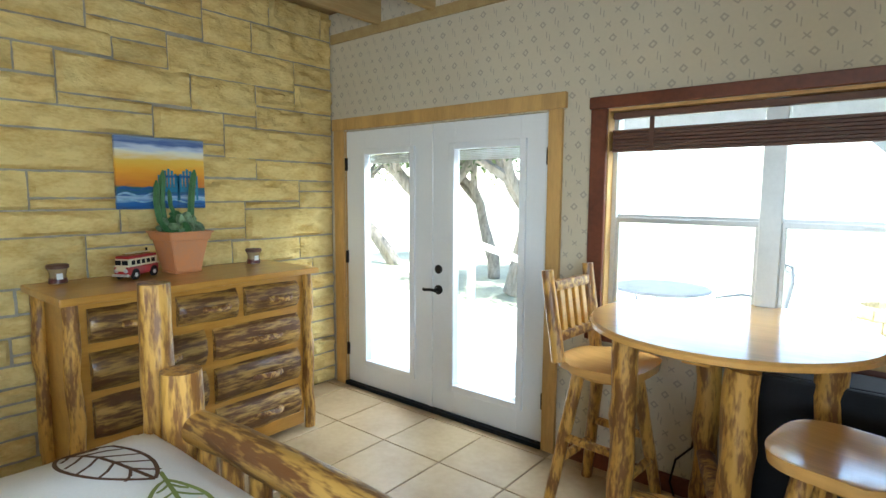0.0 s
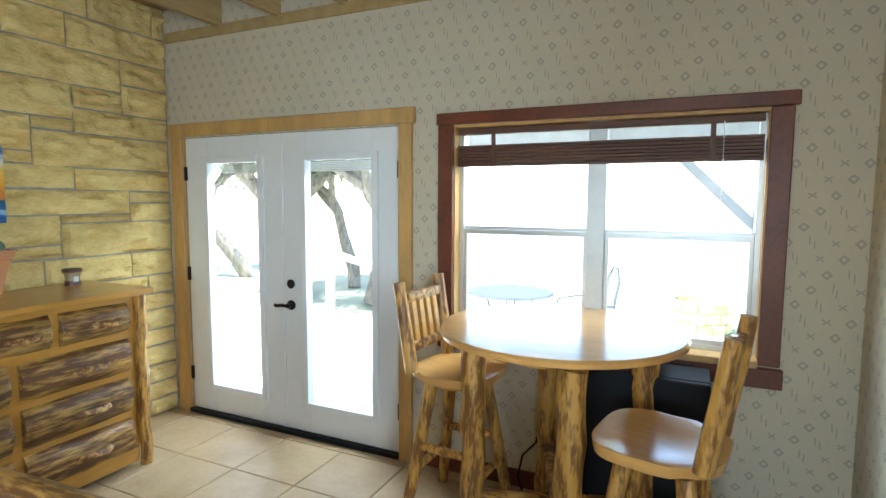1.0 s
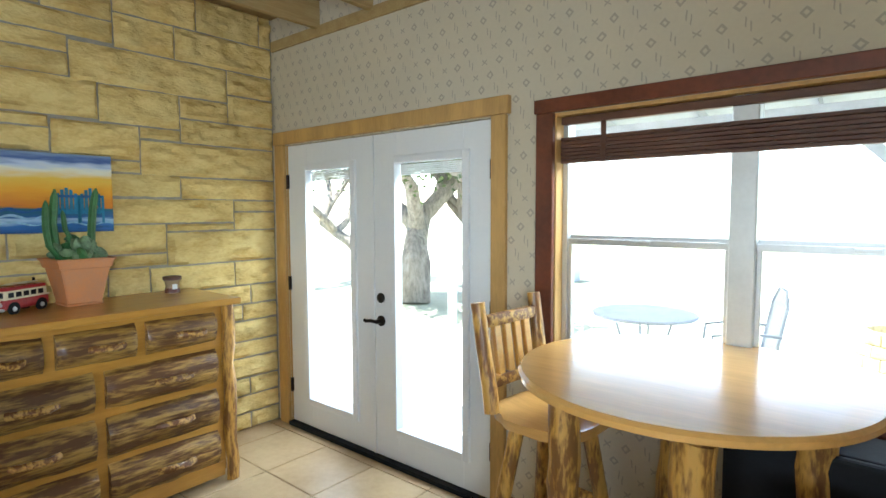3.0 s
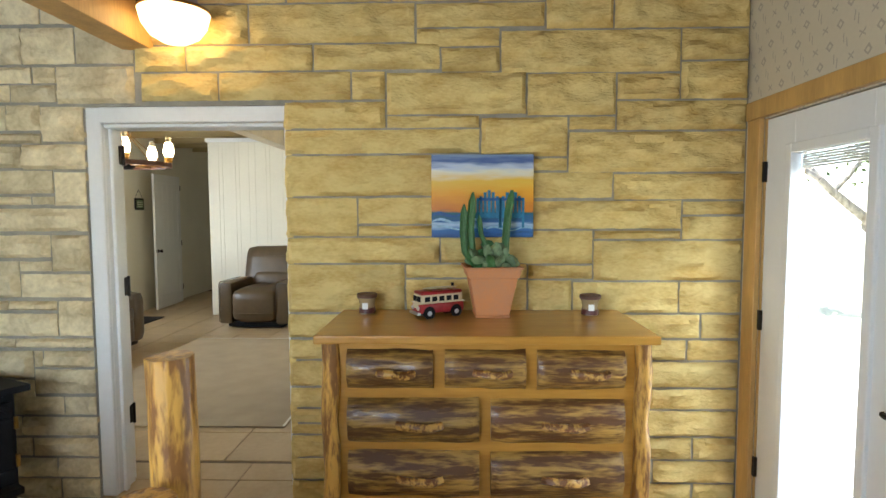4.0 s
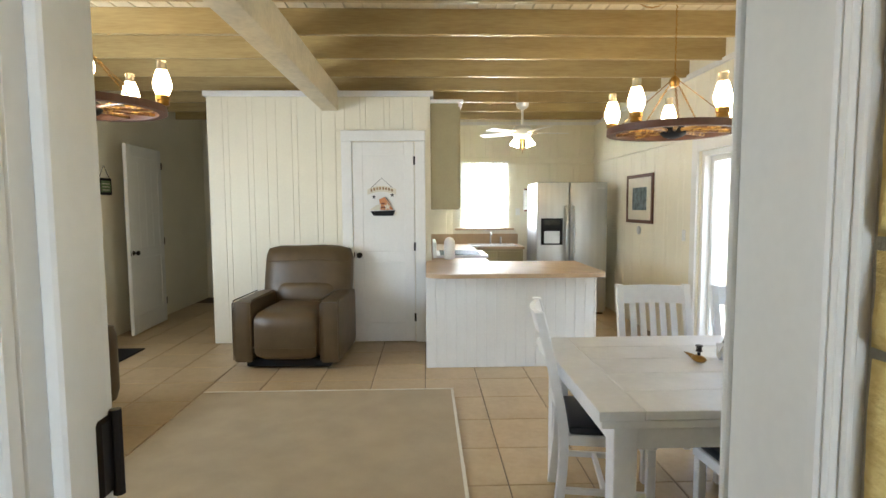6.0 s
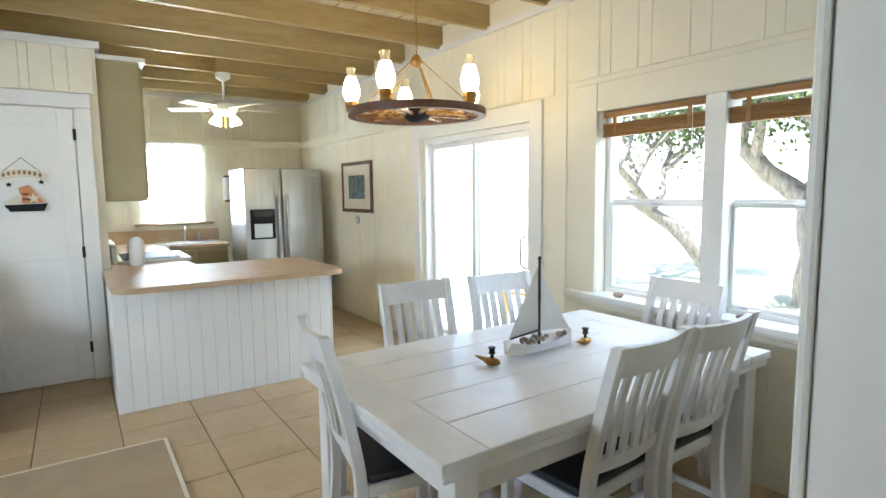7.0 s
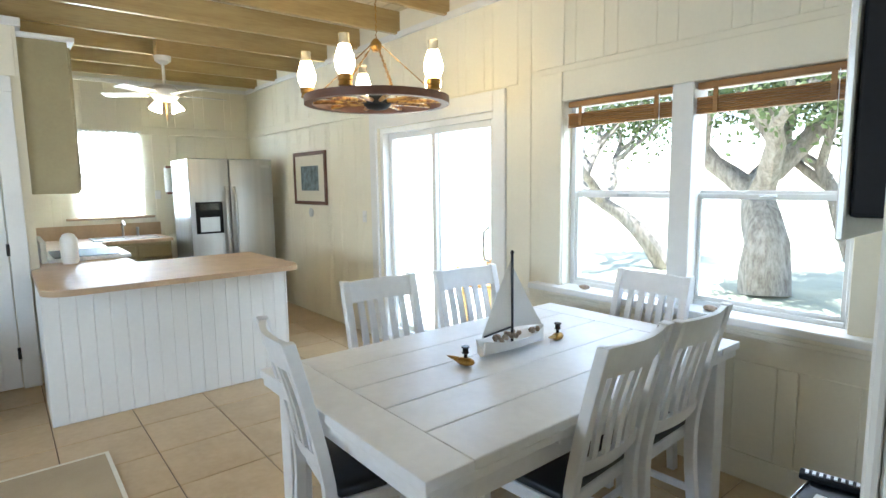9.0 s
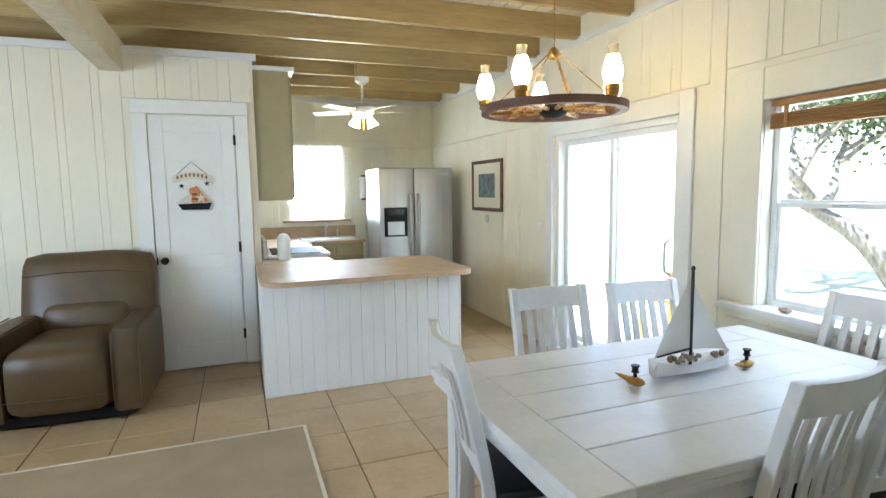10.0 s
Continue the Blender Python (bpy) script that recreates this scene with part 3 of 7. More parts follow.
part("apron", soft(boxes((-0.865, 0.88, -0.03, -0.001, -0.125, -0.031)), 0.004, 1), M_REDWOOD, W1)
part("reveal", boxes((-0.78, -0.77, 0.0, 0.10, 0, 1.16), (0.77, 0.78, 0.0, 0.10, 0, 1.16), (-0.77, 0.77, 0.0, 0.10, 1.145, 1.16)), M_PINE, W1)

W2 = window("window_dining", -6.18, -4.62, 0.84, 2.02, Y2, -5.455, -5.345, 1.44, M_WHITE, 0.11, "white twin sash window over the dining table")
part("casing", soft(boxes((-0.96, -0.782, -0.022, -0.001, 0.0, 1.36), (0.782, 0.90, -0.022, -0.001, 0.0, 1.36), (-0.78, 0.78, -0.022, -0.001, 1.18, 1.36)), 0.004, 1), M_CREAM, W2)
part("mullion_face", soft(boxes((-0.058, 0.058, -0.012, 0.06, 0.0, 1.18)), 0.004, 1), M_WHITE, W2)
part("window_sill", soft(boxes((-1.0, 0.90, -0.09, 0.079, -0.035, 0.005)), 0.008, 2), M_WHITE, W2)
part("apron", soft(boxes((-0.98, 0.88, -0.05, -0.001, -0.065, -0.036), (-0.98, 0.88, -0.03, -0.001, -0.095, -0.066)), 0.006, 1), M_CREAM, W2)
WK = thing("window_kitchen", pose(XB, 0.75, 1.16), "small kitchen window behind sheer white curtains", "window", kind="structure")
part("window_frame", boxes((-0.1, -0.06, -0.35, -0.31, 0, 1.0), (-0.1, -0.06, 0.31, 0.35, 0, 1.0), (-0.1, -0.06, -0.31, 0.31, 0, 0.04), (-0.1, -0.06, -0.31, 0.31, 0.96, 1.0), (-0.1, -0.06, -0.31, 0.31, 0.48, 0.52)), M_WHITE, WK)
kp = part("pane", boxes((-0.085, -0.08, -0.31, 0.31, 0.04, 0.96)), GLASS, WK)
kp.visible_shadow = False
part("window_sill", soft(boxes((0.0, 0.06, -0.48, 0.46, -0.03, 0.0)), 0.006, 1), M_LAMINATE, WK, "brown wooden sill")


def curtain(y0, y1, z0, z1, x):
    bm = bmesh.new()
    n = 60
    cols = []
    for i in range(n + 1):
        y = y0 + (y1 - y0) * i / n
        dx = 0.012 * math.sin(i * 1.35) + 0.006 * math.sin(i * 0.53 + 1)
        cols.append((bm.verts.new((x + dx, y, z0)), bm.verts.new((x + dx * 0.7, y, (z0 + z1) / 2)), bm.verts.new((x + dx * 0.5, y, z1))))
    for a, b in zip(cols, cols[1:]):
        bm.faces.new((a[0], b[0], b[1], a[1]))
        bm.faces.new((a[1], b[1], b[2], a[2]))
    return bm


cur = thing("curtain", pose(XB + 0.03, 0.75, 1.2), "sheer gathered white curtain over the kitchen window", "curtain")
part("cloth", curtain(-0.37, 0.36, -0.02, 1.0, 0.0), M_CURTAIN, cur, smooth=True)
part("curtain_rod", tube(steps((0, -0.39, 1.0), (0, 0.38, 1.0), 2), 0.008), M_WHITE, cur)

# patio door
SL = thing("door_patio", pose(-7.58, Y2, 0), "closed white sliding glass patio door", "door", kind="structure")
part("casing", soft(boxes((-0.90, -0.79, -0.024, -0.001, 0, 2.17), (0.78, 0.90, -0.024, -0.001, 0, 2.17), (-0.79, 0.78, -0.024, -0.001, 2.03, 2.17)), 0.004, 1), M_WHITE, SL)
part("door_frame", soft(boxes((-0.78, -0.73, 0.02, 0.14, 0, 2.03), (0.73, 0.78, 0.02, 0.14, 0, 2.03), (-0.73, 0.73, 0.02, 0.14, 1.98, 2.03), (-0.73, 0.73, 0.0, 0.14, 0, 0.03)), 0.003, 1), M_WHITE, SL)
for a, b, yy in ((-0.73, 0.03, 0.09), (-0.03, 0.73, 0.05)):
    lp = part("sliding_leaf", soft(boxes((a, a + 0.05, yy, yy + 0.035, 0.03, 1.98), (b - 0.05, b, yy, yy + 0.035, 0.03, 1.98), (a + 0.05, b - 0.05, yy, yy + 0.035, 0.03, 0.12), (a + 0.05, b - 0.05, yy, yy + 0.035, 1.93, 1.98)), 0.003, 1), M_WHITE, SL)
    g = part("pane", boxes((a + 0.05, b - 0.05, yy + 0.015, yy + 0.02, 0.12, 1.93)), GLASS, lp)
    g.visible_shadow = False
    part("leaded_band", boxes((a + 0.05, b - 0.05, yy + 0.008, yy + 0.012, 1.845, 1.851), *[(a + 0.05 + k * 0.16, a + 0.056 + k * 0.16, yy + 0.008, yy + 0.012, 1.851, 1.93) for k in range(1, 4)]), M_ALU, lp)
part("pull_handle", tube([(0.67, 0.04, 0.92), (0.67, -0.01, 0.95), (0.67, -0.015, 1.05), (0.67, -0.01, 1.15), (0.67, 0.04, 1.18)], 0.009, 8), M_WHITE, SL, smooth=True)


def blind(name, x0, x1, y, ztop, drop, mat, gap, label):
    t = thing(name, pose((x0 + x1) / 2, y, ztop), label, "blind")
    w = (x1 - x0) / 2
    part("head_rail", soft(boxes((-w, w, -0.02, 0.02, -0.035, 0.0)), 0.004, 1), mat, t)
    for k in range(7):
        z = -gap - k * drop / 7
        part("slat", soft(boxes((-w, w, -0.024 + 0.004 * (k % 2), 0.02, z - drop / 7 + 0.002, z)), 0.002, 1), mat, t)
    for x in (-w * 0.72, w * 0.72):
        part("cord", boxes((x - 0.012, x + 0.012, -0.0275, -0.0245, -gap - drop, -0.036)), mat, t)
    part("pull_cord", tube(steps((w * 0.78, -0.03, -0.03), (w * 0.78, -0.03, -0.5), 2), 0.0022, 5), M_PLASTICW, t)


blind("bamboo_blind", -6.16, -5.462, Y2 + 0.035, 2.015, 0.085, M_BAMBOO, 0.075, "bamboo slat blind drawn almost to the top")
blind("bamboo_blind", -5.338, -4.64, Y2 + 0.035, 2.015, 0.085, M_BAMBOO, 0.075, "bamboo slat blind drawn almost to the top")
blind("wooden_blind", -1.26, 0.26, Y1 + 0.045, 2.02, 0.12, M_BLINDR, 0.095, "dark red wooden blind drawn almost to the top")


# ---------- stones ----------
def stone(parent, mat, u0, u1, z0, z1, place, rough=0.02, gap=0.008):
    """One rock-faced stone; place(u, z, out) gives the world point."""
    u0, u1, z0, z1 = u0 + gap, u1 - gap, z0 + gap, z1 - gap
    if u1 - u0 < 0.02 or z1 - z0 < 0.02:
        return
    nu, nz = max(5, min(30, int((u1 - u0) / 0.02))), max(4, min(11, int((z1 - z0) / 0.018)))
    bm = bmesh.new()
    seed = Vector((random.uniform(0, 90), random.uniform(0, 90), random.uniform(0, 90)))
    lean = random.uniform(-0.5, 0.9)
    grid = []
    for i in range(nu + 1):
        col = []
        for j in range(nz + 1):
            fu, fz = i / nu, j / nz
            edge = min(fu * (u1 - u0), (1 - fu) * (u1 - u0), fz * (z1 - z0), (1 - fz) * (z1 - z0))
            p = Vector((u0 + fu * (u1 - u0), z0 + fz * (z1 - z0), 0))
            h = noise.noise(p * 7 + seed) + 0.6 * noise.noise(p * 17 + seed)
            ledge = -0.9 if fz + 0.25 * noise.noise(Vector((p.x * 11, 3, 1)) + seed) > 0.80 else 0.15
            crag = math.tanh(7 * noise.noise(Vector((p.x * 5, p.y * 12, 2.0)) + seed)) + 0.5 * math.tanh(6 * noise.noise(Vector((p.x * 13, p.y * 22, 7.0)) + seed))
            out = (-0.008 if edge < 1e-6 else 0.012) + rough * (0.30 * h + 0.34 * crag + 0.35 * ledge + 0.25 * lean * (fz - 0.5)) * (0.12 if edge < 1e-6 else 1)
            out = max(out, -0.012)
            jit = 0.0 if 0 < i < nu and 0 < j < nz else 0.004
            du, dz = jit * noise.noise(p * 23 + seed), jit * noise.noise(p * 19 - seed)
            col.append(bm.verts.new(place(p.x + du, p.y + dz, out)))
        grid.append(col)
    for i in range(nu):
        for j in range(nz):
            bm.faces.new((grid[i][j], grid[i + 1][j], grid[i + 1][j + 1], grid[i][j + 1]))
    rim = [grid[i][0] for i in range(nu)] + [grid[nu][j] for j in range(nz)] + [grid[i][nz] for i in range(nu, 0, -1)] + [grid[0][j] for j in range(nz, 0, -1)]
    cu, cz = (u0 + u1) / 2, (z0 + z1) / 2
    back = [bm.verts.new(v.co + (place(cu, cz, -0.07) - place(cu, cz, 0.0))) for v in rim]
    for k in range(len(rim)):
        n = (k + 1) % len(rim)
        bm.faces.new((rim[k], rim[n], back[n], back[k]))
    part("stone", bm, mat, parent, smooth=True)


def lay(parent, mat, u0, u1, zs, joints, place, rough, split=0.3, wmin=0.3, wmax=0.75):
    """Courses between the heights zs; joints: fixed joint places for a course, else random."""
    for k, (za, zb) in enumerate(zip(zs, zs[1:])):
        js = joints.get(k)
        if js is None:
            js, u = [], u0 + random.uniform(0.3, 1) * wmax
            while u < u1 - wmin * 0.6:
                js.append(u)
                u += random.uniform(wmin, wmax)
        cuts = [u0] + [j for j in js if u0 + 0.06 < j < u1 - 0.06] + [u1]
        for a, b in zip(cuts, cuts[1:]):
            if zb - za > 0.13 and random.random() < split:
                zm = za + (zb - za) * random.choice((0.36, 0.42, 0.6))
                stone(parent, mat, a, b, za, zm, place, rough)
                if b - a > 0.35 and random.random() < 0.5:
                    c = a + (b - a) * random.uniform(0.35, 0.65)
                    stone(parent, mat, a, c, zm, zb, place, rough)
                    stone(parent, mat, c, b, zm, zb, place, rough)
                else:
                    stone(parent, mat, a, b, zm, zb, place, rough)
            else:
                stone(parent, mat, a, b, za, zb, place, rough)


on_x = lambda u, z, out: Vector((X1 - 0.012 + out, u, z))
on_ys = lambda u, z, out: Vector((u, YS - 0.012 + out, z))
Z_REVEAL = [0.0, 0.12, 0.38, 0.65, 0.92, 1.06, 1.32, 1.465, 1.68, 1.905, 2.04, 2.187]
random.seed(5)


def rows_of(parent, mat, rows, place, rough):
    """Stones from (bottom, top, joint, joint, ...) rows."""
    for z0, z1, *cuts in rows:
        for a, b in zip(cuts, cuts[1:]):
            stone(parent, mat, a, b, z0, z1, place, rough, 0.006)


UPPER_COURSES = [
    (2.705, 2.99, -0.05, 0.422, 0.98, 1.429), (2.7, 2.84, 1.429, 1.783), (2.84, 2.99, 1.429, 1.783), (2.765, 2.99, 1.783, 2.282, 2.741, 2.835), (2.57, 2.7, 1.105, 1.783),
    (2.555, 2.765, 1.783, 2.137, 2.835), (2.495, 2.705, -0.4, 0.22, 1.105), (2.47, 2.57, 1.105, 1.549), (2.355, 2.495, -0.4, -0.12, 0.561, 1.235), (2.34, 2.47, 1.235, 1.549),
    (2.33, 2.555, 1.549, 2.486), (2.39, 2.555, 2.486, 2.835), (2.19, 2.39, 2.486, 2.835), (2.2, 2.355, -0.37, 0.05, 0.761, 0.945), (2.12, 2.345, 0.945, 1.688),
    (2.11, 2.335, 1.688, 2.157), (2.19, 2.33, 2.157, 2.486)]
MIDDLE_COURSES = [
    (2.05, 2.197, OPEN_R, 0.945), (2.05, 2.12, 0.945, 1.444), (1.915, 2.05, OPEN_R, 1.444), (1.895, 2.11, 1.444, 1.908), (2.035, 2.11, 1.908, 2.157),
    (2.03, 2.19, 2.157, 2.835), (1.81, 2.03, 1.908, 2.835), (1.82, 1.895, 1.444, 1.908), (1.69, 1.915, OPEN_R, 1.444), (1.675, 1.82, 1.444, 2.147),
    (1.665, 1.81, 2.147, 2.835), (1.475, 1.69, OPEN_R, 0.786), (1.54, 1.69, 0.786, 1.449), (1.475, 1.54, 0.786, 1.449)]
LOWER_COURSES = [
    (1.51, 1.67, 1.449, 2.511), (1.585, 1.665, 2.511, 2.835), (1.455, 1.585, 2.511, 2.835), (1.33, 1.475, OPEN_R, 1.23, 1.454), (1.325, 1.51, 1.454, 2.047),
    (1.457, 1.51, 2.047, 2.511), (1.234, 1.456, 2.047, 2.835), (1.06, 1.33, OPEN_R, 1.04), (1.249, 1.33, 1.04, 1.698), (1.06, 1.249, 1.04, 1.698),
    (1.244, 1.325, 1.698, 2.047), (1.06, 1.244, 1.698, 1.938), (1.06, 1.234, 1.938, 2.506, 2.835)]
for rows in (UPPER_COURSES, MIDDLE_COURSES, LOWER_COURSES):
    rows_of(stone_wall, M_STONE, rows, on_x, 0.044)
lay(stone_wall, M_STONE, OPEN_R, Y1 - 0.005, [0.0, 0.12, 0.25, 0.38, 0.53, 0.65, 0.80, 0.92, 1.06], {}, on_x, 0.032, 0.15)
on_reveal = lambda u, z, out: Vector((u, 0.398 - out * 0.5, z))
lay(stone_wall, M_STONE, -3.775, X1 - 0.012, Z_REVEAL, {k: [] for k in range(20)}, on_reveal, 0.02, 0.0)
PIER_HIGH = [(2.61, 2.99, -1.65, -1.30, -0.90, -0.40), (2.40, 2.60, -1.65, -1.50, -1.01, -0.72, -0.40), (2.30, 2.395, -1.65, -1.39, -1.17, -0.96, -0.83), (2.19, 2.395, -0.83, -0.40),
             (2.20, 2.30, -1.65, -1.37, -1.085, -0.83), (2.05, 2.195, -1.65, -1.40, -1.115, -0.925), (1.99, 2.185, -0.925, -0.69), (1.98, 2.045, -1.65, -1.27, -0.925),
             (1.85, 1.975, -1.65, -1.38, -1.04), (1.84, 1.985, -1.04, -0.69), (1.71, 1.845, -1.65, -0.87), (1.645, 1.835, -0.87, -0.69), (1.65, 1.705, -1.40, -1.0, -0.87), (1.505, 1.705, -1.65, -1.40)]
PIER_LOW = [(1.505, 1.64, -1.40, -0.69), (1.36, 1.495, -1.65, -0.905), (1.285, 1.495, -0.905, -0.69), (1.14, 1.35, -1.65, -1.085), (1.285, 1.35, -1.085, -0.905), (1.14, 1.28, -1.085, -0.69),
            (1.07, 1.13, -1.65, -1.41, -1.16, -0.885), (0.925, 1.06, -1.65, -1.325, -0.885), (0.925, 1.13, -0.885, -0.69), (0.86, 0.92, -1.65, -1.40, -1.13, -0.69),
            (0.69, 0.85, -1.65, -1.035), (0.75, 0.85, -1.035, -0.98, -0.69), (0.60, 0.745, -1.035, -0.69), (0.58, 0.685, -1.65, -1.22, -1.035), (0.48, 0.59, -1.22, -0.875, -0.69), (0.36, 0.475, -1.65, -1.12, -0.69)]
for rows in (PIER_HIGH, PIER_LOW):
    rows_of(stone_wall, M_STONE_G, rows, on_x, 0.036)
lay(stone_wall, M_STONE_G, YS, -0.69, [0.0, 0.12, 0.24, 0.355], {}, on_x, 0.03, 0.2, 0.2, 0.5)
zs, z = [0.0], 0.0
while z < 2.95:
    z += random.choice((0.08, 0.14, 0.2, 0.24))
    zs.append(z)
lay(south_wall, M_STONE_G, X1, -1.6, zs, {}, on_ys, 0.022, 0.30, 0.2, 0.6)

# ---------- floor tiles ----------
TILE = 0.457


def tiles(parent, x0, x1, y0, y1, ox, oy):
    h = TILE / 2 - 0.003
    bm = soft(boxes((-h, h, -h, h, -0.012, 0.0)), 0.0035, 1)
    me = to_mesh("tile", bm, M_TILE)
    i0, i1 = math.floor((x0 - ox) / TILE), math.ceil((x1 - ox) / TILE)
    j0, j1 = math.floor((y0 - oy) / TILE), math.ceil((y1 - oy) / TILE)
    for i in range(i0, i1):
        for j in range(j0, j1):
            a, b = max(x0, ox + i * TILE), min(x1, ox + (i + 1) * TILE)
            c, d = max(y0, oy + j * TILE), min(y1, oy + (j + 1) * TILE)
            if b - a < 0.03 or d - c < 0.03:
                continue
            if b - a > TILE - 1e-4 and d - c > TILE - 1e-4:
                ob = new("tile", me)
                ob.location = ((a + b) / 2, (c + d) / 2, 0)
            else:
                ob = new("tile", to_mesh("tile", boxes((a + 0.003 - (a + b) / 2, b - 0.003 - (a + b) / 2, c + 0.003 - (c + d) / 2, d - 0.003 - (c + d) / 2, -0.012, 0.0)), M_TILE))
                ob.location = ((a + b) / 2, (c + d) / 2, 0)
            ob.parent = parent


# ---------- dresser ----------
def dresser():
    t = thing("dresser", pose(X1 + 0.03, 1.44, 0), "rustic honey pine dresser with bark-edged slab drawers", "dresser")
    W, D, H = 0.68, 0.555, 1.05
    part("body", soft(boxes((0, D - 0.02, -W + 0.03, W - 0.03, 0.06, H)), 0.004, 1), M_HONEY, t)
    part("top", soft(boxes((-0.01, D + 0.06, -W - 0.05, W + 0.05, H, H + 0.038)), 0.008, 2), M_HONEY, t)
    part("base_board", soft(boxes((D - 0.05, D - 0.012, -W + 0.04, W - 0.04, 0.03, 0.12)), 0.004, 1), M_HONEY, t)
    for s in (-1, 1):
        for x in (D - 0.005, 0.05):
            pts = [(x + 0.005 * math.sin(k * 2.1), s * (W - 0.005) + 0.006 * math.sin(k * 1.7 + x), H * k / 9) for k in range(10)]
            part("corner_post", tube(pts, 0.036, 10, rough=0.25), M_LOG, t, "peeled log corner post", True)
    rows = [(0.84, 1.01, 3), (0.60, 0.795, 2), (0.355, 0.56, 2), (0.115, 0.315, 2)]
    for z0, z1, n in rows:
        span = (2 * W - 0.16)
        for k in range(n):
            a = -W + 0.08 + k * span / n + (0.0 if k == 0 else 0.025)
            b = -W + 0.08 + (k + 1) * span / n - (0.0 if k == n - 1 else 0.025)
            bm = bmesh.new()
            nu, nz = 16, 8
            seed = Vector((z0 * 31, k * 7.7, 1.1))
            g = []
            for i in range(nu + 1):
                col = []
                for j in range(nz + 1):
                    fu, fz = i / nu, j / nz
                    y = a + (b - a) * fu
                    wob = 0.012 * noise.noise(Vector((y * 9, (j > nz / 2) * 5.0, z0)) + seed)
                    z = z0 + (z1 - z0) * fz + (wob if j in (0, nz) else 0)
                    bulge = 0.052 * math.sin(math.pi * fz) ** 0.6 * (1 if 0 < i < nu else 0.75) + 0.008 * noise.noise(Vector((y * 12, z * 30, 0)) + seed)
                    col.append(bm.verts.new((D - 0.018 + max(bulge, 0.002), y, z)))
                g.append(col)
            for i in range(nu):
                for j in range(nz):
                    bm.faces.new((g[i][j], g[i + 1][j], g[i + 1][j + 1], g[i][j + 1]))
            e = [bm.verts.new((D - 0.025, y, z)) for y, z in ((a, z0), (b, z0), (b, z1), (a, z1))]
            bm.faces.new([e[0]] + [g[0][j] for j in range(0, nz + 1)] + [e[3]])
            bm.faces.new([e[1]] + [g[nu][j] for j in range(0, nz + 1)] + [e[2]])
            bm.faces.new([e[3]] + [g[i][nz] for i in range(nu + 1)] + [e[2]])
            bm.faces.new([e[0]] + [g[i][0] for i in range(nu + 1)] + [e[1]])
            dr = part("drawer", bm, M_LOGY, t, "bark-streaked half log drawer front", True)
            ym, zm = (a + b) / 2 + 0.03, (z0 + z1) / 2 - 0.005
            hl = 0.075 if n == 3 else 0.095
            part("handle", tube([(D + 0.032, ym - hl, zm), (D + 0.055, ym - hl * 0.6, zm + 0.004), (D + 0.058, ym, zm), (D + 0.055, ym + hl * 0.6, zm - 0.003), (D + 0.032, ym + hl, zm)], 0.019, 8, rough=0.2), M_LOGX, dr, "twig handle", True)


dresser()
TOP = 1.0885


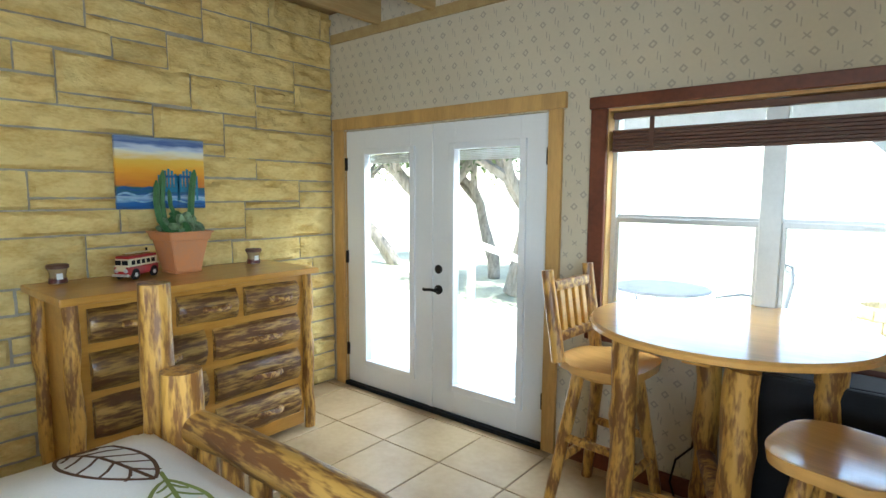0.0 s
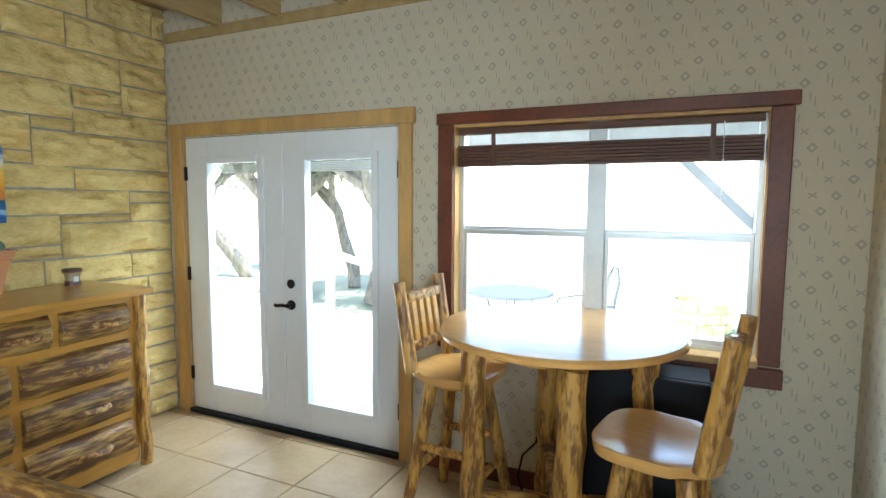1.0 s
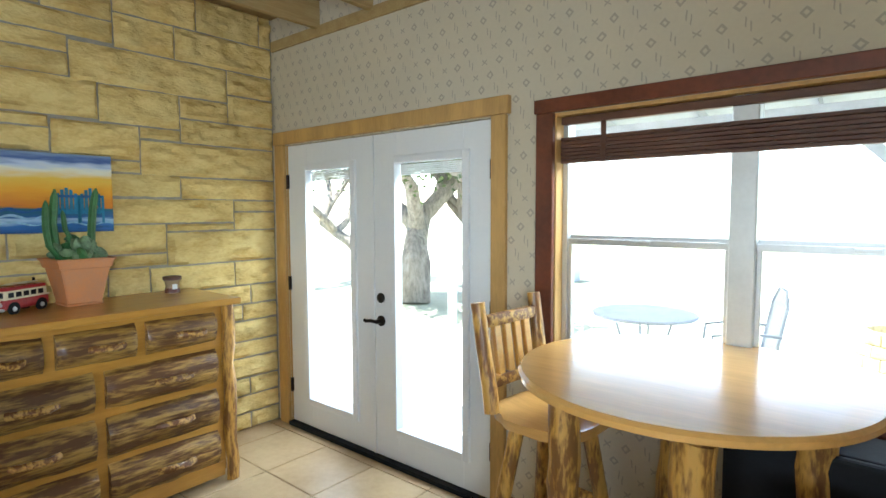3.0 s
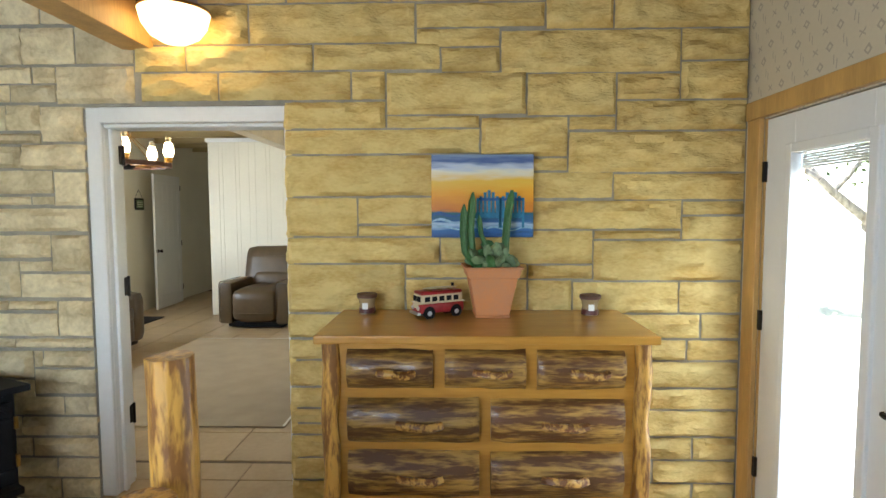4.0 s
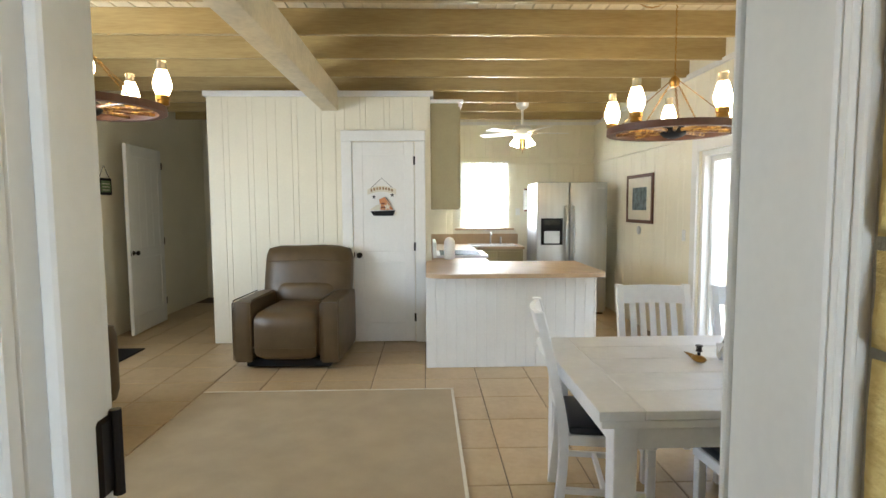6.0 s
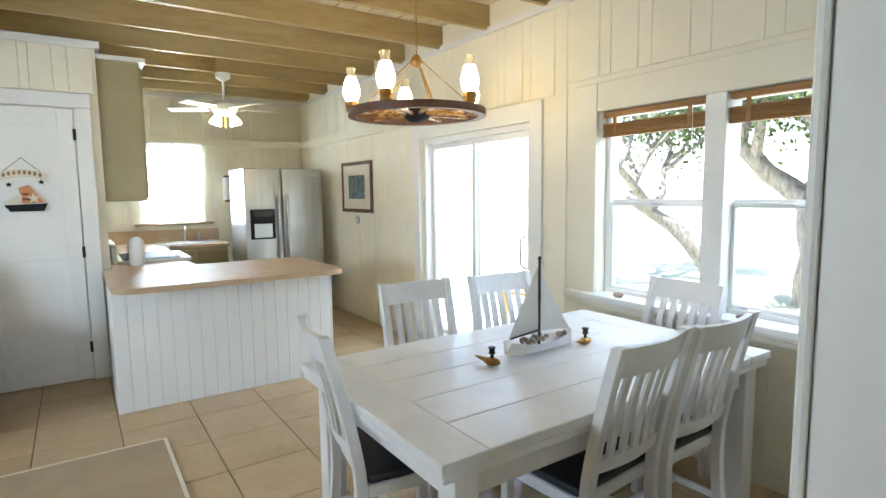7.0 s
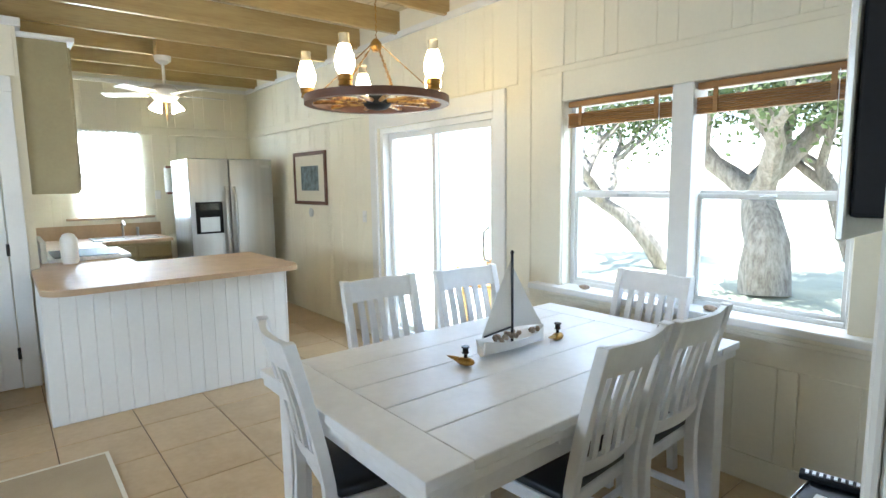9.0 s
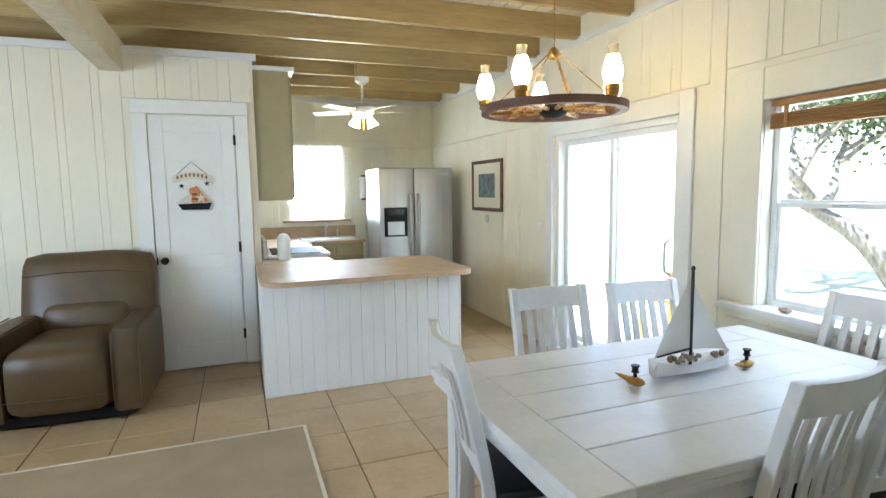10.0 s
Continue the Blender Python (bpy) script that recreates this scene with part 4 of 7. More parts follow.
def flowerpot():
    t = thing("flower_pot", pose(-3.42, 1.49, TOP, 0, 0, 4) @ Matrix.Scale(0.84, 4), "square terracotta pot with cactus on the dresser", "flower pot")
    bm = bmesh.new()

    def ring(s, z):
        return [bm.verts.new((s * a, s * b, z)) for a, b in ((-1, -1), (1, -1), (1, 1), (-1, 1))]
    prof = [(0.098, 0.0), (0.104, 0.012), (0.098, 0.02), (0.137, 0.235), (0.147, 0.24), (0.158, 0.285), (0.166, 0.288), (0.168, 0.30), (0.148, 0.302), (0.142, 0.25)]
    rs = [ring(s, z) for s, z in prof]
    for a, b in zip(rs, rs[1:]):
        for i in range(4):
            bm.faces.new((a[i], a[(i + 1) % 4], b[(i + 1) % 4], b[i]))
    bm.faces.new(list(reversed(rs[0])))
    bmesh.ops.bevel(bm, geom=[e for e in bm.edges if abs(e.verts[0].co.z - e.verts[1].co.z) > 0.001], offset=0.006, segments=2, affect='EDGES')
    part("pot", bm, M_TERRA, t)
    part("soil", boxes((-0.142, 0.142, -0.142, 0.142, 0.24, 0.262)), M_SOIL, t)
    plant = thing("cactus", pose(-3.42, 1.49, TOP + 0.218), "green branching cactus growing in the terracotta pot", "cactus")
    random.seed(11)
    for pts, r in (([(0.0, -0.05, 0), (0.0, -0.095, 0.10), (0.0, -0.105, 0.22), (0.01, -0.09, 0.40)], 0.021), ([(0.02, -0.06, 0), (0.03, -0.13, 0.10), (0.02, -0.14, 0.2), (0.02, -0.135, 0.34)], 0.018),
                   ([(0.0, 0.05, 0), (0.0, 0.07, 0.1), (0.0, 0.075, 0.2), (0.0, 0.085, 0.30), (0.0, 0.105, 0.41)], 0.020), ([(0.0, 0.03, 0), (0.0, -0.02, 0.12), (0.0, -0.05, 0.19), (0.01, -0.06, 0.29)], 0.013)):
        fine = []
        for a, b in zip(pts, pts[1:]):
            fine += steps(a, b, 4)[:-1]
        fine.append(Vector(pts[-1]))
        bm = bmesh.new()
        n = 14
        rings = []
        for k, p in enumerate(fine):
            f = k / (len(fine) - 1)
            rr = r * (1 if f < 0.85 else math.sqrt(max(0.05, 1 - ((f - 0.85) / 0.15) ** 2)))
            rings.append([bm.verts.new(p + Vector((math.cos(2 * math.pi * i / n), math.sin(2 * math.pi * i / n), 0)) * rr * (1 if i % 2 else 0.76)) for i in range(n)])
        for a, b in zip(rings, rings[1:]):
            for i in range(n):
                bm.faces.new((a[i], a[(i + 1) % n], b[(i + 1) % n], b[i]))
        bm.faces.new(rings[-1])
        part("column", bm, M_CACTUS, plant, "ribbed upright cactus column", True)
    for k in range(34):
        bm = bmesh.new()
        bmesh.ops.create_icosphere(bm, subdivisions=2, radius=0.032)
        for v in bm.verts:
            v.co *= 1 + 0.35 * noise.noise(v.co * 55 + Vector((k * 3.1, 0, 0)))
        a, rr = random.uniform(0, 6.28), random.uniform(0.02, 0.12)
        s = random.uniform(0.6, 1.15)
        bm.transform(pose(rr * math.cos(a) * 0.8, rr * math.sin(a), 0.02 + random.uniform(0, 0.16) * (1 - rr / 0.17), random.uniform(0, 90), random.uniform(0, 90), 0) @ Matrix.Diagonal((s, s * 0.8, s * 1.4, 1)))
        part("pad", bm, M_CACTUS2 if k % 3 else M_CACTUS, plant, smooth=True)


flowerpot()


def jar(x, y, label):
    t = thing("candle_jar", pose(x, y, TOP) @ Matrix.Scale(0.88, 4), label, "candle", "candle jars on the dresser")
    part("glass", lathe([(0.046, 0.0), (0.050, 0.006), (0.047, 0.03), (0.043, 0.05), (0.047, 0.075), (0.055, 0.092)], 24), M_JARG, t, smooth=True)
    part("wax", lathe([(0.0505, 0.005), (0.0478, 0.03), (0.0445, 0.04), (0.0, 0.041)], 20), M_WAX, t, smooth=True)
    part("lid", lathe([(0.056, 0.092), (0.060, 0.095), (0.060, 0.112), (0.055, 0.117), (0.0, 0.118)], 20), M_BLINDR, t, "dark wooden lid", True)
    part("paper_label", boxes((0.046, 0.051, -0.02, 0.012, 0.03, 0.065)), M_PLASTICW, t)


jar(-3.47, 0.855, "glass candle jar with dark wooden lid on the dresser")
jar(-3.43, 1.99, "glass candle jar with dark wooden lid on the dresser")


def van():
    t = thing("toy_van", pose(-3.40, 1.225, TOP, 0, 0, 120), "red and ivory tin toy camper van with surfboard", "toy van")
    L, W = 0.125, 0.05
    part("lower_body", soft(boxes((-L, L, -W, W, 0.022, 0.075)), 0.016, 3), M_RED, t, smooth=True)
    part("upper_body", soft(boxes((-L * 0.95, L * 0.94, -W * 0.92, W * 0.92, 0.070, 0.118)), 0.013, 3), M_IVORY, t, smooth=True)
    part("roof", soft(boxes((-L * 0.93, L * 0.92, -W * 0.88, W * 0.88, 0.112, 0.132)), 0.012, 3), M_RED, t, smooth=True)
    for s in (-1, 1):
        for k in range(5):
            x = -0.098 + k * 0.04
            part("side_window", boxes((x, x + 0.028, s * W * 0.925 - 0.001, s * W * 0.925 + 0.001, 0.082, 0.106)), M_BLACK, t)
    for y in (-0.021, 0.021):
        part("windscreen", boxes((-L * 0.955 - 0.001, -L * 0.955 + 0.001, y - 0.018, y + 0.018, 0.082, 0.108)), M_BLACK, t)
        part("headlight", lathe([(0.012, 0), (0.010, 0.006), (0.002, 0.008)], 12, pose(-L - 0.0, y * 1.4, 0.05, 0, -90)), M_ALU, t, smooth=True)
    part("nose_panel", soft(boxes((-L - 0.003, -L + 0.02, -0.030, 0.030, 0.046, 0.082)), 0.008, 2), M_IVORY, t, "ivory nose panel", True)
    part("belt_line", soft(boxes((-L - 0.001, L + 0.001, -W - 0.001, W + 0.001, 0.072, 0.077)), 0.002, 1), M_IVORY, t)
    for x in (-0.075, 0.075):
        for sd in (-1, 1):
            part("wheel_arch", lathe([(0.032, -0.004), (0.032, 0.004)], 16, pose(x, sd * (W - 0.002), 0.028, 90)), M_BLACK, t)
    part("bumper", soft(boxes((-L - 0.012, -L + 0.004, -W, W, 0.018, 0.032)), 0.004, 2), M_ALU, t)
    for x in (-0.075, 0.075):
        for s in (-1, 1):
            w = part("wheel", lathe([(0.024, -0.008), (0.026, 0), (0.024, 0.008)], 16, pose(x, s * (W - 0.004), 0.025, 90)), M_BLACK, t, smooth=True)
            part("hubcap", lathe([(0.013, 0), (0.011, 0.004), (0.002, 0.006)], 12, pose(x, s * (W + 0.003), 0.025, -90 * s)), M_ALU, w, smooth=True)
    part("roof_rack", boxes(*[(x - 0.003, x + 0.003, -0.04, 0.04, 0.132, 0.137) for x in (-0.06, 0.0, 0.06)]), M_BRASS, t)
    bm = bmesh.new()
    bmesh.ops.create_uvsphere(bm, u_segments=16, v_segments=8, radius=1)
    bm.transform(Matrix.Translation((0.01, 0.0, 0.142)) @ Matrix.Diagonal((0.10, 0.022, 0.005, 1)))
    part("surfboard", bm, M_IVORY, t, "cream toy surfboard", True)
    part("fin", boxes((0.075, 0.09, -0.0015, 0.0015, 0.145, 0.162)), M_BLACK, t)


van()


# ---------- painting ----------
def sunset_material():
    m = bpy.data.materials.new("painted_sunset")
    m.use_nodes = True
    nt = m.node_tree
    N, L = nt.nodes, nt.links
    b = N["Principled BSDF"]
    b.inputs["Roughness"].default_value = 0.4
    tc, sep, no, add, mul, ramp = N.new("ShaderNodeTexCoord"), N.new("ShaderNodeSeparateXYZ"), N.new("ShaderNodeTexNoise"), N.new("ShaderNodeMath"), N.new("ShaderNodeMath"), N.new("ShaderNodeValToRGB")
    mp = N.new("ShaderNodeMapping")
    mp.inputs["Scale"].default_value = (1, 3.5, 22)
    L.new(tc.outputs["Object"], mp.inputs[0])
    L.new(mp.outputs[0], no.inputs["Vector"])
    no.inputs["Scale"].default_value = 1.6
    L.new(tc.outputs["Object"], sep.inputs[0])
    mul.operation, mul.inputs[1].default_value = 'MULTIPLY_ADD', 0.16
    L.new(no.outputs[0], mul.inputs[0])
    add.operation, add.inputs[1].default_value = 'MULTIPLY_ADD', 1 / 0.43
    L.new(sep.outputs[2], add.inputs[0])
    add.inputs[2].default_value = -0.08
    L.new(add.outputs[0], mul.inputs[2])
    L.new(mul.outputs[0], ramp.inputs[0])
    cr = ramp.color_ramp
    cols = [(0.0, (0.01, 0.06, 0.20)), (0.09, (0.02, 0.13, 0.40)), (0.15, (0.35, 0.50, 0.66)), (0.19, (0.015, 0.09, 0.28)), (0.30, (0.01, 0.10, 0.12)), (0.335, (0.55, 0.17, 0.01)), (0.52, (0.72, 0.33, 0.01)), (0.68, (0.72, 0.46, 0.05)), (0.79, (0.70, 0.68, 0.55)), (0.85, (0.45, 0.52, 0.66)), (0.92, (0.05, 0.10, 0.28)), (1.0, (0.22, 0.30, 0.45))]
    cr.elements[0].color, cr.elements[1].color = (*cols[0][1], 1), (*cols[-1][1], 1)
    for p, c in cols[1:-1]:
        cr.elements.new(p).color = (*c, 1)
    L.new(ramp.outputs[0], b.inputs["Base Color"])
    return m


pa = thing("painting", pose(X1 + 0.03, 1.452, 1.475), "unframed beach sunset canvas in yellow and blue", "painting")
part("canvas", soft(boxes((0, 0.025, -0.265, 0.265, 0, 0.43)), 0.003, 1), sunset_material(), pa)
M_BLUE2 = material("painted_deep_blue", (0.012, 0.10, 0.30), 0.5, vary=0.2, scale=20, bump=0.03)
M_FOAM = material("painted_foam", (0.30, 0.50, 0.68), 0.5, vary=0.15, scale=30, bump=0.03)
for y0 in (0.035, 0.15):
    for k in range(5):
        part("painted_slat", boxes((0.0255, 0.027, y0 - 0.05 + k * 0.021, y0 - 0.034 + k * 0.021, 0.10, 0.245 - 0.011 * abs(k - 2) ** 1.5)), M_BLUE, pa)
    part("painted_rail", boxes((0.0272, 0.0282, y0 - 0.062, y0 + 0.062, 0.19, 0.205)), M_BLUE2, pa)
    part("painted_rail", boxes((0.0272, 0.0282, y0 - 0.065, y0 + 0.065, 0.105, 0.125)), M_BLUE, pa)
    for e in (-0.066, 0.054):
        part("painted_arm", boxes((0.0284, 0.0292, y0 + e, y0 + e + 0.013, 0.05, 0.205)), M_BLUE, pa)


def wave(y0, y1, z, amp, w, mat):
    bm = bmesh.new()
    prev = None
    for k in range(21):
        f = k / 20
        y = y0 + (y1 - y0) * f
        zc = z + amp * math.sin(f * 9.0)
        ww = w * (0.3 + 0.7 * abs(math.sin(f * 4.5 + 0.4)))
        cur2 = [bm.verts.new((x, y, zc + d)) for x, d in ((0.0254, -ww), (0.0254, ww), (0.0268, ww), (0.0268, -ww))]
        if prev:
            for i in range(4):
                bm.faces.new((prev[i], prev[(i + 1) % 4], cur2[(i + 1) % 4], cur2[i]))
        prev = cur2
    part("painted_wave", bm, mat, pa)


wave(-0.26, -0.02, 0.085, 0.010, 0.007, M_FOAM)
wave(-0.26, 0.02, 0.050, 0.009, 0.006, M_FOAM)
wave(-0.26, -0.06, 0.118, 0.008, 0.010, M_BLUE2)
wave(0.02, 0.26, 0.045, 0.010, 0.006, M_FOAM)
wave(-0.10, 0.26, 0.022, 0.006, 0.007, M_BLUE2)


# ---------- wood stove ----------
def stove():
    t = thing("wood_stove", pose(-3.155, -1.22, 0.03, 0, 0, -30) @ Matrix.Diagonal((0.92, 0.95, 1, 1)), "black cast iron wood stove with glass door", "wood stove")
    for x in (-0.27, 0.27):
        for y in (-0.2, 0.2):
            part("leg", soft(boxes((x - 0.03, x + 0.03, y - 0.03, y + 0.03, 0, 0.20)), 0.01, 2), M_BLACK, t)
    part("firebox", soft(boxes((-0.31, 0.31, -0.26, 0.24, 0.18, 0.70)), 0.012, 2), M_BLACK, t)
    bm = bmesh.new()
    pts = [(-0.36, 0.31), (0.36, 0.31), (0.30, -0.27), (-0.30, -0.27)]
    lo = [bm.verts.new((x, y, 0.70)) for x, y in pts]
    hi = [bm.verts.new((x, y, 0.735)) for x, y in pts]
    bm.faces.new(hi)
    bm.faces.new(list(reversed(lo)))
    for i in range(4):
        bm.faces.new((lo[i], lo[(i + 1) % 4], hi[(i + 1) % 4], hi[i]))
    part("top_plate", soft(bm, 0.006, 2), M_BLACK, t)
    part("rear_shield", soft(boxes((-0.31, 0.31, -0.30, -0.275, 0.30, 0.80)), 0.004, 1), M_BLACK, t)
    part("ash_shelf", soft(boxes((-0.30, 0.30, 0.24, 0.33, 0.20, 0.235)), 0.008, 2), M_BLACK, t)
    door = part("stove_door", soft(boxes((-0.28, 0.28, 0.24, 0.285, 0.25, 0.325)), 0.012, 2), M_BLACK, t)
    part("door_rail", soft(boxes((-0.28, 0.28, 0.24, 0.285, 0.58, 0.66)), 0.012, 2), M_BLACK, door)
    for x in (-0.245, 0.245):
        part("door_stile", soft(boxes((x - 0.035, x + 0.035, 0.24, 0.285, 0.3255, 0.5795)), 0.012, 2), M_BLACK, door)
    part("door_arch", tube([(-0.26, 0.285, 0.62), (-0.2, 0.292, 0.665), (-0.1, 0.295, 0.685), (0, 0.295, 0.69), (0.1, 0.295, 0.685), (0.2, 0.292, 0.665), (0.26, 0.285, 0.62)], 0.014, 8), M_BLACK, door, smooth=True)
    part("door_glass", boxes((-0.211, 0.211, 0.274, 0.278, 0.326, 0.579)), GLASS, door, "clear stove glass").visible_shadow = False
    for k in range(3):
        part("firebrick", soft(boxes((-0.208 + k * 0.139, -0.072 + k * 0.139, 0.2405, 0.247, 0.42, 0.578)), 0.002, 1), M_FIREBRICK, t, "grey firebrick lining")
        part("firewood", tube(steps((-0.19 + k * 0.13, 0.247, 0.362), (-0.09 + k * 0.125, 0.25, 0.378), 3), 0.024, 8, rough=0.3), M_FIRELOG, t, "pale firewood behind the glass", True)
    part("coil_handle", merge(*[lathe([(0.013, 0), (0.016, 0.006), (0.013, 0.012)], 10, pose(0.30 + k * 0.008, 0.30 + k * 0.012, 0.40 - k * 0.004, -60, 30)) for k in range(11)]), M_STEEL, t, "coiled chrome spring handle", True)
    for z in (0.36, 0.55):
        part("hinge_pin", tube(steps((-0.295, 0.28, z - 0.03), (-0.295, 0.28, z + 0.03), 1), 0.011, 8), M_BRASS, t, "brass hinge pin")
    pipe = part("flue_pipe", lathe([(0.085, 0.735), (0.085, 0.86), (0.088, 0.862), (0.088, 0.872), (0.082, 0.875), (0.082, 1.9), (0.086, 1.905), (0.086, 1.925), (0.082, 1.93), (0.082, 2.97)], 28), M_BLACK, t, "matt black flue pipe", True)
    part("rating_sticker", boxes((0.012, 0.05, 0.081, 0.0845, 2.03, 2.10)), M_PLASTICW, pipe, "small white sticker")
    part("damper_sleeve", lathe([(0.16, 2.66), (0.17, 2.67), (0.17, 2.70), (0.16, 2.71)], 24), M_BLACK, t, smooth=True)


stove()
structure("hearth", soft(boxes((X1 + 0.02, -2.55, YS + 0.02, -0.72, 0.0, 0.03)), 0.006, 1), M_STONE_G, "low stone hearth slab under the stove", "hearth")

# ---------- log bed ----------
bed = thing("log_bed", pose(-1.10, -0.40, 0), "peeled log bed with footboard of spindles", "bed")


def logp(name, pts, r, mat, r2=None, label=""):
    return part(name, tube(pts, r, 14, rough=0.12, r2=r2), mat, bed, label, True)


logp("post_tall", steps((-0.775, 1.085, 0), (-0.77, 1.08, 1.29), 12), 0.056, M_LOG, 0.05, "tall peeled log post")
logp("post_foot", steps((-0.63, 1.09, 0), (-0.63, 1.09, 1.03), 10), 0.07, M_LOG, 0.062, "short dark-streaked log post")
logp("post_foot", steps((0.66, 1.09, 0), (0.66, 1.09, 1.0), 10), 0.07, M_LOG, 0.062)
logp("top_rail", [(-0.62 + 0.128 * k, 1.11, 0.85 + 0.028 * math.sin(math.pi * k / 10)) for k in range(11)], 0.052, M_LOGX, 0.055, "thick polished log rail")
logp("low_rail", steps((-0.62, 1.10, 0.36), (0.64, 1.10, 0.36), 8), 0.045, M_LOGX)
for k in range(8):
    x = -0.50 + k * 0.143
    logp("spindle", [(x, 1.10, 0.37), (x, 1.10, 0.5), (x, 1.10, 0.65), (x, 1.10, 0.75), (x, 1.10, 0.83)], 0.036, M_LOG, 0.03)
part("side_rail", tube(steps((-0.66, -1.1, 0.36), (-0.66, 1.08, 0.36), 8), 0.05, 12, rough=0.1), M_LOGX, bed, smooth=True)
mt = thing("mattress", pose(-1.10, -0.40, 0.56), "thick mattress on the log bed", "mattress")
part("ticking", soft(boxes((-0.64, 0.62, -1.05, 1.02, 0.0, 0.26)), 0.05, 4), M_PLASTICW, mt, smooth=True)


def quilt():
    t = thing("quilt", pose(-1.10, -0.40, 0.845), "white quilt printed with brown and green leaves", "quilt")
    bm = bmesh.new()
    n, m2 = 40, 48
    g = []

    def height(u, v):
        x, y = -0.70 + 1.38 * u, -1.05 + 2.08 * v
        edge = min(x + 0.70, 0.68 - x, 1.03 - y)
        return x, y, 0.10 * (1 - math.exp(-max(edge, 0) * 9)) - 0.10 + 0.012 * noise.noise(Vector((x * 4, y * 4, 0))) + 0.05
    for i in range(n + 1):
        g.append([bm.verts.new(height(i / n, j / m2)) for j in range(m2 + 1)])
    for i in range(n):
        for j in range(m2):
            bm.faces.new((g[i][j], g[i + 1][j], g[i + 1][j + 1], g[i][j + 1]))
    ext = bmesh.ops.extrude_face_region(bm, geom=list(bm.faces))
    for v in [e for e in ext["geom"] if isinstance(e, bmesh.types.BMVert)]:
        v.co.z += 0.03
    part("cloth", bm, M_SAIL, t, smooth=True)
    brown, green = material("brown_print", (0.10, 0.045, 0.02), 0.8, vary=0.1), material("green_print", (0.22, 0.26, 0.06), 0.8, vary=0.1)

    def strip(pts, w, mat, name):
        b2 = bmesh.new()
        prev = None
        for k, (x, y) in enumerate(pts):
            a, b = pts[max(k - 1, 0)], pts[min(k + 1, len(pts) - 1)]
            d = Vector((b[0] - a[0], b[1] - a[1], 0)).normalized()
            nrm = Vector((-d.y, d.x, 0)) * w / 2
            z = height((x + 0.70) / 1.38, (y + 1.05) / 2.08)[2] + 0.0335
            cur2 = (b2.verts.new(Vector((x, y, z)) + nrm), b2.verts.new(Vector((x, y, z)) - nrm))
            if prev:
                b2.faces.new((prev[0], cur2[0], cur2[1], prev[1]))
            prev = cur2
        part(name, b2, mat, t)
    random.seed(21)
    for cx, cy, rot, ln, mat in ((-0.42, 0.80, 15, 0.36, brown), (-0.28, 0.55, 40, 0.34, green), (-0.52, 0.42, -20, 0.34, green), (-0.1, 0.84, -10, 0.26, green), (0.2, 0.6, 60, 0.32, brown), (-0.15, 0.2, 10, 0.34, brown), (0.35, 0.85, -30, 0.24, green), (-0.45, 0.05, 30, 0.3, brown)):
        c, s = math.cos(radians(rot)), math.sin(radians(rot))
        tr = lambda p: (cx + p[0] * c - p[1] * s, cy + p[0] * s + p[1] * c)
        wd = ln * 0.24
        for sg in (-1, 1):
            strip([tr((-ln / 2 + ln * k / 14, sg * wd * math.sin(math.pi * k / 14) ** 0.8)) for k in range(15)], 0.010, mat, "leaf_outline")
            for q in range(1, 6):
                f = q / 6
                strip([tr((-ln / 2 + ln * (f - 0.07), 0.0)), tr((-ln / 2 + ln * (f + 0.02), sg * wd * 0.5 * math.sin(math.pi * f) ** 0.8)), tr((-ln / 2 + ln * (f + 0.06), sg * wd * 0.95 * math.sin(math.pi * f) ** 0.8))], 0.008, mat, "leaf_vein")
        strip([tr((-ln / 2 - 0.05 + (ln + 0.05) * k / 6, 0)) for k in range(7)], 0.010, mat, "leaf_stem")


quilt()


# ---------- bar table and stools ----------
def bar_table():
    t = thing("bar_table", pose(-0.555, 2.41, 0), "round high pine table on four log legs", "table")
    part("tabletop", lathe([(0.0, 1.008), (0.53, 1.008), (0.548, 1.016), (0.55, 1.034), (0.54, 1.046), (0.0, 1.048)], 72), M_SEAT, t, "glossy honey pine round top", True)
    part("cross_bearer", soft(boxes((-0.44, 0.44, -0.05, 0.05, 0.972, 1.006), (-0.05, 0.05, -0.44, -0.051, 0.972, 1.006), (-0.05, 0.05, 0.051, 0.44, 0.972, 1.006)), 0.004, 1), M_HONEY, t)
    R = 0.39
    a0 = radians(200)
    feet = []
    for k in range(4):
        a = a0 + k * math.pi / 2
        x, y = R * math.cos(a), R * math.sin(a)
        feet.append((x, y))
        part("leg", tube([(x + 0.006 * math.sin(q * 1.9 + k), y + 0.006 * math.cos(q * 1.3 + k), 0.972 * q / 10) for q in range(11)], 0.058, 14, rough=0.2), M_LOG, t, "rough peeled log leg", True)
    for i, j, z in ((0, 2, 0.20), (1, 3, 0.30)):
        part("stretcher", tube(steps((*feet[i], z), (*feet[j], z), 8), 0.042, 12, rough=0.15), M_LOGX, t, smooth=True)


bar_table()


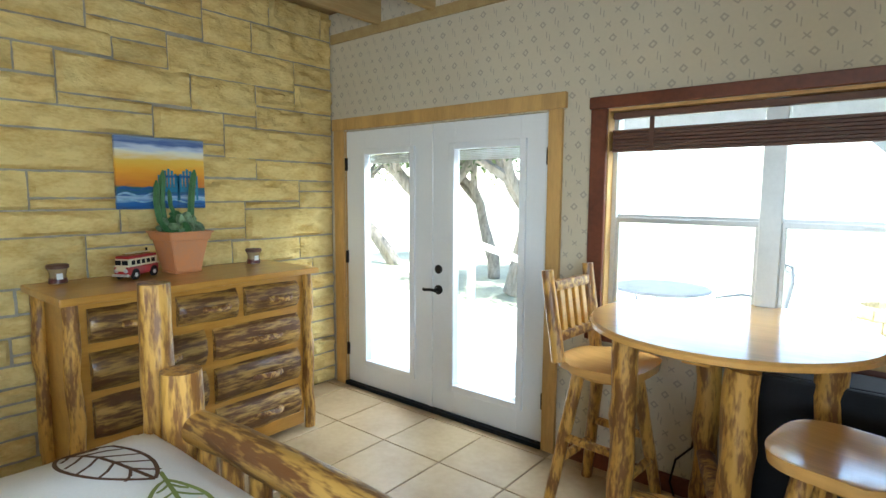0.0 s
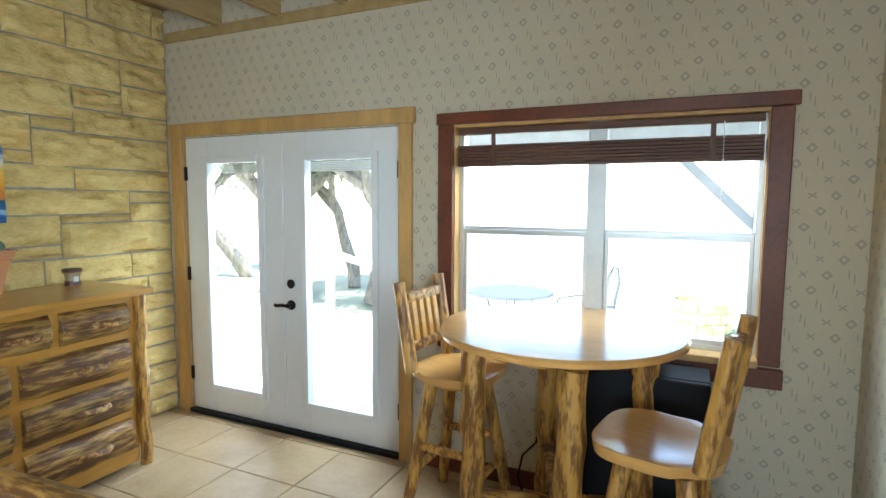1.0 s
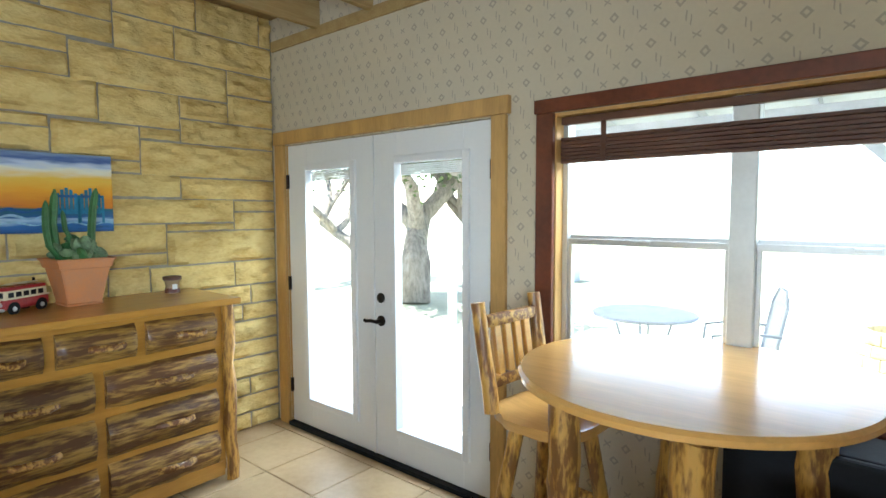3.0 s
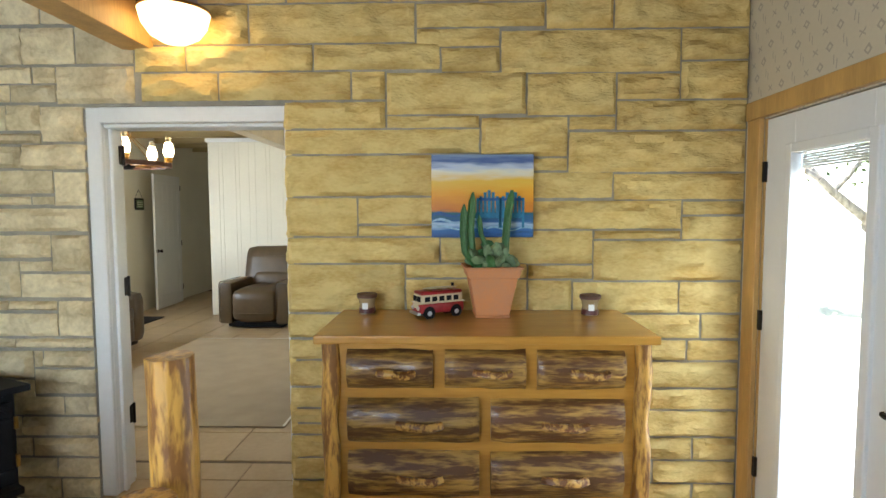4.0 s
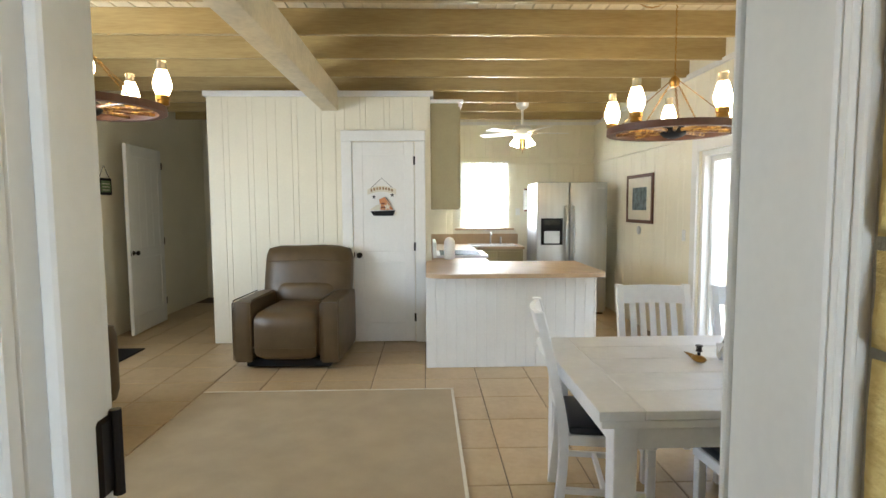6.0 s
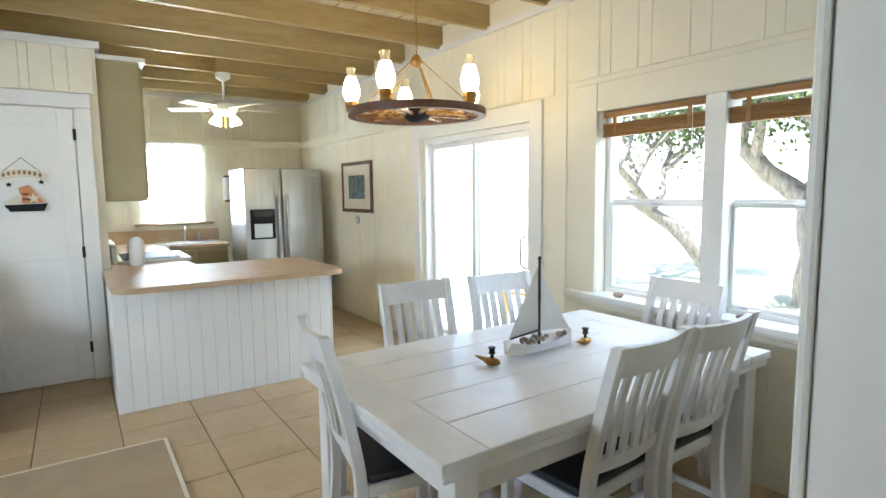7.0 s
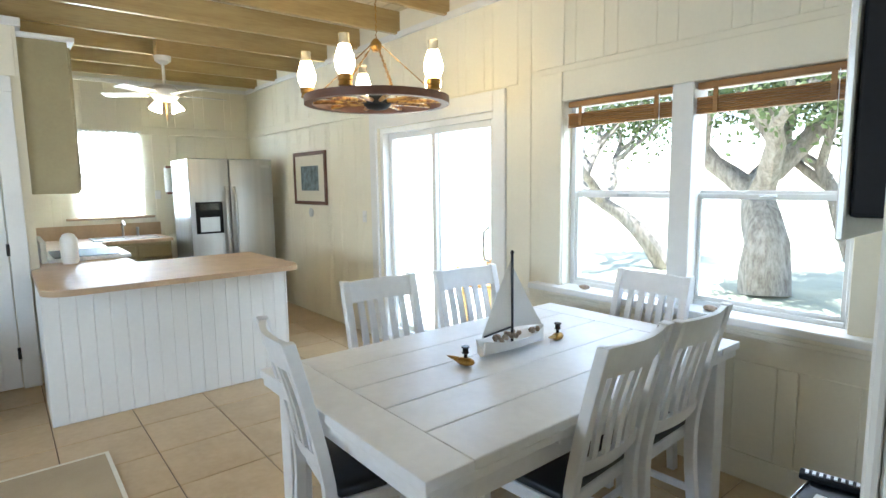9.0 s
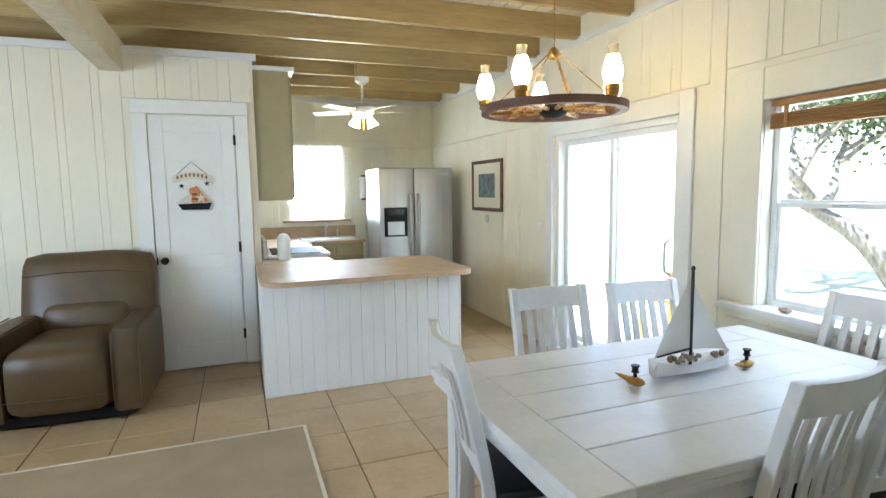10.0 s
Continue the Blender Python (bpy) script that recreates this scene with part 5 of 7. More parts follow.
def stool():
    """Swivel bar stool facing +x."""
    t = thing("bar_stool", pose(0, 0, 0), "honey pine log bar stool with slatted back", "bar stool", "bar stools at the high table")
    bm = bmesh.new()
    n = 36
    top, bot = [], []
    for i in range(n):
        a = 2 * math.pi * i / n
        ca, sa = math.cos(a), math.sin(a)
        x = 0.225 * math.copysign(abs(ca) ** 0.6, ca)
        y = (0.235 if ca > -0.3 else 0.205) * math.copysign(abs(sa) ** 0.6, sa)
        top.append(bm.verts.new((x, y, 0.762 + 0.012 * (x > 0) * 0.3)))
        bot.append(bm.verts.new((x * 0.97, y * 0.97, 0.722)))
    inner = [bm.verts.new((v.co.x * 0.88, v.co.y * 0.88, 0.764)) for v in top]
    mid = [bm.verts.new((v.co.x * 0.5, v.co.y * 0.5, 0.748)) for v in top]
    for i in range(n):
        j = (i + 1) % n
        bm.faces.new((bot[i], bot[j], top[j], top[i]))
        bm.faces.new((top[i], top[j], inner[j], inner[i]))
        bm.faces.new((inner[i], inner[j], mid[j], mid[i]))
    bm.faces.new(mid)
    bm.faces.new(list(reversed(bot)))
    part("seat", bm, M_SEAT, t, "scooped glossy pine seat", True)
    part("swivel", lathe([(0.15, 0.68), (0.155, 0.69), (0.15, 0.70), (0.09, 0.702), (0.09, 0.72)], 24), M_HONEY, t, smooth=True)
    feet = []
    for sx in (-1, 1):
        for sy in (-1, 1):
            part("leg", tube(steps((sx * 0.20, sy * 0.20, 0), (sx * 0.105, sy * 0.105, 0.682), 6), 0.03, 10, rough=0.1, r2=0.033), M_LOG, t, smooth=True)
    for z, h in ((0.24, 0.167), (0.36, 0.15)):
        for s in (-1, 1):
            part("stretcher", tube(steps((-h, s * h, z), (h, s * h, z), 3) if z > 0.3 else steps((s * h, -h, z), (s * h, h, z), 3), 0.022, 8, rough=0.08), M_LOG, t, smooth=True)
    for s in (-1, 1):
        part("back_post", tube([(-0.17, s * 0.19, 0.755), (-0.185, s * 0.19, 0.86), (-0.21, s * 0.195, 1.0), (-0.24, s * 0.20, 1.205)], 0.034, 12, rough=0.14, r2=0.03), M_LOG, t, smooth=True)
    part("back_rail", soft(boxes((-0.243, -0.205, -0.17, 0.17, 1.095, 1.15)), 0.014, 2), M_LOGX, t, smooth=True)
    part("back_rail", soft(boxes((-0.208, -0.172, -0.165, 0.165, 0.845, 0.90)), 0.014, 2), M_LOGX, t, smooth=True)
    for k in range(4):
        y = -0.105 + 0.07 * k
        bm = soft(boxes((-0.012, 0.012, -0.021, 0.021, 0.0, 0.215)), 0.004, 1)
        bm.transform(pose(-0.19, y, 0.89, 0, -8.5, 0))
        part("back_slat", bm, M_HONEY, t)
    return t


st = stool()
st.matrix_basis = pose(-1.09, 2.50, 0, 0, 0, -4)
copy_thing(st, pose(-0.09, 2.04, 0, 0, 0, 170))
mf = thing("mini_fridge", pose(-0.185, 2.68, 0), "black mini refrigerator standing beneath the window", "refrigerator")
part("cabinet", soft(boxes((-0.265, 0.265, -0.13, 0.10, 0.02, 0.83)), 0.008, 2), M_BLACK, mf)
part("fridge_door", soft(boxes((-0.265, 0.265, -0.17, -0.133, 0.04, 0.83)), 0.012, 2), M_BLACK, mf)
for x in (-0.22, 0.22):
    part("foot", boxes((x - 0.02, x + 0.02, -0.12, -0.08, 0, 0.02)), M_BLACK, mf)
cord = thing("power_cord", pose(-0.80, 2.78, 0.002), "black electric cord hanging along the wall", "cord")
part("cable", tube([(0.06, 0.02, 0.42), (0.05, 0.0, 0.30), (-0.02, -0.02, 0.22), (-0.04, -0.03, 0.10), (0.0, -0.05, 0.006), (0.12, -0.06, 0.005)], 0.006, 6), M_BLACK, cord, smooth=True)

# ---------- bedroom bowl light ----------
gl = thing("bowl_light", pose(-3.41, -0.07, 2.44), "glowing amber glass bowl lamp near the doorway", "wall lamp")
part("bowl", lathe([(0.0, 0.0), (0.06, 0.008), (0.115, 0.04), (0.15, 0.09), (0.165, 0.15), (0.158, 0.155), (0.0, 0.152)], 32), M_GLOBE, gl, smooth=True)
part("rim", lathe([(0.166, 0.15), (0.17, 0.156), (0.166, 0.165), (0.02, 0.17)], 32), M_BRASS, gl, smooth=True)
part("stem", tube(steps((0, 0, 0.165), (0, 0, 0.36), 1), 0.018, 10), M_BRASS, gl)
structure("trim_lamp_board", boxes((X1, -3.2, -0.13, 0.0, 2.795, 2.83)), M_JOIST, "short brown board carrying the bowl lamp", "trim")


# ---------- dining table ----------
def dining_table():
    t = thing("dining_table", pose(-5.545, 1.365, 0), "white plank farmhouse dining table with worn edges", "table")
    hx, hy, z1 = 0.565, 0.925, 0.768
    for s in (-1, 1):
        part("breadboard_end", soft(boxes((-hx, hx, s * hy - (0.17 if s > 0 else 0), s * hy + (0 if s > 0 else 0.17), z1 - 0.035, z1)), 0.004, 2), M_CHAIRW, t)
    for k in range(5):
        w = 2 * hx / 5
        part("plank", soft(boxes((-hx + k * w + 0.002, -hx + (k + 1) * w - 0.002, -hy + 0.1725, hy - 0.1725, z1 - 0.034, z1 - 0.0005)), 0.003, 1), M_CHAIRW, t)
    part("under_top", soft(boxes((-hx + 0.01, hx - 0.01, -hy + 0.01, hy - 0.01, z1 - 0.07, z1 - 0.037)), 0.004, 1), M_CHAIRW, t)
    part("worn_corner", boxes((-hx + 0.009, hx - 0.009, -hy + 0.008, -hy + 0.011, z1 - 0.039, z1 - 0.034)), M_WORN, t)
    part("apron", soft(boxes((-hx + 0.06, hx - 0.06, -hy + 0.08, -hy + 0.105, 0.60, z1 - 0.07), (-hx + 0.06, hx - 0.06, hy - 0.105, hy - 0.08, 0.60, z1 - 0.07), (-hx + 0.06, -hx + 0.085, -hy + 0.106, hy - 0.106, 0.60, z1 - 0.07), (hx - 0.085, hx - 0.06, -hy + 0.106, hy - 0.106, 0.60, z1 - 0.07)), 0.003, 1), M_CHAIRW, t)
    part("pull_slide", soft(boxes((hx - 0.06, hx - 0.03, -0.35, -0.05, 0.665, 0.69)), 0.004, 1), M_CHAIRW, t)
    for sx in (-1, 1):
        for sy in (-1, 1):
            x, y = sx * (hx - 0.075), sy * (hy - 0.11)
            part("leg", soft(boxes((x - 0.045, x + 0.045, y - 0.045, y + 0.045, 0, z1 - 0.071)), 0.006, 2), M_CHAIRW, t)


dining_table()


def dining_chair():
    """Slat-back chair facing +x, its back at -x."""
    t = thing("dining_chair", pose(0, 0, 0), "white slat-back dining chair with dark seat pad", "chair", "chairs round the dining table")
    bx = lambda z: -0.20 - 0.12 * max(0, (z - 0.46) / 0.56) ** 1.25 - 0.03 * (z < 0.3) * (0.3 - z) / 0.3
    for s in (-1, 1):
        bm = bmesh.new()
        prev = None
        for k in range(13):
            z = 1.02 * k / 12
            x, w = bx(z), 0.020
            y = s * (0.205 - 0.0 * z)
            ring = [bm.verts.new((x + a, y + b, z)) for a, b in ((-0.022, -w), (0.022, -w), (0.022, w), (-0.022, w))]
            if prev:
                for i in range(4):
                    bm.faces.new((prev[i], prev[(i + 1) % 4], ring[(i + 1) % 4], ring[i]))
            else:
                bm.faces.new(list(reversed(ring)))
            prev = ring
        bm.faces.new(prev)
        part("back_post", soft(bm, 0.003, 1), M_CHAIRW, t)
    def rail(z0, z1, curve, name):
        bm = bmesh.new()
        prev = None
        for k in range(9):
            f = k / 8
            y = -0.187 + 0.374 * f
            dx = -curve * math.sin(math.pi * f)
            ring = [bm.verts.new((bx(z) + dx + a, y, z)) for a, z in ((-0.012, z0), (0.012, z0), (0.012, z1), (-0.012, z1))]
            if prev:
                for i in range(4):
                    bm.faces.new((prev[i], prev[(i + 1) % 4], ring[(i + 1) % 4], ring[i]))
            else:
                bm.faces.new(list(reversed(ring)))
            prev = ring
        bm.faces.new(prev)
        part(name, bm, M_CHAIRW, t, smooth=True)
    rail(0.905, 1.012, 0.03, "top_rail")
    rail(0.545, 0.60, 0.022, "lower_rail")
    for k in range(5):
        f = (k + 1) / 6
        y = -0.187 + 0.374 * f
        bm = bmesh.new()
        prev = None
        for q in range(6):
            z = 0.59 + 0.325 * q / 5
            x = bx(z) - 0.026 * math.sin(math.pi * f) + 0.006 * math.sin(math.pi * q / 5)
            ring = [bm.verts.new((x + a, y + b, z)) for a, b in ((-0.007, -0.018), (0.007, -0.018), (0.007, 0.018), (-0.007, 0.018))]
            if prev:
                for i in range(4):
                    bm.faces.new((prev[i], prev[(i + 1) % 4], ring[(i + 1) % 4], ring[i]))
            prev = ring
        part("slat", bm, M_CHAIRW, t)
    part("seat_frame", soft(boxes((-0.18, 0.22, -0.225, 0.225, 0.395, 0.445)), 0.006, 1), M_CHAIRW, t)
    part("seat_pad", soft(boxes((-0.175, 0.215, -0.22, 0.22, 0.446, 0.482)), 0.014, 3), M_NAVY, t, "dark blue-black leather seat pad", True)
    for s in (-1, 1):
        part("front_leg", soft(boxes((0.175, 0.215, s * 0.20 - 0.02, s * 0.20 + 0.02, 0, 0.395)), 0.004, 1), M_CHAIRW, t)
        part("side_stretcher", soft(boxes((-0.21, 0.175, s * 0.20 - 0.01, s * 0.20 + 0.01, 0.15, 0.18)), 0.003, 1), M_CHAIRW, t)
    part("cross_stretcher", soft(boxes((-0.02, 0.005, -0.19, 0.19, 0.152, 0.178)), 0.003, 1), M_CHAIRW, t)
    return t


ch = dining_chair()
ch.matrix_basis = pose(-6.10, 1.21, 0, 0, 0, -3)
copy_thing(ch, pose(-6.03, 1.77, 0, 0, 0, -4))
copy_thing(ch, pose(-5.715, 0.69, 0, 0, 0, 80))
copy_thing(ch, pose(-5.515, 2.10, 0, 0, 0, -94))
copy_thing(ch, pose(-5.21, 1.245, 0, 0, 0, 184))
copy_thing(ch, pose(-5.21, 1.715, 0, 0, 0, 182))


# ---------- table ornaments ----------
def model_boat():
    t = thing("model_sailboat", pose(-5.60, 1.42, 0.768, 0, 0, 90) @ Matrix.Scale(1.08, 4), "white model sailboat filled with seashells on the table", "model boat")
    bm = bmesh.new()
    n = 14
    secs = []
    for k in range(n + 1):
        f = k / n
        x = -0.19 + 0.38 * f
        w = 0.055 * math.sin(math.pi * min(1, 0.12 + f * 0.88)) ** 0.7 * (1 if f < 0.98 else 0.2)
        zt = 0.055 + 0.02 * (2 * f - 1) ** 2
        secs.append([bm.verts.new(p) for p in ((x, -w, zt), (x, -w * 0.75, 0.02), (x, 0, 0.004), (x, w * 0.75, 0.02), (x, w, zt), (x, w * 0.85, zt - 0.004), (x, 0, 0.035), (x, -w * 0.85, zt - 0.004))])
    for a, b in zip(secs, secs[1:]):
        for i in range(8):
            bm.faces.new((a[i], a[(i + 1) % 8], b[(i + 1) % 8], b[i]))
    bm.faces.new(secs[0])
    bm.faces.new(secs[-1])
    part("hull", bm, M_CHAIRW, t, "white painted hull", True)
    part("mast", tube(steps((-0.01, 0, 0.03), (-0.01, 0, 0.40), 3), 0.006, 8), M_NAVY, t, smooth=True)
    part("boom", tube(steps((-0.01, 0, 0.10), (-0.17, 0, 0.085), 2), 0.004, 6), M_NAVY, t)
    part("finial", lathe([(0.004, 0.40), (0.009, 0.41), (0.004, 0.42)], 10, pose(-0.01, 0, 0)), M_NAVY, t)
    for tri_pts in (((-0.016, 0.003, 0.38), (-0.175, 0.012, 0.075), (-0.016, 0.0, 0.085)), ((0.0, 0.003, 0.35), (0.18, 0.0, 0.075), (0.012, 0.012, 0.09))):
        bm = bmesh.new()
        a, b, c = [Vector(p) for p in tri_pts]
        grid = []
        for i in range(7):
            row = []
            for j in range(7 - i):
                u, v = i / 6, j / 6
                p = a * (1 - u - v) + b * u + c * v
                p.y += 0.05 * u * v + 0.02 * u * (1 - u - v)
                row.append(bm.verts.new(p))
            grid.append(row)
        for i in range(6):
            for j in range(6 - i):
                bm.faces.new((grid[i][j], grid[i + 1][j], grid[i][j + 1]))
                if j < 5 - i:
                    bm.faces.new((grid[i + 1][j], grid[i + 1][j + 1], grid[i][j + 1]))
        part("sail", bm, M_SAIL, t, "thin white cloth sail", True)
    random.seed(8)
    for k in range(22):
        bm = bmesh.new()
        bmesh.ops.create_icosphere(bm, subdivisions=1, radius=0.015)
        x = random.uniform(-0.12, 0.13)
        bm.transform(pose(x, random.uniform(-0.03, 0.03), 0.058 + random.uniform(0, 0.016), random.uniform(0, 180), random.uniform(0, 180)) @ Matrix.Diagonal((random.uniform(0.7, 1.3), 0.7, 0.8, 1)))
        part("seashell", bm, M_SHELL, t, smooth=True)


model_boat()


def candlestick(x, y, rz):
    t = thing("candlestick", pose(x, y, 0.768, 0, 0, rz), "small brass bird-shaped candle holder on the table", "candle holder", "candle holders on the dining table")
    bm = bmesh.new()
    bmesh.ops.create_uvsphere(bm, u_segments=14, v_segments=8, radius=1)
    bm.transform(Matrix.Translation((0, 0, 0.019)) @ Matrix.Diagonal((0.042, 0.024, 0.018, 1)))
    part("body", bm, M_BRASS, t, smooth=True)
    bm = lathe([(0.012, 0), (0.007, 0.03), (0.001, 0.055)], 8, pose(-0.035, 0, 0.022, 0, -80))
    part("tail", bm, M_BRASS, t, smooth=True)
    part("candle_cup", lathe([(0.008, 0.033), (0.007, 0.05), (0.016, 0.056), (0.012, 0.062), (0.012, 0.075), (0.018, 0.08), (0.016, 0.084)], 14), M_BRONZE, t, smooth=True)


candlestick(-5.575, 1.105, 20)
candlestick(-5.56, 1.68, 100)


# ---------- chandeliers ----------
def chandelier(x, y, z, rz, top, swag=0.0):
    t = thing("wagon_wheel_chandelier", pose(x, y, z, 0, 0, rz), "wooden wagon wheel chandelier with five lit hurricane lamps", "chandelier", "wagon wheel chandeliers")
    R = 0.43
    bm = bmesh.new()
    n = 48
    prof = [(R - 0.035, 0.03), (R + 0.015, 0.03), (R + 0.015, 0.075), (R - 0.035, 0.075)]
    rings = [[bm.verts.new((r * math.cos(2 * math.pi * i / n), r * math.sin(2 * math.pi * i / n), zz)) for r, zz in prof] for i in range(n)]
    for i in range(n):
        a, b = rings[i], rings[(i + 1) % n]
        for k in range(4):
            bm.faces.new((a[k], b[k], b[(k + 1) % 4], a[(k + 1) % 4]))
    part("rim", bm, M_BLINDR, t, "brown wooden wheel rim", True)
    for k in range(10):
        a = 2 * math.pi * k / 10
        part("spoke", tube([(0.06 * math.cos(a), 0.06 * math.sin(a), 0.05), (0.24 * math.cos(a), 0.24 * math.sin(a), 0.052), (0.40 * math.cos(a), 0.40 * math.sin(a), 0.052)], 0.013, 8), M_LOGX, t, smooth=True)
    part("hub", lathe([(0.02, 0.0), (0.06, 0.008), (0.085, 0.03), (0.088, 0.06), (0.06, 0.085), (0.03, 0.10), (0.012, 0.105)], 24), M_BLACK, t, "dark turned hub", True)
    for k in range(5):
        a = 2 * math.pi * k / 5
        lx, ly = R * math.cos(a), R * math.sin(a)
        lamp = part("burner", lathe([(0.03, 0.075), (0.04, 0.08), (0.036, 0.105), (0.042, 0.11), (0.042, 0.136), (0.03, 0.142)], 18, pose(lx, ly, 0)), M_BRASS, t, "brass lamp burner", True)
        part("lamp_glass", lathe([(0.036, 0.142), (0.053, 0.18), (0.056, 0.212), (0.045, 0.256), (0.032, 0.295)], 20, pose(lx, ly, 0)), M_BULB, lamp, "glowing frosted hurricane glass", True)
        part("glass_rim", lathe([(0.0315, 0.2955), (0.028, 0.315), (0.030, 0.352), (0.028, 0.35)], 20, pose(lx, ly, 0)), M_SMOKE, lamp, smooth=True)
    zt = 0.39
    part("collar", lathe([(0.02, zt - 0.04), (0.035, zt - 0.02), (0.035, zt + 0.01), (0.015, zt + 0.035)], 16), M_BRASS, t, "brass collar", True)
    link = []
    for k in range(5):
        a = 2 * math.pi * (k + 0.5) / 5
        p0, p1 = Vector((0.38 * math.cos(a), 0.38 * math.sin(a), 0.075)), Vector((0.03 * math.cos(a), 0.03 * math.sin(a), zt))
        for q in range(16):
            p, nx = p0.lerp(p1, q / 16), p0.lerp(p1, (q + 1) / 16)
            side = Vector((-math.sin(a), math.cos(a), 0)) * (0.008 if q % 2 else 0.003)
            link.append(tube([p, (p + nx) / 2 + side, nx], 0.0035, 5))
            link.append(tube([p, (p + nx) / 2 - side, nx], 0.0035, 5))
    part("chain", merge(*link), M_BRASS, t, "brass suspension chains", True)
    part("hanging_chain", merge(*[tube([(0, 0, zt + 0.03 + q * 0.03), (0.008 if q % 2 else 0.003, 0.003, zt + 0.045 + q * 0.03), (0, 0, zt + 0.06 + q * 0.03)], 0.004, 5) for q in range(int((top - z - zt - 0.03) / 0.03))]), M_BRASS, t)
    if swag:
        d = Vector((-math.sin(radians(-rz)), -math.cos(radians(-rz)), 0))
        pts = [d * swag * k / 24 + Vector((0, 0, top - z - 0.03 - 0.16 * math.sin(math.pi * k / 24))) for k in range(25)]
        part("swag_chain", merge(*[tube([a, (a + b) / 2 + Vector((0.006 * (k % 2), 0, 0.005 * (1 - k % 2))), b], 0.0045, 5) for k, (a, b) in enumerate(zip(pts, pts[1:]))]), M_BRASS, t, "brass chain swagged along the ceiling")
        part("ceiling_hook", lathe([(0.05, top - z - 0.03), (0.055, top - z - 0.012), (0.05, top - z)], 18, Matrix.Translation(d * swag)), M_BRASS, t)
    part("ceiling_rose", lathe([(0.05, top - z - 0.02), (0.055, top - z - 0.012), (0.05, top - z)], 18), M_BRASS, t)


chandelier(-6.87, 1.54, 1.975, 16, 2.988, 0.66)
chandelier(-6.55, -2.26, 2.08, 30, 2.988)


# ---------- ceiling fan ----------
fan = thing("ceiling_fan", pose(-9.74, 0.99, 2.33), "white ceiling fan with two lit glass shades", "ceiling fan")
part("canopy", lathe([(0.075, 0.415), (0.07, 0.37), (0.03, 0.34)], 18), M_PLASTICW, fan, smooth=True)
part("mounting_block", boxes((-0.06, 0.06, -0.06, 0.06, 0.416, 0.659)), M_JOIST, fan)
part("downrod", tube(steps((0, 0, 0.15), (0, 0, 0.36), 1), 0.014, 8), M_PLASTICW, fan)
part("motor", lathe([(0.05, 0.0), (0.10, 0.02), (0.125, 0.05), (0.125, 0.10), (0.09, 0.14), (0.03, 0.15)], 24), M_PLASTICW, fan, smooth=True)
for k in range(5):
    a = 2 * math.pi * k / 5 + 0.35
    bm = soft(boxes((0.17, 0.56, -0.06, 0.06, -0.004, 0.004)), 0.003, 1)
    bm.transform(pose(0, 0, 0.06, 0, 0, math.degrees(a)) @ pose(0, 0, 0, 10, 0, 0))
    bl = part("blade", bm, M_PLASTICW, fan)
    bm = boxes((0.10, 0.20, -0.015, 0.015, -0.008, -0.004))
    bm.transform(pose(0, 0, 0.06, 0, 0, math.degrees(a)))
    part("blade_iron", bm, M_BRASS, bl)
for s in (-1, 1):
    part("lamp_shade", lathe([(0.02, 0), (0.03, -0.02), (0.05, -0.07), (0.06, -0.10), (0.0, -0.09)], 16, pose(0.03, s * 0.065, -0.005, s * 22)), M_FANBULB, fan, "lit tulip glass shade", True)
part("pull_chain", tube(steps((0.02, 0, -0.02), (0.02, 0, -0.19), 2), 0.003, 5), M_BRASS, fan)


# ---------- recliner and loveseat ----------
def cushion(x0, x1, y0, y1, z0, z1, r=0.06, m=None, puff=0.02):
    bm = bmesh.new()
    box(bm, x0, x1, y0, y1, z0, z1)
    bmesh.ops.subdivide_edges(bm, edges=list(bm.edges), cuts=5, use_grid_fill=True)
    c = Vector(((x0 + x1) / 2, (y0 + y1) / 2, (z0 + z1) / 2))
    h = Vector(((x1 - x0) / 2, (y1 - y0) / 2, (z1 - z0) / 2))
    for v in bm.verts:
        d = v.co - c
        q = Vector((d.x / h.x, d.y / h.y, d.z / h.z))
        out = Vector([max(0.0, abs(d[i]) - (h[i] - r)) * (1 if d[i] > 0 else -1) for i in range(3)])
        core = Vector([max(-(h[i] - r), min(h[i] - r, d[i])) for i in range(3)])
        if out.length > 1e-6:
            d = core + out.normalized() * min(out.length, r)
        bulge = puff * (1 - q.x ** 2 * 0.5) * (1 - q.y ** 2 * 0.5) * (1 - q.z ** 2 * 0.5)
        d += Vector((q.x, q.y, q.z)) * bulge + Vector((0, 0, 0.008 * noise.noise((c + d) * 6)))
        v.co = c + d
    if m is not None:
        bm.transform(m)
    return bm


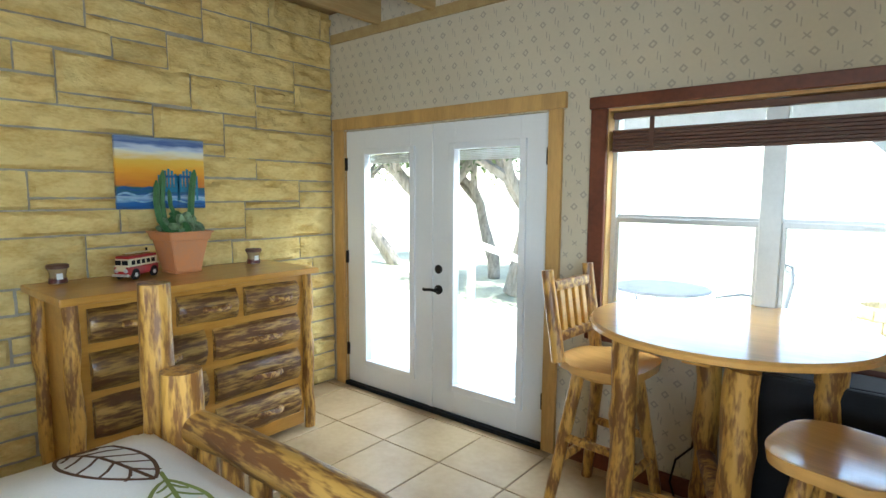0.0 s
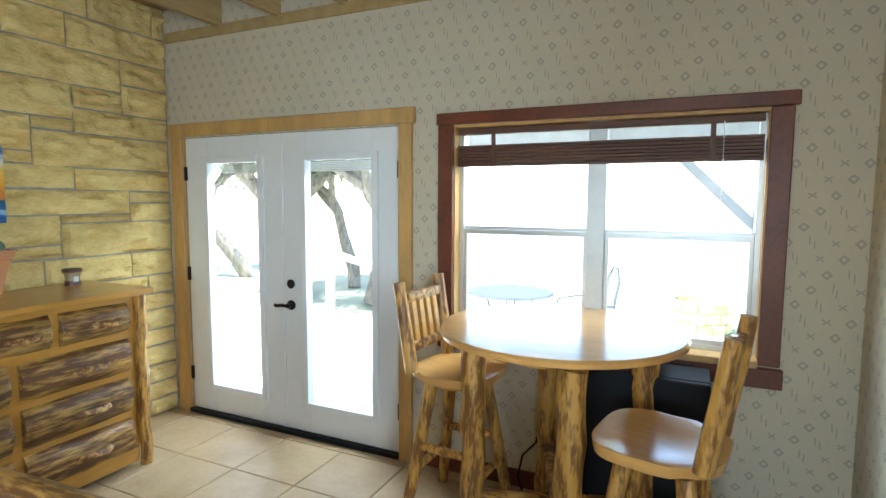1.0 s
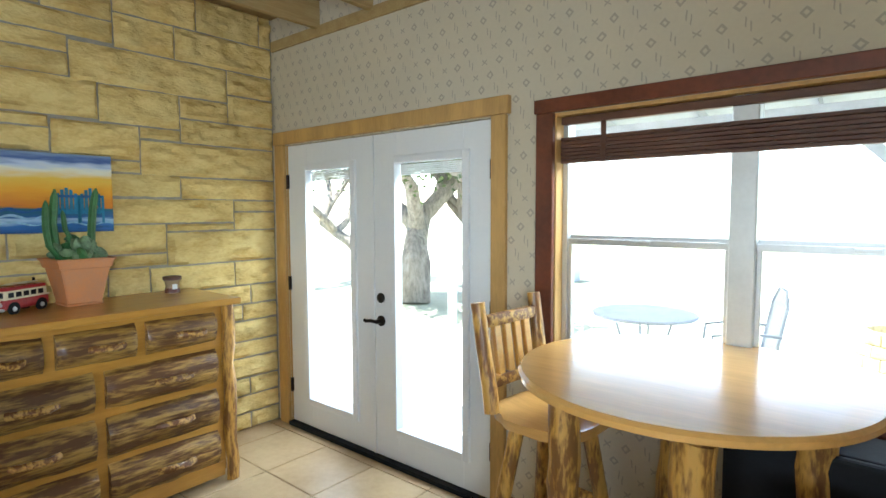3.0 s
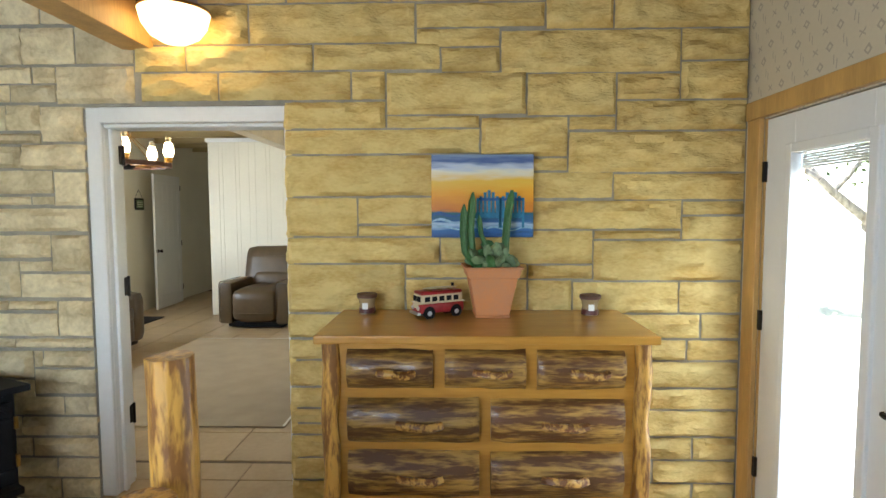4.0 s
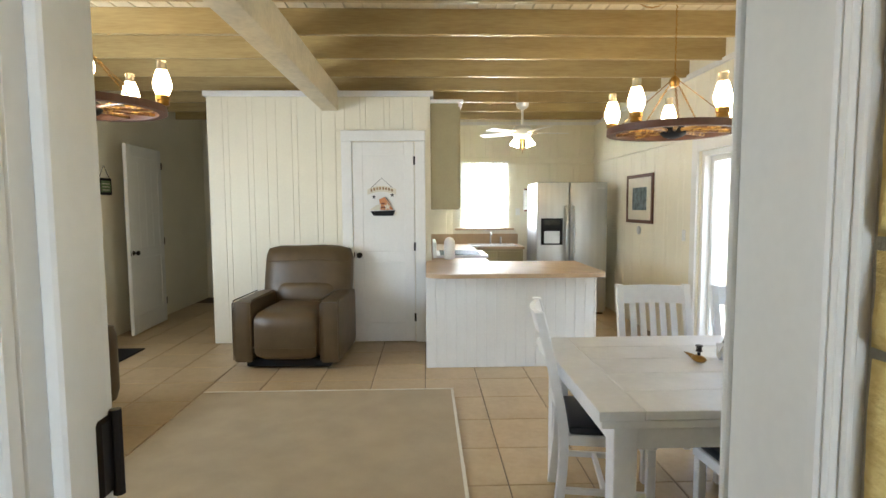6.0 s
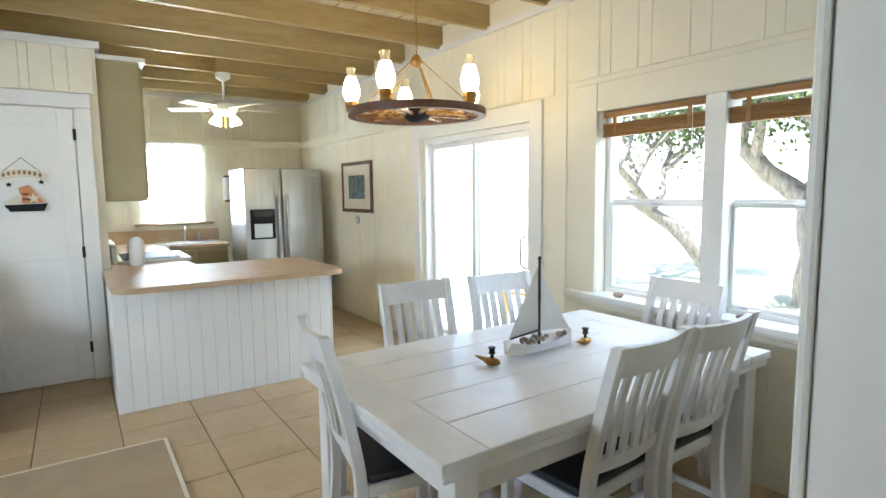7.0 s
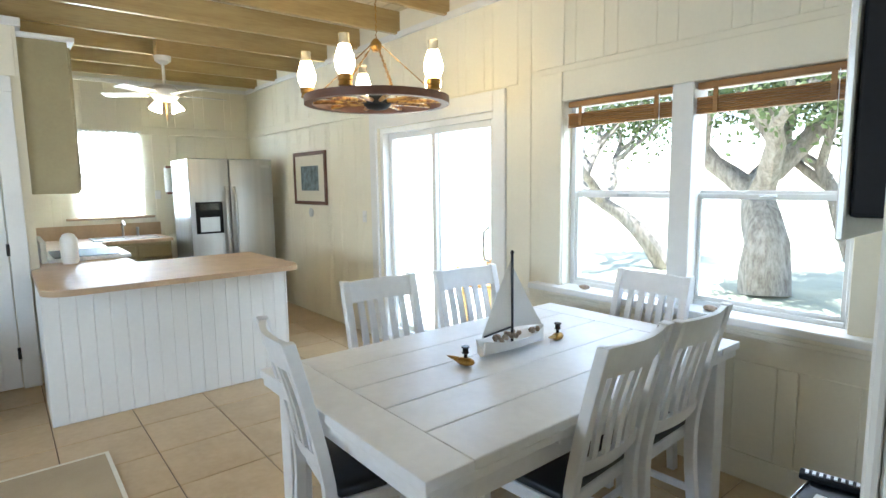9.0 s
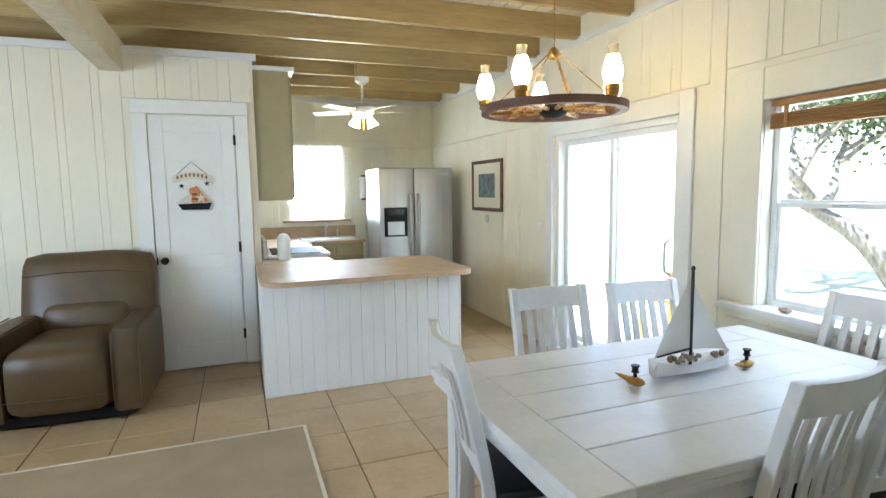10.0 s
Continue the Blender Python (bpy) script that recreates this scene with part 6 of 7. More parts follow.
def recliner():
    """Recliner facing +x."""
    t = thing("recliner", pose(-8.50, -1.46, 0, 0, 0, -3) @ Matrix.Diagonal((1, 0.95, 1, 1)), "worn brown leather recliner chair with square padded arms", "recliner")
    part("base", soft(boxes((-0.40, 0.38, -0.42, 0.42, 0.02, 0.10)), 0.02, 2), M_BLACK, t)
    seat = part("seat_cushion", cushion(-0.25, 0.49, -0.322, 0.322, 0.10, 0.55, 0.10, None, 0.035), M_LEATHER, t, "one-piece seat and footrest cushion", True)
    part("seam", tube([(0.522, -0.31, 0.24), (0.528, -0.1, 0.235), (0.528, 0.1, 0.235), (0.522, 0.31, 0.24)], 0.004, 6), M_LEATHER, seat, smooth=True)
    for s in (-1, 1):
        arm = part("arm", cushion(-0.42, 0.44, s * 0.425 - 0.098, s * 0.425 + 0.098, 0.07, 0.645, 0.035, None, 0.012), M_LEATHER, t, "square padded leather arm", True)
        for q in (-1, 1):
            y = s * 0.425 + q * 0.088
            part("piping", tube([(0.447, y, 0.10), (0.454, y, 0.4), (0.447, y, 0.62), (0.41, y, 0.652), (-0.2, y, 0.654)], 0.006, 6), M_LEATHER, arm, smooth=True)
    back = pose(-0.34, 0, 0.42, 0, -15, 0)
    bk = part("back_cushion", cushion(-0.10, 0.13, -0.475, 0.475, 0.0, 0.68, 0.09, back, 0.03), M_LEATHER, t, "broad padded back with a stitched head panel", True)
    part("lumbar_roll", cushion(-0.02, 0.155, -0.34, 0.34, 0.04, 0.30, 0.08, back, 0.02), M_LEATHER, t, smooth=True)
    sm = tube([(0.128, -0.46, 0.50), (0.152, -0.2, 0.515), (0.155, 0.0, 0.52), (0.152, 0.2, 0.515), (0.128, 0.46, 0.50)], 0.005, 6)
    sm.transform(back)
    part("stitching", sm, M_LEATHER, bk, smooth=True)


recliner()


def loveseat():
    """Loveseat facing +y."""
    t = thing("loveseat", pose(-6.35, -2.93, 0), "brown leather reclining loveseat with centre console", "sofa")
    part("base", soft(boxes((-0.80, 0.80, -0.40, 0.36, 0.02, 0.12)), 0.02, 2), M_BLACK, t)
    for x0, x1 in ((-0.62, -0.12), (0.14, 0.66)):
        part("footrest", cushion(x0, x1, 0.28, 0.44, 0.08, 0.42, 0.05), M_LEATHER, t, smooth=True)
        part("seat_cushion", cushion(x0, x1, -0.25, 0.45, 0.34, 0.51, 0.06, None, 0.025), M_LEATHER, t, smooth=True)
        part("back_cushion", cushion(x0 - 0.03, x1 + 0.03, -0.12, 0.13, 0.0, 0.60, 0.08, pose(0, -0.33, 0.44, 12), 0.03), M_LEATHER, t, smooth=True)
    for s in (-1, 1):
        part("arm", cushion(s * 0.74 - 0.11, s * 0.74 + 0.11, -0.38, 0.43, 0.07, 0.66, 0.07), M_LEATHER, t, smooth=True)
    part("console", cushion(-0.115, 0.135, -0.30, 0.42, 0.08, 0.56, 0.04), M_LEATHER, t, smooth=True)


loveseat()
rug = thing("area_rug", pose(-5.98, -1.0, 0.0), "large plain beige wool rug on the tiles", "rug")
part("woven_field", soft(boxes((-1.49, 1.35, -1.0, 1.03, 0.001, 0.014)), 0.005, 2), M_RUG, rug)
part("border", soft(boxes((-1.49, -1.47, -1.0, 1.03, 0.0142, 0.016), (-1.47, 1.35, 1.01, 1.03, 0.0142, 0.016)), 0.001, 1), M_PAPER_ART, rug, "pale bound edge")
mat2 = thing("door_mat", pose(-8.5, -3.45, 0), "small dark doormat before the front door", "mat")
part("pile", soft(boxes((-0.4, 0.4, -0.25, 0.25, 0.001, 0.015)), 0.004, 1), M_BLACK, mat2)


# ---------- pantry door and entry side ----------
def panel_door(name, m, w, h, hinge_side, label, mat):
    """Two-panel door in the local xz plane, facing -y, centred on x."""
    t = thing(name, m, label, "door", kind="structure")
    part("door_leaf", soft(boxes((-w / 2, w / 2, 0.0, 0.03, 0.012, h)), 0.002, 1), mat, t)
    s = 0.11
    fr = boxes((-w / 2 + 0.001, -w / 2 + s, -0.009, -0.0005, 0.013, h - 0.001), (w / 2 - s, w / 2 - 0.001, -0.009, -0.0005, 0.013, h - 0.001), (-w / 2 + s, w / 2 - s, -0.009, -0.0005, 0.013, 0.22), (-w / 2 + s, w / 2 - s, -0.009, -0.0005, 0.90, 1.02), (-w / 2 + s, w / 2 - s, -0.009, -0.0005, h - 0.14, h - 0.001))
    part("stile_frame", soft(fr, 0.003, 1), mat, t)
    arch = bmesh.new()
    k, a = 12, w / 2 - s
    up = [arch.verts.new((-a + 2 * a * i / k, -0.0085, h - 0.139)) for i in range(k + 1)]
    dn = [arch.verts.new((-a + 2 * a * i / k, -0.0085, h - 0.145 - 0.07 * (2 * i / k - 1) ** 2)) for i in range(k + 1)]
    for i in range(k):
        arch.faces.new((up[i], dn[i], dn[i + 1], up[i + 1]))
    part("panel_arch", arch, mat, t)
    for q in range(1, 4):
        x = -a + 2 * a * q / 4
        part("panel_groove", boxes((x - 0.004, x + 0.004, -0.003, -0.0005, 1.02, h - 0.2)), mat, t)
    kx = -hinge_side * (w / 2 - 0.065)
    part("knob", lathe([(0.028, 0), (0.028, 0.006), (0.012, 0.012), (0.012, 0.035), (0.027, 0.045), (0.03, 0.06), (0.02, 0.07)], 18, pose(kx, -0.009, 0.98, 90)), M_BRONZE, t, "black round door knob", True)
    part("latch_plate", boxes((kx - hinge_side * 0.06 - 0.006, kx - hinge_side * 0.06 + 0.006, -0.011, -0.0095, 0.95, 1.01)), M_BRONZE, t)
    for z in (0.28, 1.07, h - 0.2):
        part("hinge", boxes((hinge_side * w / 2 - 0.01, hinge_side * w / 2 + 0.012, -0.014, -0.0095, z - 0.045, z + 0.045)), M_BRONZE, t, "black hinge")
    return t


panel_door("door_pantry", pose(XD + 0.031, -0.645, 0, 0, 0, 90), 0.67, 2.21, 1, "closed white two-panel pantry door", M_WHITE)
pc = thing("door_casing_pantry", pose(XD, -0.645, 0), "white casing round the pantry door", "trim", kind="structure")
part("casing_left", soft(boxes((0.012, 0.045, -0.455, -0.342, 0, 2.22)), 0.004, 1), M_WHITE, pc)
part("casing_right", soft(boxes((0.012, 0.045, 0.342, 0.455, 0, 2.22)), 0.004, 1), M_WHITE, pc)
part("casing_head", soft(boxes((0.012, 0.047, -0.458, 0.458, 2.221, 2.335)), 0.004, 1), M_WHITE, pc)


def plate(pts, x0, x1):
    """Flat cut-out board from an outline in y and z."""
    bm = bmesh.new()
    a, b = [[bm.verts.new((x, y, z)) for y, z in pts] for x in (x0, x1)]
    bm.faces.new(a)
    bm.faces.new(list(reversed(b)))
    for i in range(len(pts)):
        bm.faces.new((a[i], a[(i + 1) % len(pts)], b[(i + 1) % len(pts)], b[i]))
    return bm


def door_sign():
    t = thing("welcome_sign", pose(XD + 0.044, -0.665, 1.41), "painted wooden sailboat sign hanging on the pantry door", "door sign")
    arc = [(-0.155 + 0.031 * k, 0.29 + 0.035 * math.sin(math.pi * k / 10)) for k in range(11)]
    part("banner", plate(arc + [(y, z - 0.06) for y, z in reversed(arc)], 0.0, 0.014), M_PAPER_ART, t, "pale arched banner")
    for k in range(8):
        y = -0.112 + 0.032 * k
        z = 0.25 + 0.035 * math.sin(math.pi * (y + 0.155) / 0.31)
        part("bar", boxes((0.0142, 0.016, y - 0.009, y + 0.009, z, z + 0.028)), M_WORN, t)
    part("boat_hull", plate([(-0.125, 0.05), (0.145, 0.06), (0.12, 0.0), (-0.09, 0.0)], 0.0, 0.018), M_BLACK, t, "black boat hull")
    part("boat_sail", plate([(-0.14, 0.062), (-0.02, 0.062), (-0.01, 0.13), (-0.05, 0.12)], 0.002, 0.014), M_PAPER_ART, t, "cream striped sail")
    part("boat_sail", plate([(-0.015, 0.062), (0.125, 0.066), (0.03, 0.205), (-0.03, 0.18)], 0.002, 0.012), M_TERRA, t, "rust brown sail")
    for zz in (0.085, 0.125):
        part("stripe", boxes((0.0125, 0.0145, -0.01, 0.07 - (zz - 0.085), zz, zz + 0.016)), M_REDWOOD, t)
    for cy, cz, r, mt in ((0.06, 0.10, 0.045, M_PAPER_ART), (-0.085, 0.205, 0.025, M_BLACK), (0.115, 0.225, 0.025, M_BLACK)):
        star = [(cy + (r if k % 2 == 0 else r * 0.42) * math.sin(math.pi * k / 5), cz + (r if k % 2 == 0 else r * 0.42) * math.cos(math.pi * k / 5)) for k in range(10)]
        part("star", plate(star, 0.0148, 0.019), mt, t)
    part("hanging_wire", tube([(0.005, -0.12, 0.30), (0.004, 0.0, 0.41), (0.005, 0.12, 0.30)], 0.0025, 5), M_BRONZE, t)


door_sign()
panel_door("door_front", pose(-8.47, YL - 0.012, 0, 0, 0, 180), 0.98, 2.30, -1, "white front door with narrow leaded glass", M_WHITE)
fg = thing("leaded_pane", pose(-8.44, YL + 0.012, 1.42), "narrow leaded glass light in the front door", "door glass")
# The pane emits light of its own, in place of daylight behind it.
part("pane", boxes((-0.07, 0.07, 0, 0.008, 0, 0.50)), glow_material("daylight_glow_glass", (0.75, 0.88, 1.0), 0.6), fg)
part("lead_strip", boxes((-0.075, -0.066, 0.0085, 0.012, -0.005, 0.505), (0.066, 0.075, 0.0085, 0.012, -0.005, 0.505), (-0.066, 0.066, 0.0085, 0.012, 0.12, 0.127), (-0.066, 0.066, 0.0085, 0.012, 0.37, 0.377), (-0.004, 0.004, 0.0085, 0.012, 0.0, 0.12), (-0.004, 0.004, 0.0085, 0.012, 0.377, 0.50)), M_BLACK, fg)
panel_door("door_hall", pose(-9.95, YL + 0.20, 0, 0, 0, 183), 0.92, 2.25, 1, "white hall door standing open against the wall", M_WHITE)
sn = thing("small_sign", pose(-9.42, YL + 0.01, 1.66), "small dark framed sign hung by a string", "sign")
part("sign_frame", soft(boxes((-0.12, 0.12, 0, 0.02, 0.0, 0.19)), 0.006, 1), M_BLACK, sn)
part("sign_panel", boxes((-0.09, 0.09, 0.0205, 0.022, 0.03, 0.16)), M_CACTUS2, sn)
part("bars", boxes(*[(-0.07, 0.07, 0.0222, 0.0235, 0.05 + 0.035 * k, 0.06 + 0.035 * k) for k in range(3)]), M_PAPER_ART, sn)
part("string", tube([(-0.1, 0.008, 0.19), (0, 0.006, 0.33), (0.1, 0.008, 0.19)], 0.003, 5), M_BRONZE, sn)
hk = thing("coat_hooks", pose(-7.70, YL + 0.008, 1.68), "dark iron hook rack with tree silhouettes", "coat rack")
part("rail", soft(boxes((-0.2, 0.2, 0, 0.015, 0.0, 0.07)), 0.004, 1), M_REDWOOD, hk)
for k in range(6):
    part("hook", tube([(-0.17 + k * 0.068, 0.016, 0.02), (-0.17 + k * 0.068, 0.04, -0.03), (-0.17 + k * 0.068, 0.05, -0.01)], 0.005, 6), M_BLACK, hk)
for x in (-0.15, -0.08, 0.0, 0.1, 0.16):
    bm = bmesh.new()
    v = [bm.verts.new((x + a, b, c)) for b in (0.002, 0.01) for a, c in ((-0.03, 0.07), (0.03, 0.07), (0.0, 0.19))]
    bm.faces.new(v[:3])
    bm.faces.new(v[3:])
    for i in range(3):
        bm.faces.new((v[i], v[(i + 1) % 3], v[3 + (i + 1) % 3], v[3 + i]))
    part("tree_cutout", bm, M_BLACK, hk)
wb = thing("wall_boat", pose(-7.67, YL + 0.02, 1.15), "small wooden sailboat ornament on a wall shelf", "ornament")
part("shelf", soft(boxes((-0.15, 0.15, -0.015, 0.08, -0.02, 0.0)), 0.004, 1), M_WHITE, wb)
part("hull", soft(boxes((-0.12, 0.12, 0.01, 0.05, 0.001, 0.045)), 0.012, 2), M_WHITE, wb)
part("mast", tube(steps((0, 0.03, 0.04), (0, 0.03, 0.42), 1), 0.006, 6), M_PINE, wb)
bm = bmesh.new()
v = [bm.verts.new(p) for p in ((0.01, 0.03, 0.38), (0.01, 0.03, 0.07), (0.12, 0.035, 0.07), (0.01, 0.034, 0.38), (0.01, 0.034, 0.07), (0.12, 0.039, 0.07))]
bm.faces.new(v[:3])
bm.faces.new(v[3:])
part("sail", bm, M_HONEY, wb)

# ---------- kitchen ----------
pen = thing("peninsula", pose(-8.085, 0.6, 0), "white beadboard peninsula under an oak laminate counter", "kitchen counter")
part("carcass", boxes((-0.60, -0.013, -0.79, 0.79, 0, 0.868)), M_WHITE, pen)
for k in range(17):
    y = -0.79 + k * 1.58 / 17
    part("board", soft(boxes((-0.0125, 0.0, y + 0.0004, y + 1.58 / 17 - 0.0004, 0.0, 0.868)), 0.004, 1), M_WHITE, pen)
part("end_trim", soft(boxes((-0.60, 0.004, 0.791, 0.805, 0, 0.868)), 0.003, 1), M_WHITE, pen)


def counter_top():
    bm = bmesh.new()
    pts = []

    def corner(x, y, r, a0):
        for k in range(9):
            a = radians(a0 + 90 * k / 8)
            pts.append((x + r * math.cos(a), y + r * math.sin(a)))
    corner(-7.87 - 0.16, -0.19 + 0.16, 0.16, -90)
    corner(-7.87 - 0.12, 1.45 - 0.12, 0.12, 0)
    pts.extend([(-8.98, 1.45), (-8.98, 0.50), (-11.0, 0.50), (-11.07, 0.57), (-11.07, 1.27), (XB + 0.014, 1.27), (XB + 0.014, -0.115), (-9.14, -0.115), (-9.14, -0.19 + 0.06)])
    pts.append((-9.05, -0.19))
    lo = [bm.verts.new((x, y, 0.87)) for x, y in pts]
    hi = [bm.verts.new((x, y, 0.908)) for x, y in pts]
    f = bm.faces.new(hi)
    bm.faces.new(list(reversed(lo)))
    n = len(pts)
    for i in range(n):
        bm.faces.new((lo[i], lo[(i + 1) % n], hi[(i + 1) % n], hi[i]))
    bmesh.ops.bevel(bm, geom=list(f.edges), offset=0.006, segments=2, affect='EDGES')
    return bm


ctop = thing("worktop", pose(0, 0, 0), "oak laminate worktop with rounded corners", "worktop")
part("slab", counter_top(), M_LAMINATE, ctop)
part("backsplash", boxes((XB + 0.014, XB + 0.03, -0.115, 1.27, 0.909, 1.07)), M_LAMINATE, ctop)
kc = thing("base_cabinet", pose(XB + 0.02, 0.87, 0), "olive green base cabinet under the sink", "cabinet")
part("body", boxes((0, 0.60, -0.37, 0.38, 0.08, 0.868)), M_OLIVE, kc)
for a, b in ((-0.35, -0.01), (0.015, 0.36)):
    part("drawer", soft(boxes((0.601, 0.62, a, b, 0.70, 0.84)), 0.004, 1), M_OLIVE, kc)
    d = part("cabinet_door", soft(boxes((0.601, 0.62, a, b, 0.11, 0.68)), 0.004, 1), M_OLIVE, kc)
    part("handle", tube(steps((0.635, (a + b) / 2 - 0.04, 0.64), (0.635, (a + b) / 2 + 0.04, 0.64), 1), 0.006, 6), M_STEEL, d)
kc2 = thing("base_cabinet", pose(-9.5, -0.1, 0), "olive green base cabinet run beside the range", "cabinet")
part("body", boxes((-1.55, 0.35, 0.0, 0.58, 0.08, 0.868)), M_OLIVE, kc2)
up = thing("upper_cabinet", pose(-9.15, -0.128, 1.475), "olive green wall cabinet hung to the joists", "cabinet")
part("body", soft(boxes((-2.3, 0.0, 0.0, 0.31, 0, 1.16)), 0.004, 1), M_OLIVE, up)
part("crown", soft(boxes((-2.3, 0.025, -0.0, 0.36, 1.161, 1.20)), 0.01, 2), M_WHITE, up)
for k in range(4):
    part("cabinet_door", soft(boxes((-2.28 + k * 0.57, -1.73 + k * 0.57 - 0.01, 0.311, 0.33, 0.02, 1.13)), 0.004, 1), M_OLIVE, up)
rg = thing("range", pose(-9.75, 0.22, 0.909), "white electric range top set in the worktop", "stove")
part("cooktop", soft(boxes((-0.36, 0.36, -0.28, 0.32, 0.0, 0.03)), 0.006, 2), M_PLASTICW, rg)
part("glass_plate", soft(boxes((-0.33, 0.33, -0.24, 0.24, 0.0305, 0.036)), 0.002, 1), M_BLACK, rg)
part("back_console", soft(boxes((-0.36, 0.36, -0.325, -0.285, 0.0, 0.18)), 0.01, 2), M_PLASTICW, rg)
kt = thing("paper_roll", pose(-9.26, 0.08, 0.909), "white paper towel bundle on the worktop", "paper roll")
part("roll", lathe([(0.05, 0.0), (0.062, 0.02), (0.062, 0.20), (0.04, 0.24), (0.015, 0.25)], 18), M_PLASTICW, kt, smooth=True)
sk = thing("sink", pose(-11.38, 0.82, 0.909), "stainless double sink with tall faucet", "sink")
part("basin_rim", soft(boxes((-0.22, 0.24, -0.36, -0.33, 0, 0.012), (-0.22, 0.24, 0.33, 0.36, 0, 0.012), (-0.22, -0.14, -0.33, 0.33, 0, 0.012), (0.20, 0.24, -0.33, 0.33, 0, 0.012), (-0.14, 0.20, -0.02, 0.02, 0, 0.012)), 0.003, 1), M_STEEL, sk)
part("basin", boxes((-0.14, 0.20, -0.33, -0.02, 0.0005, 0.003), (-0.14, 0.20, 0.02, 0.33, 0.0005, 0.003)), M_STEEL, sk)
part("faucet", tube([(-0.18, 0, 0.012), (-0.18, 0, 0.14), (-0.15, 0, 0.19), (-0.08, 0, 0.19), (-0.04, 0, 0.15)], 0.014, 10), M_STEEL, sk, smooth=True)
part("sprayer", lathe([(0.018, 0.012), (0.014, 0.06), (0.018, 0.11), (0.01, 0.12)], 12, pose(-0.18, 0.16, 0)), M_STEEL, sk, smooth=True)
pt = thing("paper_towel", pose(XB + 0.07, 1.40, 1.42), "white paper towel roll on a brown wall holder", "paper towel")
part("roll", lathe([(0.055, 0.03), (0.055, 0.33)], 20), M_PLASTICW, pt, smooth=True)
part("holder", soft(boxes((-0.07, 0.02, -0.03, 0.03, 0.0, 0.028), (-0.07, 0.02, -0.03, 0.03, 0.332, 0.36), (-0.069, -0.056, -0.03, 0.03, 0.029, 0.331)), 0.004, 1), M_REDWOOD, pt)
for y, z in ((1.27, 1.36), (1.62, 1.22)):
    o = thing("wall_outlet", pose(XB + 0.012, y, z), "small cream wall outlet plate", "outlet")
    part("plate", soft(boxes((0, 0.008, -0.035, 0.035, 0, 0.11)), 0.003, 1), M_PLASTICW, o)


def fridge():
    t = thing("refrigerator", pose(-10.44, 1.80, 0) @ Matrix.Diagonal((1, 1.06, 1.03, 1)), "stainless steel side-by-side refrigerator with dispenser", "refrigerator")
    part("cabinet", soft(boxes((-0.70, -0.075, -0.455, 0.455, 0.02, 1.77)), 0.008, 2), M_STEEL, t)
    for a, b, s in ((-0.455, -0.035, 1), (-0.025, 0.455, -1)):
        d = part("fridge_door", soft(boxes((-0.07, 0.0, a, b, 0.06, 1.775)), 0.014, 3), M_STEEL, t, smooth=True)
        y = (b - 0.045) if s > 0 else (a + 0.045)
        part("handle", tube([(0.0, y, 0.50), (0.05, y, 0.54), (0.058, y, 0.95), (0.05, y, 1.42), (0.0, y, 1.46)], 0.014, 10), M_STEEL, d, smooth=True)
    disp = part("dispenser", soft(boxes((0.0005, 0.012, -0.40, -0.12, 0.95, 1.30)), 0.004, 1), M_BLACK, t, "black water dispenser panel")
    part("dispenser_tray", boxes((0.0125, 0.016, -0.36, -0.16, 0.97, 1.13)), M_STEEL, disp)
    part("display", boxes((0.0125, 0.015, -0.36, -0.16, 1.21, 1.28)), M_STOVEGLASS, disp)
    part("badge", boxes((0.0005, 0.004, 0.32, 0.42, 1.68, 1.71)), M_ALU, t)
    part("kick_plate", boxes((-0.68, -0.08, -0.44, 0.44, 0.0, 0.019)), M_BLACK, t)


fridge()
pic = thing("framed_picture", pose(-9.79, Y2 - 0.014, 1.29), "dark framed print of trees in a cream mount", "picture")
part("picture_frame", soft(boxes((-0.41, -0.37, -0.025, 0, 0, 0.60), (0.37, 0.41, -0.025, 0, 0, 0.60), (-0.37, 0.37, -0.025, 0, 0, 0.04), (-0.37, 0.37, -0.025, 0, 0.56, 0.60)), 0.005, 1), M_BLINDR, pic)
part("mount", boxes((-0.37, 0.37, -0.012, -0.002, 0.04, 0.56)), M_PAPER_ART, pic)
part("print", boxes((-0.22, 0.22, -0.0145, -0.0125, 0.16, 0.44)), material("tree_print", (0.20, 0.26, 0.30), 0.6, vary=0.3, scale=12, fine=60, bump=0.0, second=(0.02, 0.035, 0.02)), pic)
th = thing("thermometer", pose(-9.80, Y2 - 0.014, 1.20), "small round silver wall thermometer", "thermometer")
part("dial", lathe([(0.05, 0), (0.052, 0.012), (0.044, 0.016), (0.0, 0.014)], 22, pose(0, 0, 0, 90)), M_ALU, th, smooth=True)
sw = thing("light_switch", pose(-8.62, Y2 - 0.012, 1.14), "white light switch plate beside the patio door", "light switch")
part("plate", soft(boxes((-0.035, 0.035, -0.008, 0, 0, 0.115)), 0.003, 1), M_PLASTICW, sw)
part("toggle", boxes((-0.005, 0.005, -0.02, -0.008, 0.045, 0.07)), M_PLASTICW, sw)

# ---------- television and stand ----------
tv = thing("television", pose(-4.075, 0.80, 1.455), "flat black television on a wall bracket", "television")
part("screen_body", soft(boxes((-0.15, -0.05, 0.0, 1.0, 0.0, 0.60)), 0.008, 2), M_BLACK, tv)
part("bezel", soft(boxes((-0.165, -0.151, -0.012, 1.012, -0.04, 0.61)), 0.003, 1), M_ALU, tv, "silver bezel edge")
for k, (za, zb) in enumerate(((0.10, 0.115), (0.13, 0.145), (0.17, 0.22), (0.24, 0.29), (0.31, 0.325))):
    part("side_button", boxes((-0.104, -0.098, -0.0015, -0.0005, za + 0.02, za + 0.02 + (zb - za) * 0.7)), M_LEATHER, tv)
